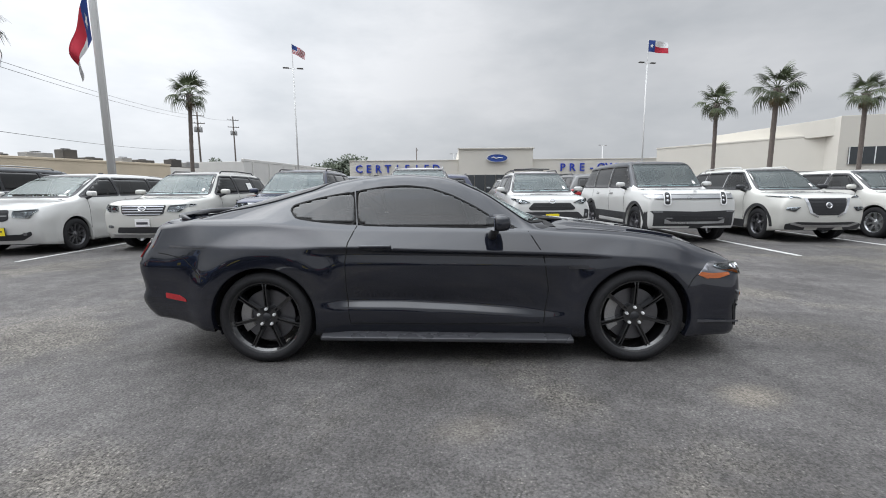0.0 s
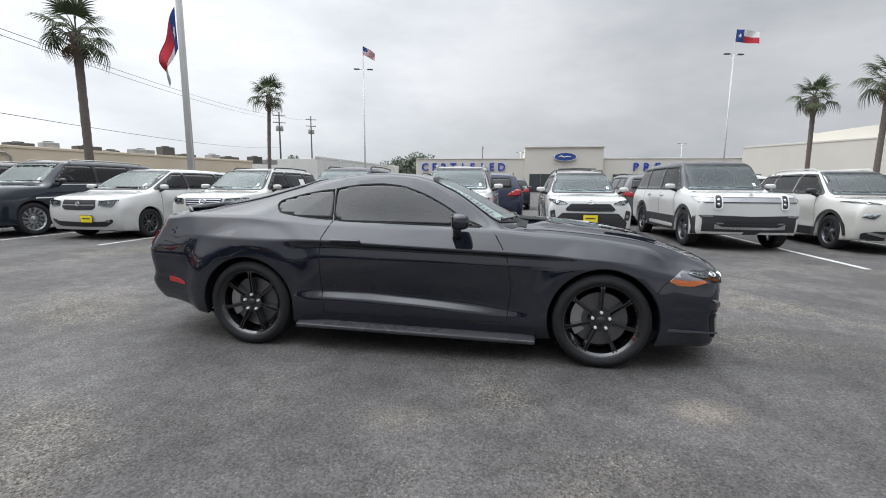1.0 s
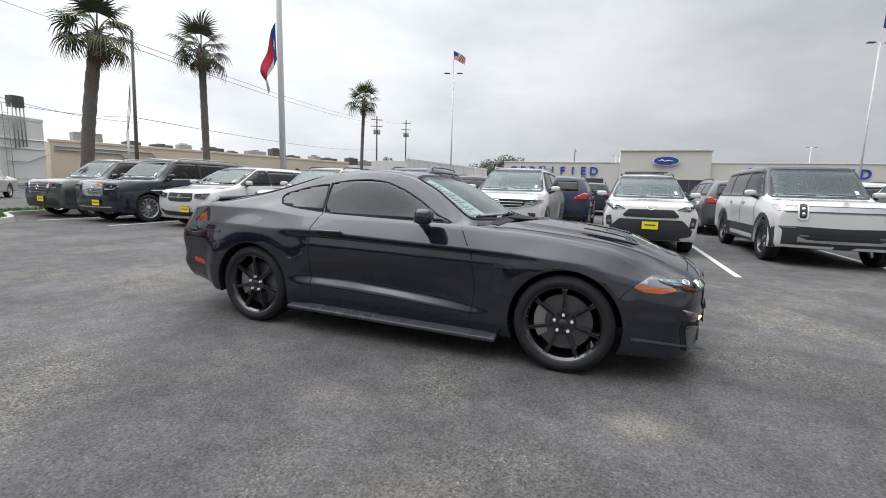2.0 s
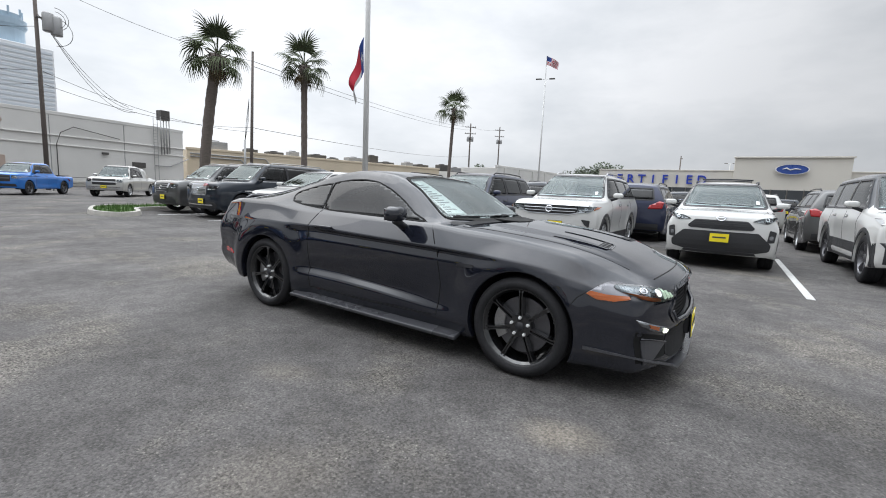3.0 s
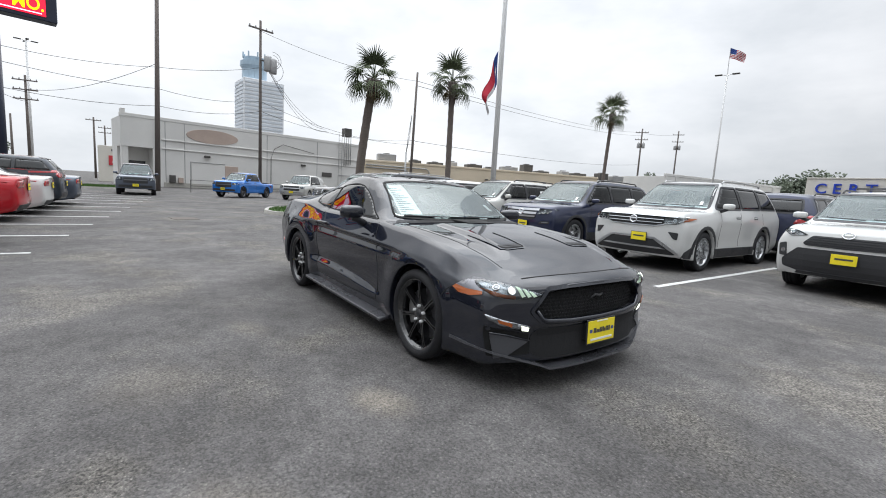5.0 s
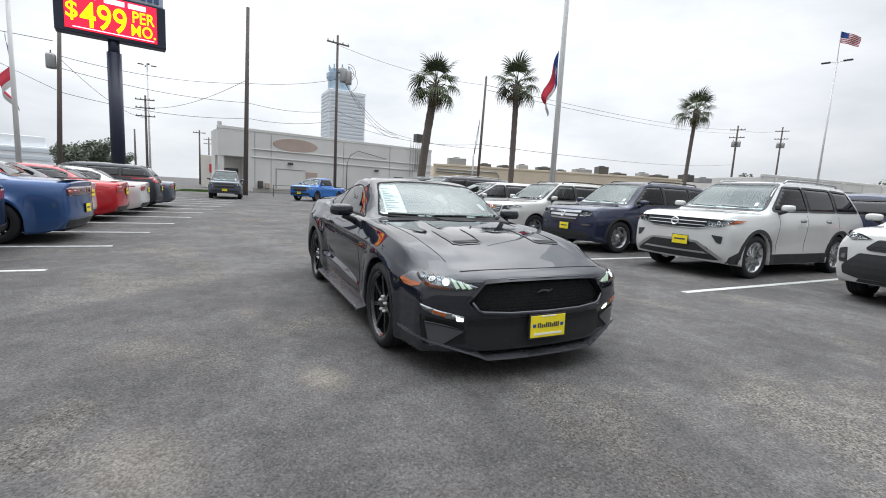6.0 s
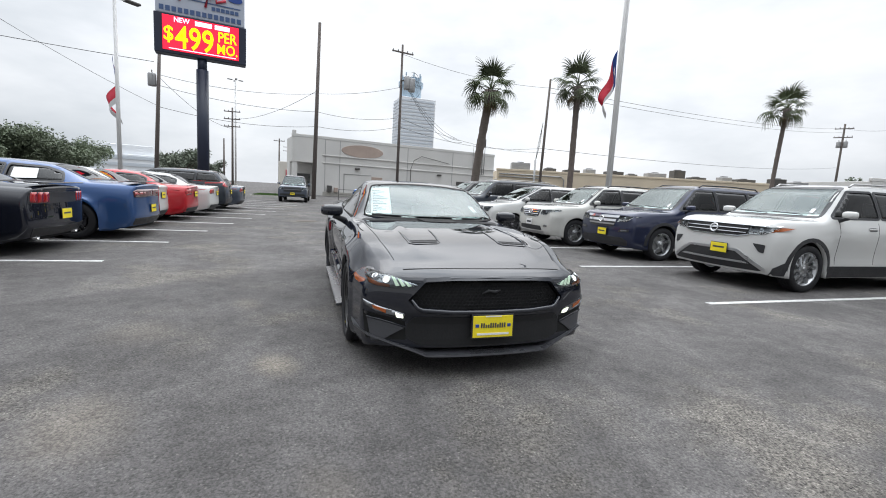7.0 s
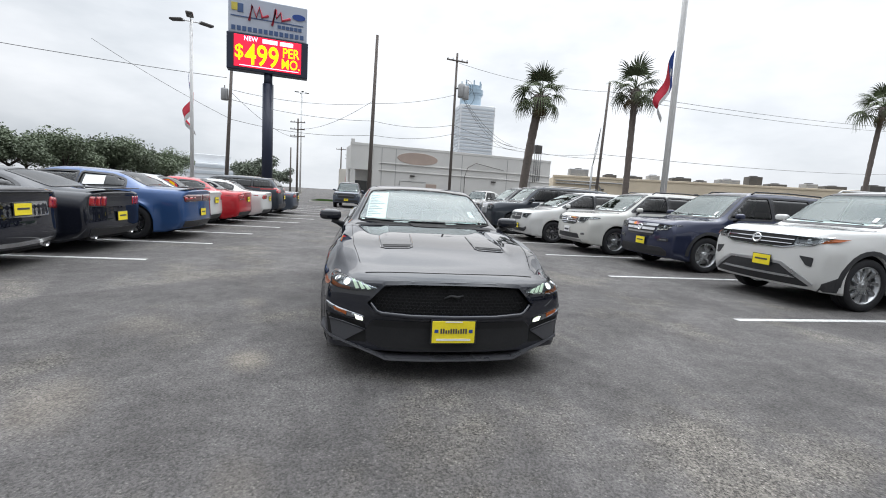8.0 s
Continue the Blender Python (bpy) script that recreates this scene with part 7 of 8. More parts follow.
KERB = surface("concrete_kerb", (0.40, 0.385, 0.35), 0.9, vary=0.2, scale=4, bump=0.3)
WHITE_POLE = surface("white_painted_steel", (0.68, 0.68, 0.67), 0.45, vary=0.1, scale=1, bump=0.05)
WOOD_POLE = surface("weathered_pole_wood", (0.135, 0.115, 0.104), 0.9, vary=0.35, scale=6, fine=40, bump=0.5, stretch=(4, 4, 0.4))
LETTER_BLUE = surface("blue_sign_letters", (0.015, 0.05, 0.42), 0.4, vary=0.05, bump=0)


def wall_box(bld, name, a, b, z0, z1, depth, mat, label=""):
    """A thick wall from a to b on the ground, its depth to the far side."""
    a, b = Vector((*a, 0)), Vector((*b, 0))
    d = b - a
    ob = part(name, box(d.length, depth, z1 - z0, (d.length / 2, depth / 2, (z0 + z1) / 2), 0.02, 1), mat, bld, label)
    ob.matrix_local = Matrix.Translation(a) @ pose(0, 0, 0, 0, 0, math.degrees(math.atan2(d.y, d.x)))
    return ob


# grey shop with the ghost of an oval sign: its front faces the car park
def along(a, b):
    a, b = Vector((*a, 0)), Vector((*b, 0))
    d = b - a
    return Matrix.Translation(a) @ pose(0, 0, 0, 0, 0, math.degrees(math.atan2(d.y, d.x))), d.length


SHOP, SHOP_LEN = along((-52.2, -6.0), (-61.0, 21.9))
SHOP = SHOP @ Matrix.Scale(1.165, 4)
SHOP_LEN /= 1.165
shop = thing("shop_building", "pale grey single-storey shop with faded oval sign mark", "building", SHOP)


def sb(name, sx, sy, sz, x, y, z, mat, label="", bevel=0.02, parent=None):
    return part(name, box(sx, sy, sz, (x, y, z), bevel, 1), mat, parent or shop, label)


sb("wall", SHOP_LEN - 2.4, 5, 6.05, 2.4 + (SHOP_LEN - 2.4) / 2, 2.5, 3.025, STUCCO)
sb("wall", 2.4, 2.2, 6.05, 1.2, 2.9, 3.025, STUCCO)
sb("porch_wall", 2.5, 1.8, 2.6, 1.25, 0.9, 4.76, STUCCO)
sb("porch_column", 0.5, 0.5, 3.46, 0.28, 0.3, 1.73, STUCCO)
sb("shop_door", 1.5, 0.06, 2.3, 1.4, 1.78, 1.15, SHOP_GLASS)
sb("parapet", SHOP_LEN + 0.1, 0.35, 0.30, SHOP_LEN / 2, 0.14, 6.20, STUCCO)
sb("parapet_post", 0.35, 0.5, 0.7, 0.2, 0.22, 6.35, STUCCO)
sb("band", SHOP_LEN - 3.0, 0.12, 0.10, 3.1 + (SHOP_LEN - 3) / 2, -0.05, 4.35, STUCCO)
sb("band", SHOP_LEN - 3.0, 0.10, 0.12, 3.1 + (SHOP_LEN - 3) / 2, -0.04, 3.55, STUCCO)
own = lathe([(0.001, -0.03), (1.0, -0.03), (1.02, 0.02), (1.02, 0.1)], 40)
bmesh.ops.scale(own, vec=(2.35, 1, 0.66), verts=own.verts)
part("oval_mark", own, RUST, shop, "faded brown oval where a sign hung", m=pose(7.55, -0.02, 5.10))
for x in (6.96, 17.2):
    sb("wall_lamp", 0.55, 0.22, 0.20, x, -0.12, 3.15, DARK_METAL, bevel=0.04)
sb("shop_door", 1.3, 0.05, 2.35, 9.3, -0.02, 1.2, RUST)
sb("panel", 3.0, 0.03, 2.2, 7.05, -0.015, 1.3, STUCCO)
sb("frame_trim", 3.2, 0.06, 0.06, 7.05, -0.03, 2.52, GALV)
sb("frame_trim", 0.06, 0.06, 2.5, 5.5, -0.03, 1.27, GALV)
sb("wall_vent", 1.3, 0.10, 0.5, 20.3, -0.05, 2.3, DARK_METAL)
for x in (22.6, 22.9, 23.2, 23.5):
    part("pipe", tube([(x, -0.15, 3.4 + 0.2 * (x - 22)), (x, -0.15, 7.4)], 0.05, 8), GALV, shop, smooth=True)
for k in range(12):
    sb("ladder_rung", 0.42, 0.03, 0.03, 22.0, -0.2, 3.2 + 0.3 * k, GALV, bevel=0)
for x in (21.79, 22.21):
    part("ladder_rail", tube([(x, -0.2, 0.4), (x, -0.2, 7.3)], 0.025, 6), GALV, shop)
sb("vent_box", 0.95, 0.8, 1.0, 23.05, 0.1, 7.6, DARK_METAL)

for x in (3.4, 5.0, 13.0, 19.0):
    sb("wall_joint", 0.05, 0.03, 6.0, x, -0.012, 3.0, GALV, bevel=0)
part("conduit", tube([(13.4, -0.12, 0.2), (13.4, -0.12, 3.6), (13.7, -0.2, 4.6), (14.7, -0.2, 5.2), (18.5, -0.15, 4.6)], 0.035, 6), DARK_METAL, shop, smooth=True)
part("conduit", tube([(21.9, -0.14, 2.35), (23.5, -0.14, 2.35), (25.6, -0.14, 3.3)], 0.05, 6), GALV, shop, smooth=True)
sb("meter_box", 0.5, 0.25, 0.7, 3.9, -0.14, 0.8, DARK_METAL)
sb("meter_box", 0.4, 0.25, 0.5, 4.6, -0.14, 0.7, RUST)
sb("skirting", SHOP_LEN - 3.2, 0.06, 0.45, 3.2 + (SHOP_LEN - 3.2) / 2, -0.03, 0.225, KERB)

TAN, TAN_LEN = along((-63.5, 23.2), (-56.2, 66.0))
TAN = TAN @ Matrix.Scale(1.13, 4)
TAN_LEN /= 1.13
tan = thing("warehouse_building", "long tan stucco warehouse with rooftop air units", "building", TAN)
part("wall", box(TAN_LEN, 20, 4.7, (TAN_LEN / 2, 10, 2.35), 0.03, 1), TAN_STUCCO, tan)
part("parapet", box(TAN_LEN + 0.2, 0.4, 0.28, (TAN_LEN / 2, 0.12, 4.82), 0.03, 1), TAN_STUCCO, tan)
part("gutter_pipe", tube([(0.3, -0.15, 3.9), (6.0, -0.15, 3.85), (6.3, -0.15, 3.5), (6.3, -0.15, 0.3)], 0.09, 8), GALV, tan, smooth=True)
part("gutter_pipe", tube([(0.3, -0.15, 4.25), (9.0, -0.15, 4.2), (9.4, -0.15, 3.8), (9.4, -0.15, 0.3)], 0.09, 8), GALV, tan, smooth=True)
for x in (4.0, 16.0, 26.0, 38.0):
    part("roller_door", box(2.6, 0.08, 2.5, (x, -0.03, 1.25), 0.01, 1), GALV, tan)
    part("wall_lamp", box(0.5, 0.2, 0.2, (x + 2.5, -0.1, 3.3), 0.03, 1), DARK_METAL, tan)
for i, (x, y, sx, sz) in enumerate(((3.5, 2, 2.6, 1.3), (8, 3, 1.6, 0.8), (11, 2.5, 2.2, 0.7), (13.8, 3, 1.4, 1.0), (17, 2, 2.4, 0.8), (20, 3, 1.2, 0.6), (23, 2, 2.6, 0.9), (26.5, 2.6, 1.6, 1.5), (29.5, 3, 2.2, 0.7), (33, 2, 1.4, 0.9), (36.5, 3, 2.6, 0.8), (41, 2.5, 1.8, 1.1), (44, 2.5, 2.2, 0.8))):
    unit = part("air_unit", box(sx, 1.6, sz, (x, y, 4.7 + sz / 2), 0.05, 1), DARK_METAL if i % 3 else GALV, tan)
    part("unit_fan", lathe([(0.0, 0.0), (0.45, 0.0), (0.5, 0.12), (0.4, 0.12), (0.38, 0.02)], 16, "z"), DARK_METAL, unit, m=pose(x, y, 4.7 + sz))

FARW, FAR_LEN = along((-50.0, 77.0), (-51.5, 121.0))
far = thing("far_warehouse", "pale grey warehouse beyond the car park", "building", FARW)
part("wall", box(FAR_LEN, 24, 6.6, (FAR_LEN / 2, 12, 3.3), 0.05, 1), STUCCO, far)
part("parapet", box(FAR_LEN + 0.4, 0.5, 0.5, (FAR_LEN / 2, 0.2, 6.85), 0.05, 1), STUCCO, far)
for k in range(7):
    part("pilaster", box(0.5, 0.25, 6.6, (3 + 6.2 * k, -0.1, 3.3), 0.02, 1), STUCCO, far)


# showroom with blue letters
def text_mesh(body, size, depth):
    cu = bpy.data.curves.new("letters", "FONT")
    cu.body, cu.size, cu.extrude, cu.align_x, cu.resolution_u, cu.offset = body, size, depth, "CENTER", 3, 0.012 * size
    tmp = bpy.data.objects.new("letters", cu)
    scene.collection.objects.link(tmp)
    me = bpy.data.meshes.new_from_object(tmp.evaluated_get(bpy.context.evaluated_depsgraph_get()))
    bpy.data.objects.remove(tmp)
    bpy.data.curves.remove(cu)
    return me


def letters(parent, word, x0, x1, y, z, size, mat, turn=0):
    for i, ch in enumerate(word):
        me = text_mesh(ch, size, 0.06 * size)
        me.materials.append(mat)
        share("letter", me, parent, pose(x0 + (x1 - x0) * i / max(1, len(word) - 1), y, z, 90, 0, turn))


FORDM = lot(-24.6, 111.0) @ Matrix.Scale(1.5, 4)
show = thing("showroom_building", "beige dealership showroom with blue raised letters", "building", FORDM)
part("wall", box(18.1, 26, 5.35, (9.05, 13, 2.675), 0.04, 1), BEIGE_STUCCO, show)
part("wall", box(12.2, 27, 7.15, (24.2, 12.9, 3.575), 0.04, 1), BEIGE_STUCCO, show)
part("wall", box(21.5, 26, 5.35, (41.05, 13, 2.675), 0.04, 1), BEIGE_STUCCO, show)
for x0, x1, z in ((0, 18.1, 5.42), (30.3, 51.8, 5.42)):
    part("parapet", box(x1 - x0, 0.4, 0.16, ((x0 + x1) / 2, 0.1, z), 0.02, 1), BEIGE_STUCCO, show)
part("parapet", box(12.5, 0.5, 0.2, (24.2, -0.6, 7.2), 0.02, 1), BEIGE_STUCCO, show)
for x0, n in ((19.0, 6), (2.0, 8), (32.0, 9)):
    for k in range(n):
        wdw = part("window", box(1.62, 0.06, 2.9, (x0 + 0.85 + 1.75 * k, -0.63 if x0 == 19.0 else -0.04, 1.5), 0.01, 1), SHOP_GLASS, show)
        part("window_frame", box(0.10, 0.10, 3.0, (x0 + 1.75 * k, -0.64 if x0 == 19.0 else -0.05, 1.5)), DARK_METAL, wdw)
letters(show, "CERTIFIED", 1.6, 14.4, -0.10, 3.50, 1.75, LETTER_BLUE)
letters(show, "PRE-OWNED", 35.3, 48.0, -0.10, 3.50, 1.75, LETTER_BLUE)
own = lathe([(0.001, -0.12), (1.0, -0.12), (1.0, 0.12)], 40)
bmesh.ops.scale(own, vec=(1.78, 1, 0.66), verts=own.verts)
oval = part("oval_sign", own, BADGE_BLUE, show, "blue oval sign with white rim", m=pose(24.4, -0.95, 5.62))
own = lathe([(0.93, -0.16), (0.99, -0.16), (1.0, -0.1), (0.93, -0.1)], 40)
bmesh.ops.scale(own, vec=(1.78, 1, 0.66), verts=own.verts)
part("rim", own, BADGE_WHITE, oval)
part("script_bar", tube([(-1.0, -0.16, 0.02), (-0.6, -0.16, 0.16), (-0.2, -0.16, -0.06), (0.3, -0.16, 0.08), (0.9, -0.16, 0.0)], [0.04, 0.09, 0.08, 0.08, 0.05], 6), BADGE_WHITE, oval, smooth=True)

big = thing("service_building", "tall beige service hall with stepped roofline", "building")
wall_box(big, "wall", (24.9, 83.8), (43.0, 64.0), 0, 7.7, 12, BEIGE_STUCCO)
wall_box(big, "wall", (33.7, 83.4), (40.6, 64.0), 7.5, 9.7, 10, BEIGE_STUCCO)
wall_box(big, "wall", (40.2, 63.3), (76.0, 58.0), 0, 9.75, 10, BEIGE_STUCCO)
fr = wall_box(big, "window", (41.2, 62.95), (45.2, 62.36), 3.8, 5.9, 0.2, SHOP_GLASS)
for k in range(4):
    part("window_frame", box(0.08, 0.1, 2.15, (0.05 + 1.31 * k, -0.02, 4.85)), BADGE_WHITE, fr)
wall_box(big, "parapet", (24.8, 83.8), (43.0, 63.9), 7.7, 7.95, 0.5, BEIGE_STUCCO)

# office tower far off
# wall colour is lightened to carry the haze of distance
TOWER_WALL = surface("hazed_tower_concrete", (0.80, 0.82, 0.84), 0.8, vary=0.06, scale=0.05, bump=0)
TOWER_GLASS = surface("blue_tower_glass", (0.40, 0.52, 0.62), 0.3, vary=0.1, scale=0.05, bump=0)
tower = thing("office_tower", "pale office tower with blue glass crown far away", "building", pose(-695, 67, -1.4, 0, 0, 10) @ Matrix.Scale(2.0, 4))
part("shaft", box(24, 27, 70, (0, 0, 35), 0.3, 1), TOWER_WALL, tower)
# window bands lifted to pale blue-grey, haze put into their colour
TOWER_BAND = surface("hazed_tower_windows", (0.64, 0.69, 0.74), 0.4, vary=0.1, scale=0.05, bump=0)
own = bmesh.new()
for k in range(16):
    box(0.5, 25, 1.2, (12.1, 0, 30 + 2.5 * k), bm=own)
    box(22, 0.5, 1.2, (0, -13.6, 30 + 2.5 * k), bm=own)
tagged(part("window_band", own, TOWER_BAND, tower), kind="stuff")
own = lathe([(8.2, 70), (8.2, 78), (9.4, 80), (9.4, 83), (7.4, 83.5), (7.4, 86), (0.01, 86)], 28, "z")
part("crown", own, TOWER_GLASS, tower, "blue glass drum on top", smooth=False, m=pose(-1, -3, 0))
for a in range(8):
    part("crown_post", box(0.8, 0.8, 4, (-1 + 7.6 * math.cos(a * math.pi / 4), -3 + 7.6 * math.sin(a * math.pi / 4), 87)), TOWER_GLASS, tower)
hosp = thing("white_building", "white low-rise office block beyond the trees", "building", pose(-217, -110, 0, 0, 0, 27))
part("wall", box(20, 34, 10, (0, 0, 5), 0.2, 1), TOWER_WALL, hosp)
part("upper_wall", box(14, 18, 4.5, (0, 6, 12), 0.2, 1), TOWER_WALL, hosp)
for k in range(3):
    part("window_band", box(0.4, 32, 1.3, (10.1, 0, 2.6 + 3 * k)), TOWER_BAND, hosp)
bird = thing("roadside_shop", "white roadside shop with red sign panel", "building", pose(-72, -8.6, 0, 0, 0, 10) @ Matrix.Scale(0.78, 4))
part("wall", box(8, 7, 6, (0, 0, 3), 0.05, 1), BEIGE_STUCCO, bird)
part("sign_panel", box(0.15, 4.6, 1.6, (4.1, 0.2, 3.6), 0.03, 1), surface("red_sign_panel", (0.50, 0.04, 0.05), 0.5, vary=0.1), bird, "red sign panel")
for z, w in ((5.3, 3.8), (3.9, 3.4), (3.3, 3.6)):
    part("lettering_bar", box(0.12, w, 0.34, (4.15, 0.2, z)), INK if z > 5 else BADGE_WHITE, bird)

# fence along the far edge
fence = thing("fence", "low dark metal rail fence along the far kerb", "fence")
FA, FB = Vector((-37.5, 0.6, 0)), Vector((-45.0, 23.0, 0))
for k in range(9):
    p = FA.lerp(FB, k / 8)
    part("post", tube([p, p + Vector((0, 0, 1.05))], 0.03, 6), DARK_METAL, fence)
for z in (0.55, 1.02):
    part("rail", tube([FA + Vector((0, 0, z)), FB + Vector((0, 0, z))], 0.022, 6), DARK_METAL, fence)

# planted island with kerb
GRASS_SOIL = surface("green_turf", (0.055, 0.115, 0.022), 0.95, vary=0.4, scale=3, fine=60, bump=0.6)


def island(poly, label):
    isl = thing("planting_island", label, "island", kind="structure")
    own = bmesh.new()
    poly = rounded(poly, 0.9, 6)
    outer = grown(poly, 0.16)
    a = [own.verts.new((x, y, 0)) for x, y in outer]
    b = [own.verts.new((x, y, 0.14)) for x, y in grown(poly, 0.13)]
    c = [own.verts.new((x, y, 0.14)) for x, y in poly]
    d = [own.verts.new((x, y, 0.05)) for x, y in poly]
    n = len(poly)
    for r, s in ((a, b), (b, c), (c, d)):
        for i in range(n):
            own.faces.new((r[i], r[(i + 1) % n], s[(i + 1) % n], s[i]))
    bmesh.ops.recalc_face_normals(own, faces=own.faces)
    part("kerb", own, KERB, isl)
    own = bmesh.new()
    own.faces.new([own.verts.new((x, y, 0.10)) for x, y in poly])
    part("soil", own, GRASS_SOIL, isl)
    rng = random.Random(4)
    own = bmesh.new()
    xs, ys = [p[0] for p in poly], [p[1] for p in poly]
    for _ in range(9000):
        x, y = rng.uniform(min(xs), max(xs)), rng.uniform(min(ys), max(ys))
        if not inside(poly, x, y):
            continue
        a, hgt = rng.uniform(0, 6.28), rng.uniform(0.06, 0.14)
        dx, dy = math.cos(a) * 0.012, math.sin(a) * 0.012
        lx, ly = rng.uniform(-0.04, 0.04), rng.uniform(-0.04, 0.04)
        own.faces.new([own.verts.new((x - dx, y - dy, 0.10)), own.verts.new((x + dx, y + dy, 0.10)), own.verts.new((x + lx, y + ly, 0.10 + hgt))])
    grass = part("grass", own, GRASS_SOIL, isl)
    tagged(grass, "short green grass", kind="stuff")
    return isl


island([(-13.9, 4.3), (-15.2, 3.9), (-18.3, 4.6), (-19.8, 8.5), (-20.9, 12.6), (-18.5, 13.0), (-17.9, 8.0), (-17.0, 5.4), (-14.6, 5.0)], "grassy island edged by a concrete kerb")
island([(-37.0, -7.0), (-44.0, -7.8), (-44.5, -4.6), (-37.5, -4.2)], "grass verge edged by a concrete kerb")

drain = thing("drain_cover", "flat rusty drain cover set in the asphalt", "drain cover", pose(-11.7, 1.2, 0.004, 0, 0, 15))
part("plate", box(0.7, 0.7, 0.012, (0, 0, 0), 0.004, 1), surface("rusty_iron", (0.10, 0.085, 0.072), 0.85, vary=0.3, scale=9, bump=0.3), drain)

# ---------------------------------------------------------------- palms
BARK = surface("palm_bark", (0.150, 0.125, 0.112), 0.95, vary=0.4, scale=5, fine=24, bump=0.8, stretch=(1, 1, 3))
FROND = surface("palm_frond", (0.085, 0.105, 0.055), 0.85, vary=0.35, scale=2, fine=20, bump=0.1, rand=0.35)
DRY = surface("dry_frond", (0.13, 0.095, 0.05), 0.8, vary=0.3, scale=2, fine=20, bump=0.1, rand=0.3)


def frond_mesh(droop, name, mat, seed):
    """A fan leaf on its stalk: narrow blades that split and hang at their tips."""
    rng = random.Random(seed)
    own = bmesh.new()
    tube([(0, 0, 0), (0.40, 0, 0.05), (0.80, 0, 0.02 - droop * 0.11)], [0.028, 0.02, 0.012], 5, own)
    base = Vector((0.80, 0, 0.02 - droop * 0.11))
    for i in range(23):
        a = radians(-105 + 210 * i / 22) + rng.uniform(-0.03, 0.03)
        ln = (0.86 - 0.20 * abs(a) / 2.0) * rng.uniform(0.9, 1.08)
        d = Vector((math.cos(a), math.sin(a), 0))
        side = Vector((-d.y, d.x, 0))
        prev = None
        for t, w, z in ((0.0, 0.008, 0), (0.45, 0.032, 0.02), (0.75, 0.022, -0.05 - 0.16 * droop), (1.0, 0.004, -0.20 - 0.50 * droop)):
            c = base + d * ln * t * (1 - 0.10 * t) + Vector((0, 0, z * ln + (0.05 if i % 2 else 0) * t))
            row = (own.verts.new(c - side * w), own.verts.new(c + side * w))
            if prev:
                own.faces.new((prev[0], prev[1], row[1], row[0]))
            prev = row
    return mesh_of(own, name, mat, False)


FRONDS = [frond_mesh(d, "frond", FROND, 10 + i) for i, d in enumerate((0.1, 0.35, 0.7, 1.0))]
DRY_FROND = frond_mesh(1.2, "dry_frond", DRY, 30)


def palm(x, y, height, lean=(0, 0), r=0.19, size=1.0, seed=0, label="tall palm with a ragged fan crown"):
    rng = random.Random(seed)
    tree = thing("palm_tree", label, "palm tree", pose(x, y, 0), "palm trees round the car park")
    n = 30
    pts, rad = [], []
    for i in range(n + 1):
        t = i / n
        pts.append((lean[0] * t ** 1.6, lean[1] * t ** 1.6, height * t))
        rad.append(r * (1.25 - 0.45 * smoothstep(0, 0.25, t) + (0.35 * smoothstep(0.88, 0.97, t))) * (1 + (0.05 if i % 2 else -0.03)) * rng.uniform(0.97, 1.03))
    part("trunk", tube(pts, rad, 12), BARK, tree, smooth=True)
    top = Vector(pts[-1])
    boots = bmesh.new()
    for k in range(26):
        a = k * 2.4
        z = -0.05 - 0.035 * k
        tube([top + Vector((math.cos(a) * r * 0.7, math.sin(a) * r * 0.7, z)), top + Vector((math.cos(a) * r * 1.9, math.sin(a) * r * 1.9, z + 0.22))], [0.05, 0.025], 5, boots)
    tagged(part("leaf_sheath", boots, BARK, tree), kind="stuff")
    k = 17
    for i in range(k):
        el = 78 - 118 * ((i + rng.uniform(0, 0.6)) / k) ** 0.9
        az = i * 137.5 + rng.uniform(-14, 14)
        me = FRONDS[0 if el > 50 else 1 if el > 20 else 2 if el > -10 else 3]
        s = size * rng.uniform(0.88, 1.18)
        m = Matrix.Translation(top + Vector((0, 0, 0.05))) @ pose(0, 0, 0, 0, 0, az) @ pose(0, 0, 0, rng.uniform(-25, 25), -el, 0) @ Matrix.Scale(s, 4)
        share("frond", me, tree, m)
    for i in range(3):
        m = Matrix.Translation(top + Vector((0, 0, -0.15))) @ pose(0, 0, 0, 0, 0, rng.uniform(0, 360)) @ pose(0, 0, 0, 0, rng.uniform(48, 75), 0) @ Matrix.Scale(size * 0.75, 4)
        share("dry_frond", DRY_FROND, tree, m)
    return tree


palm(-21.3, 9.5, 7.25, (0.65, 0.55), 0.30, 1.08, 1)
palm(-25.0, 17.4, 9.05, (0.1, -0.1), 0.25, 1.22, 2)
palm(-35.0, 44.2, 11.6, (0.25, 0.3), 0.25, 1.5, 3)
palm(22.0, 53.9, 10.2, (-0.1, 0), 0.25, 1.4, 4)
palm(23.5, 45.7, 10.0, (0.1, 0), 0.26, 1.42, 5)
palm(34.9, 51.7, 10.3, (-0.1, 0), 0.25, 1.35, 6)

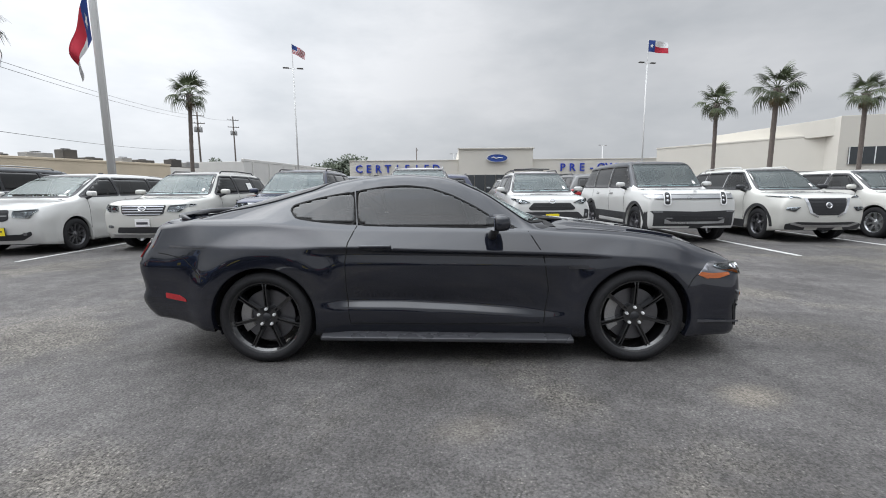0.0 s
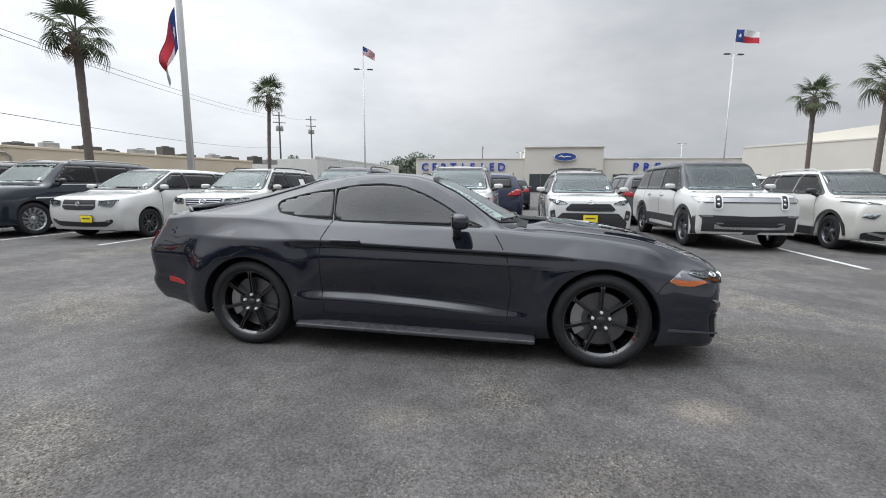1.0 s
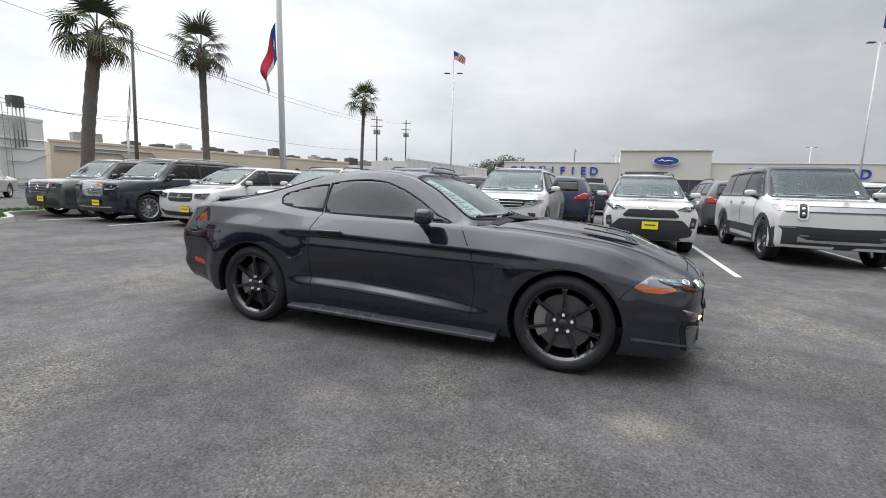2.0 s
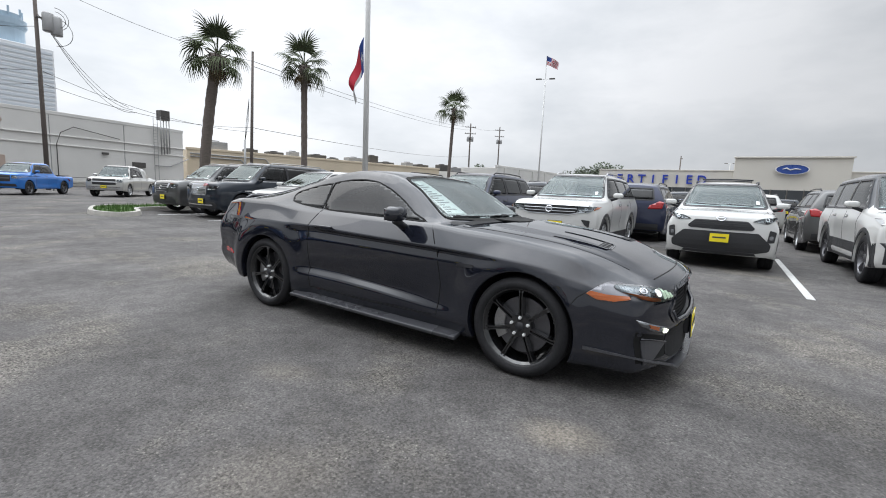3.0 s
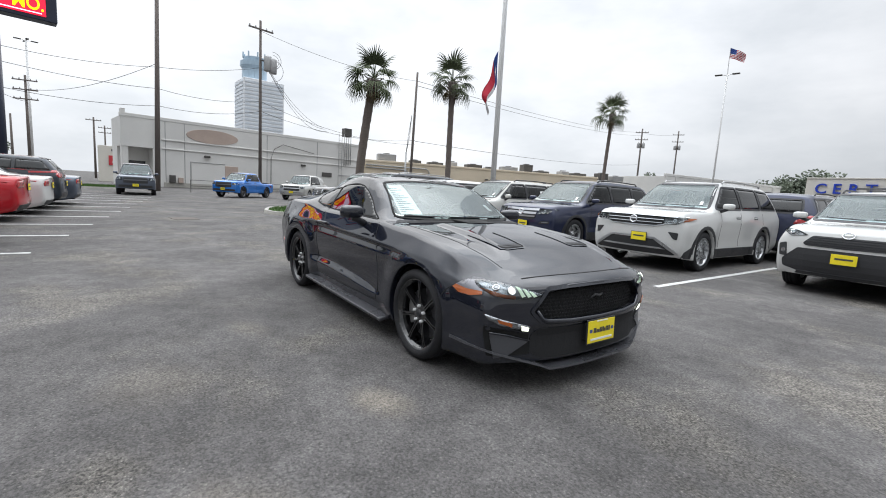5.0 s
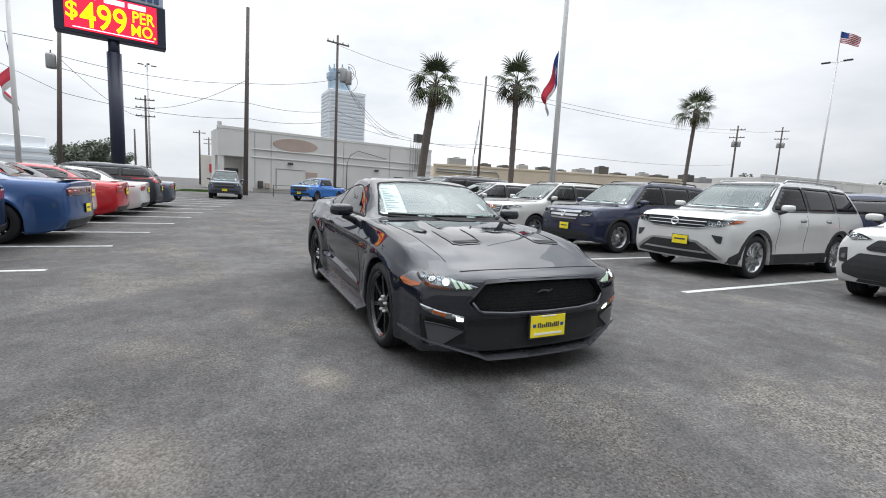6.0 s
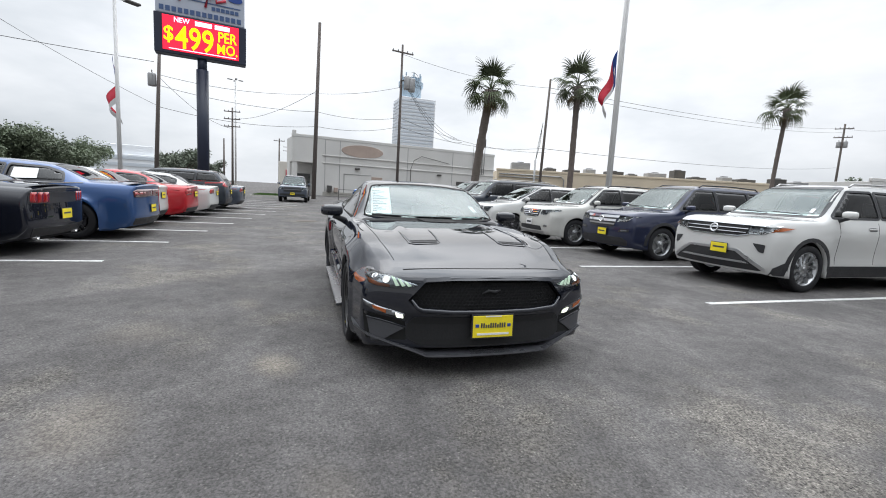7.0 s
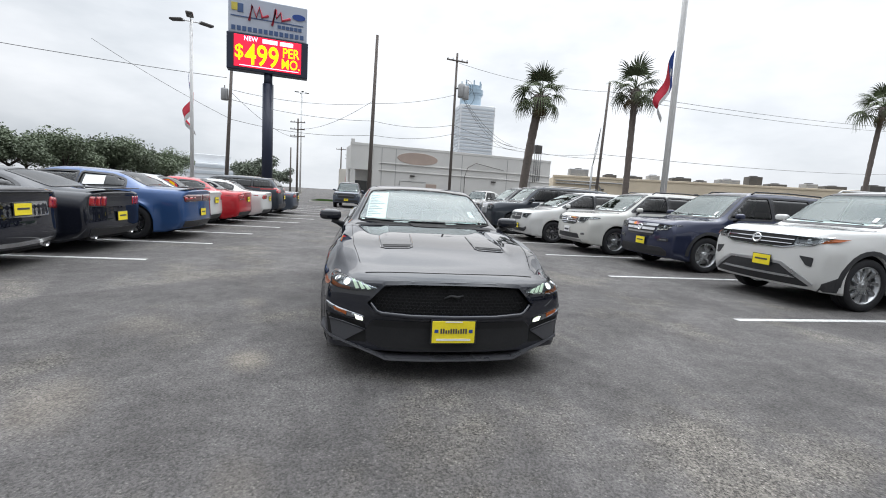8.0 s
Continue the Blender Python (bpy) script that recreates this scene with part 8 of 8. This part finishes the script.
# ---------------------------------------------------------------- poles, lamps, flags
def utility_pole(x, y, h, top_x=0.0, top_y=0.0, arms=1, cans=0, turn=0, r=0.16, label="weathered wooden utility pole"):
    pole = thing("utility_pole", label, "utility pole", pose(x, y, 0, 0, 0, turn), "utility poles")
    f = lambda t: Vector((top_x * t, top_y * t, h * t))
    part("mast", tube([f(0), f(0.5), f(1)], [r, r * 0.85, r * 0.66], 10), WOOD_POLE, pole, smooth=True)
    for k in range(arms):
        c = f(0.95 - 0.09 * k)
        arm = part("crossarm", box(0.12, 2.3, 0.13, tuple(c + Vector((0.14, 0, 0))), 0.01, 1), WOOD_POLE, pole)
        for yy in (-1.05, -0.5, 0.5, 1.05):
            part("insulator", lathe([(0.0, 0.0), (0.05, 0.0), (0.065, 0.06), (0.04, 0.10), (0.055, 0.15), (0.0, 0.20)], 10, "z"), GALV, arm, m=Matrix.Translation(c + Vector((0.14, yy, 0.07))))
    for k in range(cans):
        c = f(0.78) + Vector((0.1, (-0.42, 0.42, 0.0)[k % 3], -0.4))
        can = part("transformer", lathe([(0.0, 0.0), (0.27, 0.0), (0.29, 0.06), (0.29, 0.85), (0.24, 0.95), (0.0, 1.0)], 18, "z"), GALV, pole, "grey drum transformer", smooth=True, m=Matrix.Translation(c))
        part("bushing", lathe([(0.03, 0.95), (0.055, 1.0), (0.03, 1.08), (0.05, 1.14), (0.0, 1.22)], 8, "z"), WOOD_POLE, can)
    return pole


utility_pole(-41.7, 6.2, 15.7, -0.05, 0.0, 1, 0, 20)
tp = thing("transformer_bank", "grey transformer hung on the wooden pole with looped leads", "transformer", pose(-41.7, 6.2, 1.2) @ Matrix.Scale(1.09, 4))
for dy, dz in ((0.55, 9.3), (0.95, 9.15)):
    part("transformer", lathe([(0.0, 0.0), (0.30, 0.0), (0.32, 0.06), (0.32, 1.1), (0.26, 1.2), (0.0, 1.26)], 18, "z"), GALV, tp, smooth=True, m=pose(0.25, dy, dz))
part("bracket", box(0.12, 1.3, 0.10, (0.14, 0.6, 10.1)), DARK_METAL, tp)
for k, (dx, rr) in enumerate(((0.3, 0.7), (0.5, 0.5), (0.2, 0.9))):
    part("lead", tube([(dx, 0.9 + rr * math.sin(a / 10 * math.pi), 10.9 - rr + rr * math.cos(a / 10 * math.pi) - 0.3 * k) for a in range(11)], 0.018, 5), RUBBER, tp, smooth=True)
utility_pole(-37.9, -1.7, 15.6, -0.1, 0.25, 0, 0, 0, 0.20)
utility_pole(-33.6, -13.2, 10.9, -0.1, 0.45, 0, 1, 0, 0.17)
utility_pole(-43.2, 22.3, 14.3, -0.1, 0.3, 0, 0, -25, 0.17)
own = thing("conduit_pole", "grey metal conduit pole beside the wooden one", "pole", pose(-42.3, 21.3, 0))
part("mast", tube([(0, 0, 0), (0, 0, 5.4)], 0.11, 10), GALV, own, smooth=True)
for k in range(3):
    part("lead", tube([(0.04 * k, 0, 5.3), (-0.3, 0.3 + 0.1 * k, 7.2), (-0.7, 0.8, 9.6)], 0.02, 5), RUBBER, own, smooth=True)
for x, y, h in ((-114.0, 149.0, 14.8), (-125.0, 186.5, 17.0)):
    tall = utility_pole(x, y, h, 0, 0, 2, 2, -50, 0.19, "tall utility pole with twin transformers far off")
    tall.matrix_world = tall.matrix_world @ Matrix.Scale(2.0, 4)
utility_pole(-67.2, -17.1, 12.0, 0, 0, 3, 0, 0, 0.18)
utility_pole(-99, -16.5, 11.0, 0, 0, 1, 0, 0, 0.2)
utility_pole(-121, -18.5, 11.5, 0, 0, 2, 0, 0, 0.2)
utility_pole(-91, -25.5, 9.5, 0, 0, 0, 0, 0, 0.2)
utility_pole(-28, 128, 13, 0, 0, 1, 0, 0, 0.2)


def wire(a, b, sag, r=0.014, label="sagging black overhead cable"):
    pts = []
    for i in range(15):
        t = i / 14
        p = Vector(a).lerp(Vector(b), t)
        p.z -= sag * 4 * t * (1 - t)
        pts.append(p)
    ob = part("overhead_cable", tube(pts, r, 4), RUBBER, None, smooth=True)
    return tagged(ob, label, "cable", "overhead cables")


wire((-33.7, -12.8, 9), (-38, -1.5, 9.5), 0.5, 0.016)
wire((-33.7, -12.8, 8.2), (-38, -1.5, 7.9), 0.4, 0.016)
wire((-33.7, -12.8, 6.6), (-38, -1.5, 6.6), 0.5, 0.016)
wire((-38, -1.5, 9.5), (-41.7, 6.2, 11.6), 0.25, 0.016)
wire((-38, -1.5, 6.6), (-41.7, 6.2, 7.7), 0.4, 0.016)
wire((-38, -1.5, 7.9), (-41.7, 6.2, 8.6), 0.4, 0.016)
wire((-41.7, 6.2, 7.7), (-43.3, 22.8, 6.9), 0.9, 0.016)
wire((-41.7, 6.2, 8.6), (-43.3, 22.8, 6.4), 0.9, 0.016)
wire((-41.7, 6.2, 14.8), (-43.3, 22.8, 13.4), 0.6, 0.016)
wire((-43.3, 22.8, 13.4), (-114, 149, 28.2), 1.3, 0.025)
wire((-43.3, 22.8, 12.9), (-114, 149, 27.0), 1.3, 0.025)
wire((-43.3, 22.8, 6.8), (-114, 149, 16.2), 1.2, 0.025)
wire((-114, 149, 28.2), (-125, 186.5, 32.6), 0.8, 0.03)
wire((-38, -1.5, 9.8), (-67.2, -17.1, 10.4), 0.8, 0.022)
wire((-33.7, -12.8, 8.8), (-67.2, -17.1, 9), 0.8, 0.022)
wire((-41.7, 6.2, 12.6), (-55.2, 14.8, 8.6), 1.0, 0.022)
wire((-41.7, 6.4, 12.3), (-55.3, 15.2, 8.4), 1.4, 0.022)
wire((-41.7, 6.6, 12.0), (-55.4, 15.6, 8.2), 1.8, 0.022)
wire((-33.7, -12.8, 6.6), (-31.0, -22.0, 11.5), 0.2)
wire((-33.6, -13.1, 9.9), (-8, -60, 12), 1.0, 0.02)


def lot_lamp(x, y, h, heads, label, r=0.11):
    lamp = thing("lot_lamp", label, "street lamp", pose(x, y, 0), "car park lamps")
    part("base", lathe([(0.0, 0.7), (0.30, 0.7), (0.32, 0.6), (0.32, 0.0)], 20, "z"), KERB, lamp)
    part("mast", tube([(0, 0, 0.5), (0, 0, h)], [r, r * 0.7], 12), WHITE_POLE, lamp, smooth=True)
    for k in range(heads):
        a = 2 * math.pi * k / heads + 0.4
        d = Vector((math.cos(a), math.sin(a), 0))
        arm = part("arm", tube([(0, 0, h - 0.1), d * 0.5 + Vector((0, 0, h - 0.02))], 0.035, 6), WHITE_POLE, lamp)
        part("lamp_head", box(0.75, 0.36, 0.13, (0, 0, 0), 0.05, 2), DARK_METAL, arm, m=Matrix.Translation(d * 0.85 + Vector((0, 0, h))) @ pose(0, 0, 0, 0, 0, math.degrees(a)))
    return lamp


FLAG_RED = surface("flag_red_cloth", (0.48, 0.022, 0.045), 0.8, vary=0.12, scale=2, fine=80, bump=0.15)
FLAG_WHITE = surface("flag_white_cloth", (0.70, 0.70, 0.70), 0.8, vary=0.08, scale=2, fine=80, bump=0.15)
FLAG_BLUE = surface("flag_blue_cloth", (0.018, 0.05, 0.22), 0.8, vary=0.12, scale=2, fine=80, bump=0.15)


def flag(x, y, z_top, hoist, fly, turn, limp, kind, seed=0, label=""):
    """A cloth flag on its halyard; limp: how far it hangs down rather than flies."""
    fl = thing("flag", label, "flag", pose(x, y, z_top, 0, 0, turn), "flags")

    def at(u, v):
        ang = radians(90 * limp) * (0.85 + 0.15 * u)
        xx, drop = u * fly * math.cos(ang), u * fly * math.sin(ang) * 0.92
        gather = 1 - 0.45 * limp * u
        wave = 0.10 * fly * (0.3 + 0.7 * u) * math.sin(u * 7 + v * 2.4 + seed) * (0.6 + limp)
        return Vector((xx + 0.10 * limp * math.sin(v * 5 + seed) * u * hoist, wave, -v * hoist * gather - drop))

    def piece(name, u0, u1, v0, v1, mat, off=0.0):
        own = bmesh.new()
        nu, nv = max(2, round((u1 - u0) * 26)), max(1, round((v1 - v0) * 16))
        grid = [[own.verts.new(at(u0 + (u1 - u0) * i / nu, v0 + (v1 - v0) * j / nv)) for j in range(nv + 1)] for i in range(nu + 1)]
        for i in range(nu):
            for j in range(nv):
                own.faces.new((grid[i][j], grid[i + 1][j], grid[i + 1][j + 1], grid[i][j + 1]))
        part(name, own, mat, fl, smooth=True)

    if kind == "lone":
        hanging = limp > 0.5
        f = 0.22 if hanging else 1 / 3
        piece("blue_field", 0, f, 0, 1, FLAG_BLUE)
        k = 0.70 if hanging else 0.5
        piece("red_band" if hanging else "white_band", f, 1, 0, k, FLAG_RED if hanging else FLAG_WHITE)
        piece("white_band" if hanging else "red_band", f, 1, k, 1, FLAG_WHITE if hanging else FLAG_RED)
        for off in (0.012, -0.012):
            own = bmesh.new()
            ring = []
            for k in range(10):
                a, rr = math.pi / 2 + k * math.pi / 5, (0.30 if k % 2 == 0 else 0.12)
                p = at(f / 2 + rr * f * 3 * math.cos(a) * hoist / fly * 0.5, 0.5 - rr * math.sin(a) * 0.62)
                ring.append(own.verts.new(p + Vector((0, off, 0))))
            own.faces.new(ring)
            bmesh.ops.triangulate(own, faces=own.faces)
            part("star", own, FLAG_WHITE, fl)
    else:
        for k in range(13):
            piece("stripe", 0.4 if k < 7 else 0.0, 1, k / 13, (k + 1) / 13, FLAG_RED if k % 2 == 0 else FLAG_WHITE)
        piece("blue_field", 0, 0.4, 0, 7 / 13, FLAG_BLUE)
    return fl


# white flagpole behind the row
fp = thing("flagpole", "tall white flagpole behind the parked cars", "flagpole", pose(-14.95, 14.62, 0))
part("mast", tube([(0, 0, 0), (-0.02, -0.02, 8), (-0.03, -0.03, 16)], [0.14, 0.125, 0.09], 16), WHITE_POLE, fp, smooth=True)
part("base_plate", lathe([(0.0, 0.0), (0.35, 0.0), (0.35, 0.06), (0.2, 0.12), (0.15, 0.2)], 20, "z"), WHITE_POLE, fp)
part("halyard", tube([(0.16, -0.05, 1.2), (0.13, -0.05, 8.4), (0.10, -0.04, 15.5)], 0.008, 5), WHITE_POLE, fp)
flag(-15.07, 14.50, 8.25, 1.55, 2.3, 215, 0.86, "lone", 1.0, "limp blue, white and red lone-star flag at half mast")
lot_lamp(-27.4, 53.9, 16.3, 2, "white lamp post with twin heads and a flag above")
own = thing("flag_staff", "thin staff on top of the lamp post", "flagpole", pose(-27.4, 53.9, 16.2))
part("mast", tube([(0, 0, 0), (-0.05, 0, 2.9)], [0.05, 0.03], 8), WHITE_POLE, own)
flag(-27.45, 53.9, 19.2, 1.1, 1.8, 25, 0.35, "stripes", 0.3, "small red and white striped flag with blue field")
lot_lamp(16.9, 62.9, 17.1, 2, "white lamp post with twin heads and a flag above")
own = thing("flag_staff", "thin staff on top of the lamp post", "flagpole", pose(16.9, 62.9, 17.0))
part("mast", tube([(0, 0, 0), (0.05, 0, 2.9)], [0.05, 0.03], 8), WHITE_POLE, own)
flag(16.95, 62.9, 19.9, 1.45, 2.5, 5, 0.12, "lone", 2.0, "blue, white and red lone-star flag flying")
lot_lamp(-21.9, -9.85, 10.3, 3, "white lamp post with three heads beside the saloons")
flag(-22.0, -9.95, 7.4, 1.9, 2.5, 215, 0.80, "lone", 1.4, "limp dark blue and red flag hanging from the lamp post")
lot_lamp(-77, -19.4, 18.0, 4, "tall street lamp over the far road", 0.16)
lot_lamp(-17.0, 128, 11.0, 2, "far lamp post behind the showroom")
lot_lamp(24.0, 128, 12.5, 2, "far lamp post behind the showroom")

# ---------------------------------------------------------------- roadside sign
SIGN_FACE = surface("pale_sign_face", (0.46, 0.50, 0.58), 0.5, vary=0.06, scale=1, bump=0)
SIGN_DARK = surface("dark_blue_sign_cabinet", (0.016, 0.022, 0.045), 0.45, vary=0.15, scale=1, bump=0.05)
SIGN_RED = glow("lit_red_panel", (0.80, 0.012, 0.045), 1.05)
SIGN_YELLOW = glow("lit_yellow_letters", (1.0, 0.72, 0.0), 1.3)
SIGN_WHITE = glow("lit_pale_letters", (0.95, 0.72, 0.95), 1.2)
SIGN_PINK = surface("red_script", (0.55, 0.05, 0.08), 0.5, vary=0.05, bump=0)
SIGN_NAVY = surface("blue_sign_letter", (0.06, 0.11, 0.24), 0.5, vary=0.05, bump=0)
sign = thing("roadside_sign", "tall dealer sign with lit red price board", "sign", pose(-31.0, -8.8, -0.15, 0, 0, 107))
# the sign's own axes: x along its face, -y towards the car park
part("post", tube([(0, 0.1, 0), (0, 0.1, 9.2)], 0.40, 20), SIGN_DARK, sign, smooth=True)
part("post_sleeve", tube([(0, 0.1, 9.0), (0, 0.1, 10.2)], 0.31, 20), SIGN_DARK, sign, smooth=True)
part("cabinet", box(5.75, 0.9, 2.62, (0, 0.1, 11.25), 0.04, 1), SIGN_DARK, sign)
part("logo_panel", box(5.55, 0.7, 2.55, (0, 0.1, 13.86), 0.04, 1), SIGN_FACE, sign, "pale panel with red script and blue bars")
part("price_screen", box(4.75, 0.06, 2.28, (0.0, -0.36, 11.30), 0.01, 1), SIGN_RED, sign, "lit red price board")
for word, size, x, z, mt in (("NEW", 0.46, -1.22, 12.06, SIGN_WHITE), ("$", 1.35, -2.02, 10.80, SIGN_YELLOW), ("499", 2.12, -0.42, 10.40, SIGN_YELLOW), ("PER", 1.0, 1.62, 11.24, SIGN_YELLOW), ("MO.", 1.0, 1.62, 10.42, SIGN_YELLOW)):
    me = text_mesh(word, size, 0.015)
    for v in me.vertices:
        v.co.x *= 0.76 if word in ("499", "PER", "MO.") else 0.9
    me.materials.append(mt)
    share("letter", me, sign, pose(x, -0.41, z, 90, 0, 0))
part("lettering_bar", box(1.05, 0.03, 0.30, (0.12, -0.405, 12.19), 0.01, 1), SIGN_WHITE, sign)
part("lettering_bar", box(0.95, 0.03, 0.30, (1.30, -0.405, 12.19), 0.01, 1), SIGN_WHITE, sign)
part("fine_print", box(4.2, 0.03, 0.05, (0.1, -0.405, 10.28)), SIGN_WHITE, sign)
for k in range(14):
    part("lettering_bar", box(0.27, 0.05, 0.32, (-2.42 + 0.37 * k, -0.27, 12.92)), SIGN_NAVY, sign)
for k in range(6):
    part("lettering_bar", box(0.24, 0.05, 0.24, (0.75 + 0.30 * k, -0.27, 13.45)), SIGN_NAVY, sign)
part("underline", box(5.1, 0.04, 0.07, (-0.05, -0.265, 13.76)), SIGN_NAVY, sign)
part("script_stroke", tube([(-1.35, -0.30, 13.55), (-1.15, -0.30, 14.65), (-0.85, -0.30, 13.85), (-0.65, -0.30, 14.6), (-0.45, -0.30, 13.9), (0.0, -0.30, 14.1)], 0.10, 6), SIGN_PINK, sign, smooth=True)
part("script_stroke", tube([(0.25, -0.30, 13.45), (0.50, -0.30, 14.65), (0.55, -0.30, 14.0), (0.85, -0.30, 14.5), (0.95, -0.30, 13.9), (1.55, -0.30, 14.15)], 0.10, 6), SIGN_PINK, sign, smooth=True)
own = lathe([(0.001, -0.04), (1.0, -0.04), (1.0, 0.04)], 28)
bmesh.ops.scale(own, vec=(0.48, 1, 0.22), verts=own.verts)
part("oval_badge", own, BADGE_BLUE, sign, m=pose(2.15, -0.27, 14.35))
part("emblem", box(0.42, 0.05, 0.55, (-2.35, -0.27, 14.4), 0.02, 1), surface("yellow_emblem", (0.6, 0.5, 0.08), 0.5), sign)
part("emblem", box(0.40, 0.05, 0.62, (-1.95, -0.27, 14.35), 0.02, 1), SIGN_NAVY, sign)

# ---------------------------------------------------------------- trees
TREE_BARK = surface("oak_bark", (0.075, 0.06, 0.048), 0.95, vary=0.4, scale=4, fine=30, bump=0.6)
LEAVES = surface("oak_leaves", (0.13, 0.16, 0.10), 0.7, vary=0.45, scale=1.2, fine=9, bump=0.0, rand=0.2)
# paler, greyer leaf colour for far trees: distance haze painted in
HAZY_LEAVES = surface("hazy_far_leaves", (0.15, 0.175, 0.13), 0.8, vary=0.4, scale=0.4, fine=4, bump=0.0)


def tree_meshes(height, spread, seed, leaves, leaf):
    rng = random.Random(seed)
    wood, crown = bmesh.new(), bmesh.new()
    tube([(0, 0, 0), (0.1, 0.05, height * 0.16), (0.0, 0.1, height * 0.34)], [0.034 * height, 0.026 * height, 0.02 * height], 9, wood)
    tips = []
    for k in range(7):
        a = k * 2.4 + rng.uniform(-0.4, 0.4)
        out = spread * rng.uniform(0.45, 0.85)
        z = height * rng.uniform(0.42, 0.84)
        mid = Vector((math.cos(a) * out * 0.4, math.sin(a) * out * 0.4, height * 0.42))
        end = Vector((math.cos(a) * out, math.sin(a) * out, z))
        tube([(0, 0.1, height * 0.28), mid, end], [0.015 * height, 0.011 * height, 0.004 * height], 6, wood)
        tips += [end, mid.lerp(end, 0.6) + Vector((0, 0, 0.08 * height))]
        for _ in range(3):
            b = end + Vector((rng.uniform(-1, 1), rng.uniform(-1, 1), rng.uniform(-0.4, 0.6))) * spread * 0.3
            tube([mid.lerp(end, 0.5), b], [0.006 * height, 0.002 * height], 4, wood)
            tips.append(b)
    for tip in tips:
        cr = spread * rng.uniform(0.20, 0.34)
        for _ in range(leaves // len(tips)):
            d = Vector((rng.gauss(0, 1), rng.gauss(0, 1), rng.gauss(0, 0.75)))
            p = tip + d.normalized() * cr * rng.random() ** 0.45
            u = Vector((rng.uniform(-1, 1), rng.uniform(-1, 1), rng.uniform(-0.6, 0.6))).normalized() * leaf * rng.uniform(0.6, 1.2)
            w = u.cross(Vector((rng.uniform(-1, 1), rng.uniform(-1, 1), rng.uniform(-1, 1)))).normalized() * leaf * 0.5
            crown.faces.new([crown.verts.new(p - u), crown.verts.new(p + w), crown.verts.new(p + u), crown.verts.new(p - w)])
    return mesh_of(wood, "trunk", TREE_BARK, True), mesh_of(crown, "crown", LEAVES if leaf < 0.3 else HAZY_LEAVES, False)


OAKS = [tree_meshes(7.4, 5.6, 40 + k, 8200, 0.22) for k in range(3)]
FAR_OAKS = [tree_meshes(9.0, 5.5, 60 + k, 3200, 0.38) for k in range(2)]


def tree(x, y, meshes, s, turn, label, group):
    t = thing("tree", label, "tree", pose(x, y, 0, 0, 0, turn), group)
    share("trunk", meshes[0], t, Matrix.Scale(s, 4))
    tagged(share("crown", meshes[1], t, Matrix.Scale(s, 4)), kind="stuff")


rng = random.Random(8)
for k in range(13):
    t = k / 12
    tree(-32 - 46 * t + rng.uniform(-1.5, 1.5), -46 + 3.0 * t + rng.uniform(-1, 1), OAKS[k % 3], rng.uniform(0.80, 0.94), 77 * k, "broad dark green oak along the road", "oaks along the road")
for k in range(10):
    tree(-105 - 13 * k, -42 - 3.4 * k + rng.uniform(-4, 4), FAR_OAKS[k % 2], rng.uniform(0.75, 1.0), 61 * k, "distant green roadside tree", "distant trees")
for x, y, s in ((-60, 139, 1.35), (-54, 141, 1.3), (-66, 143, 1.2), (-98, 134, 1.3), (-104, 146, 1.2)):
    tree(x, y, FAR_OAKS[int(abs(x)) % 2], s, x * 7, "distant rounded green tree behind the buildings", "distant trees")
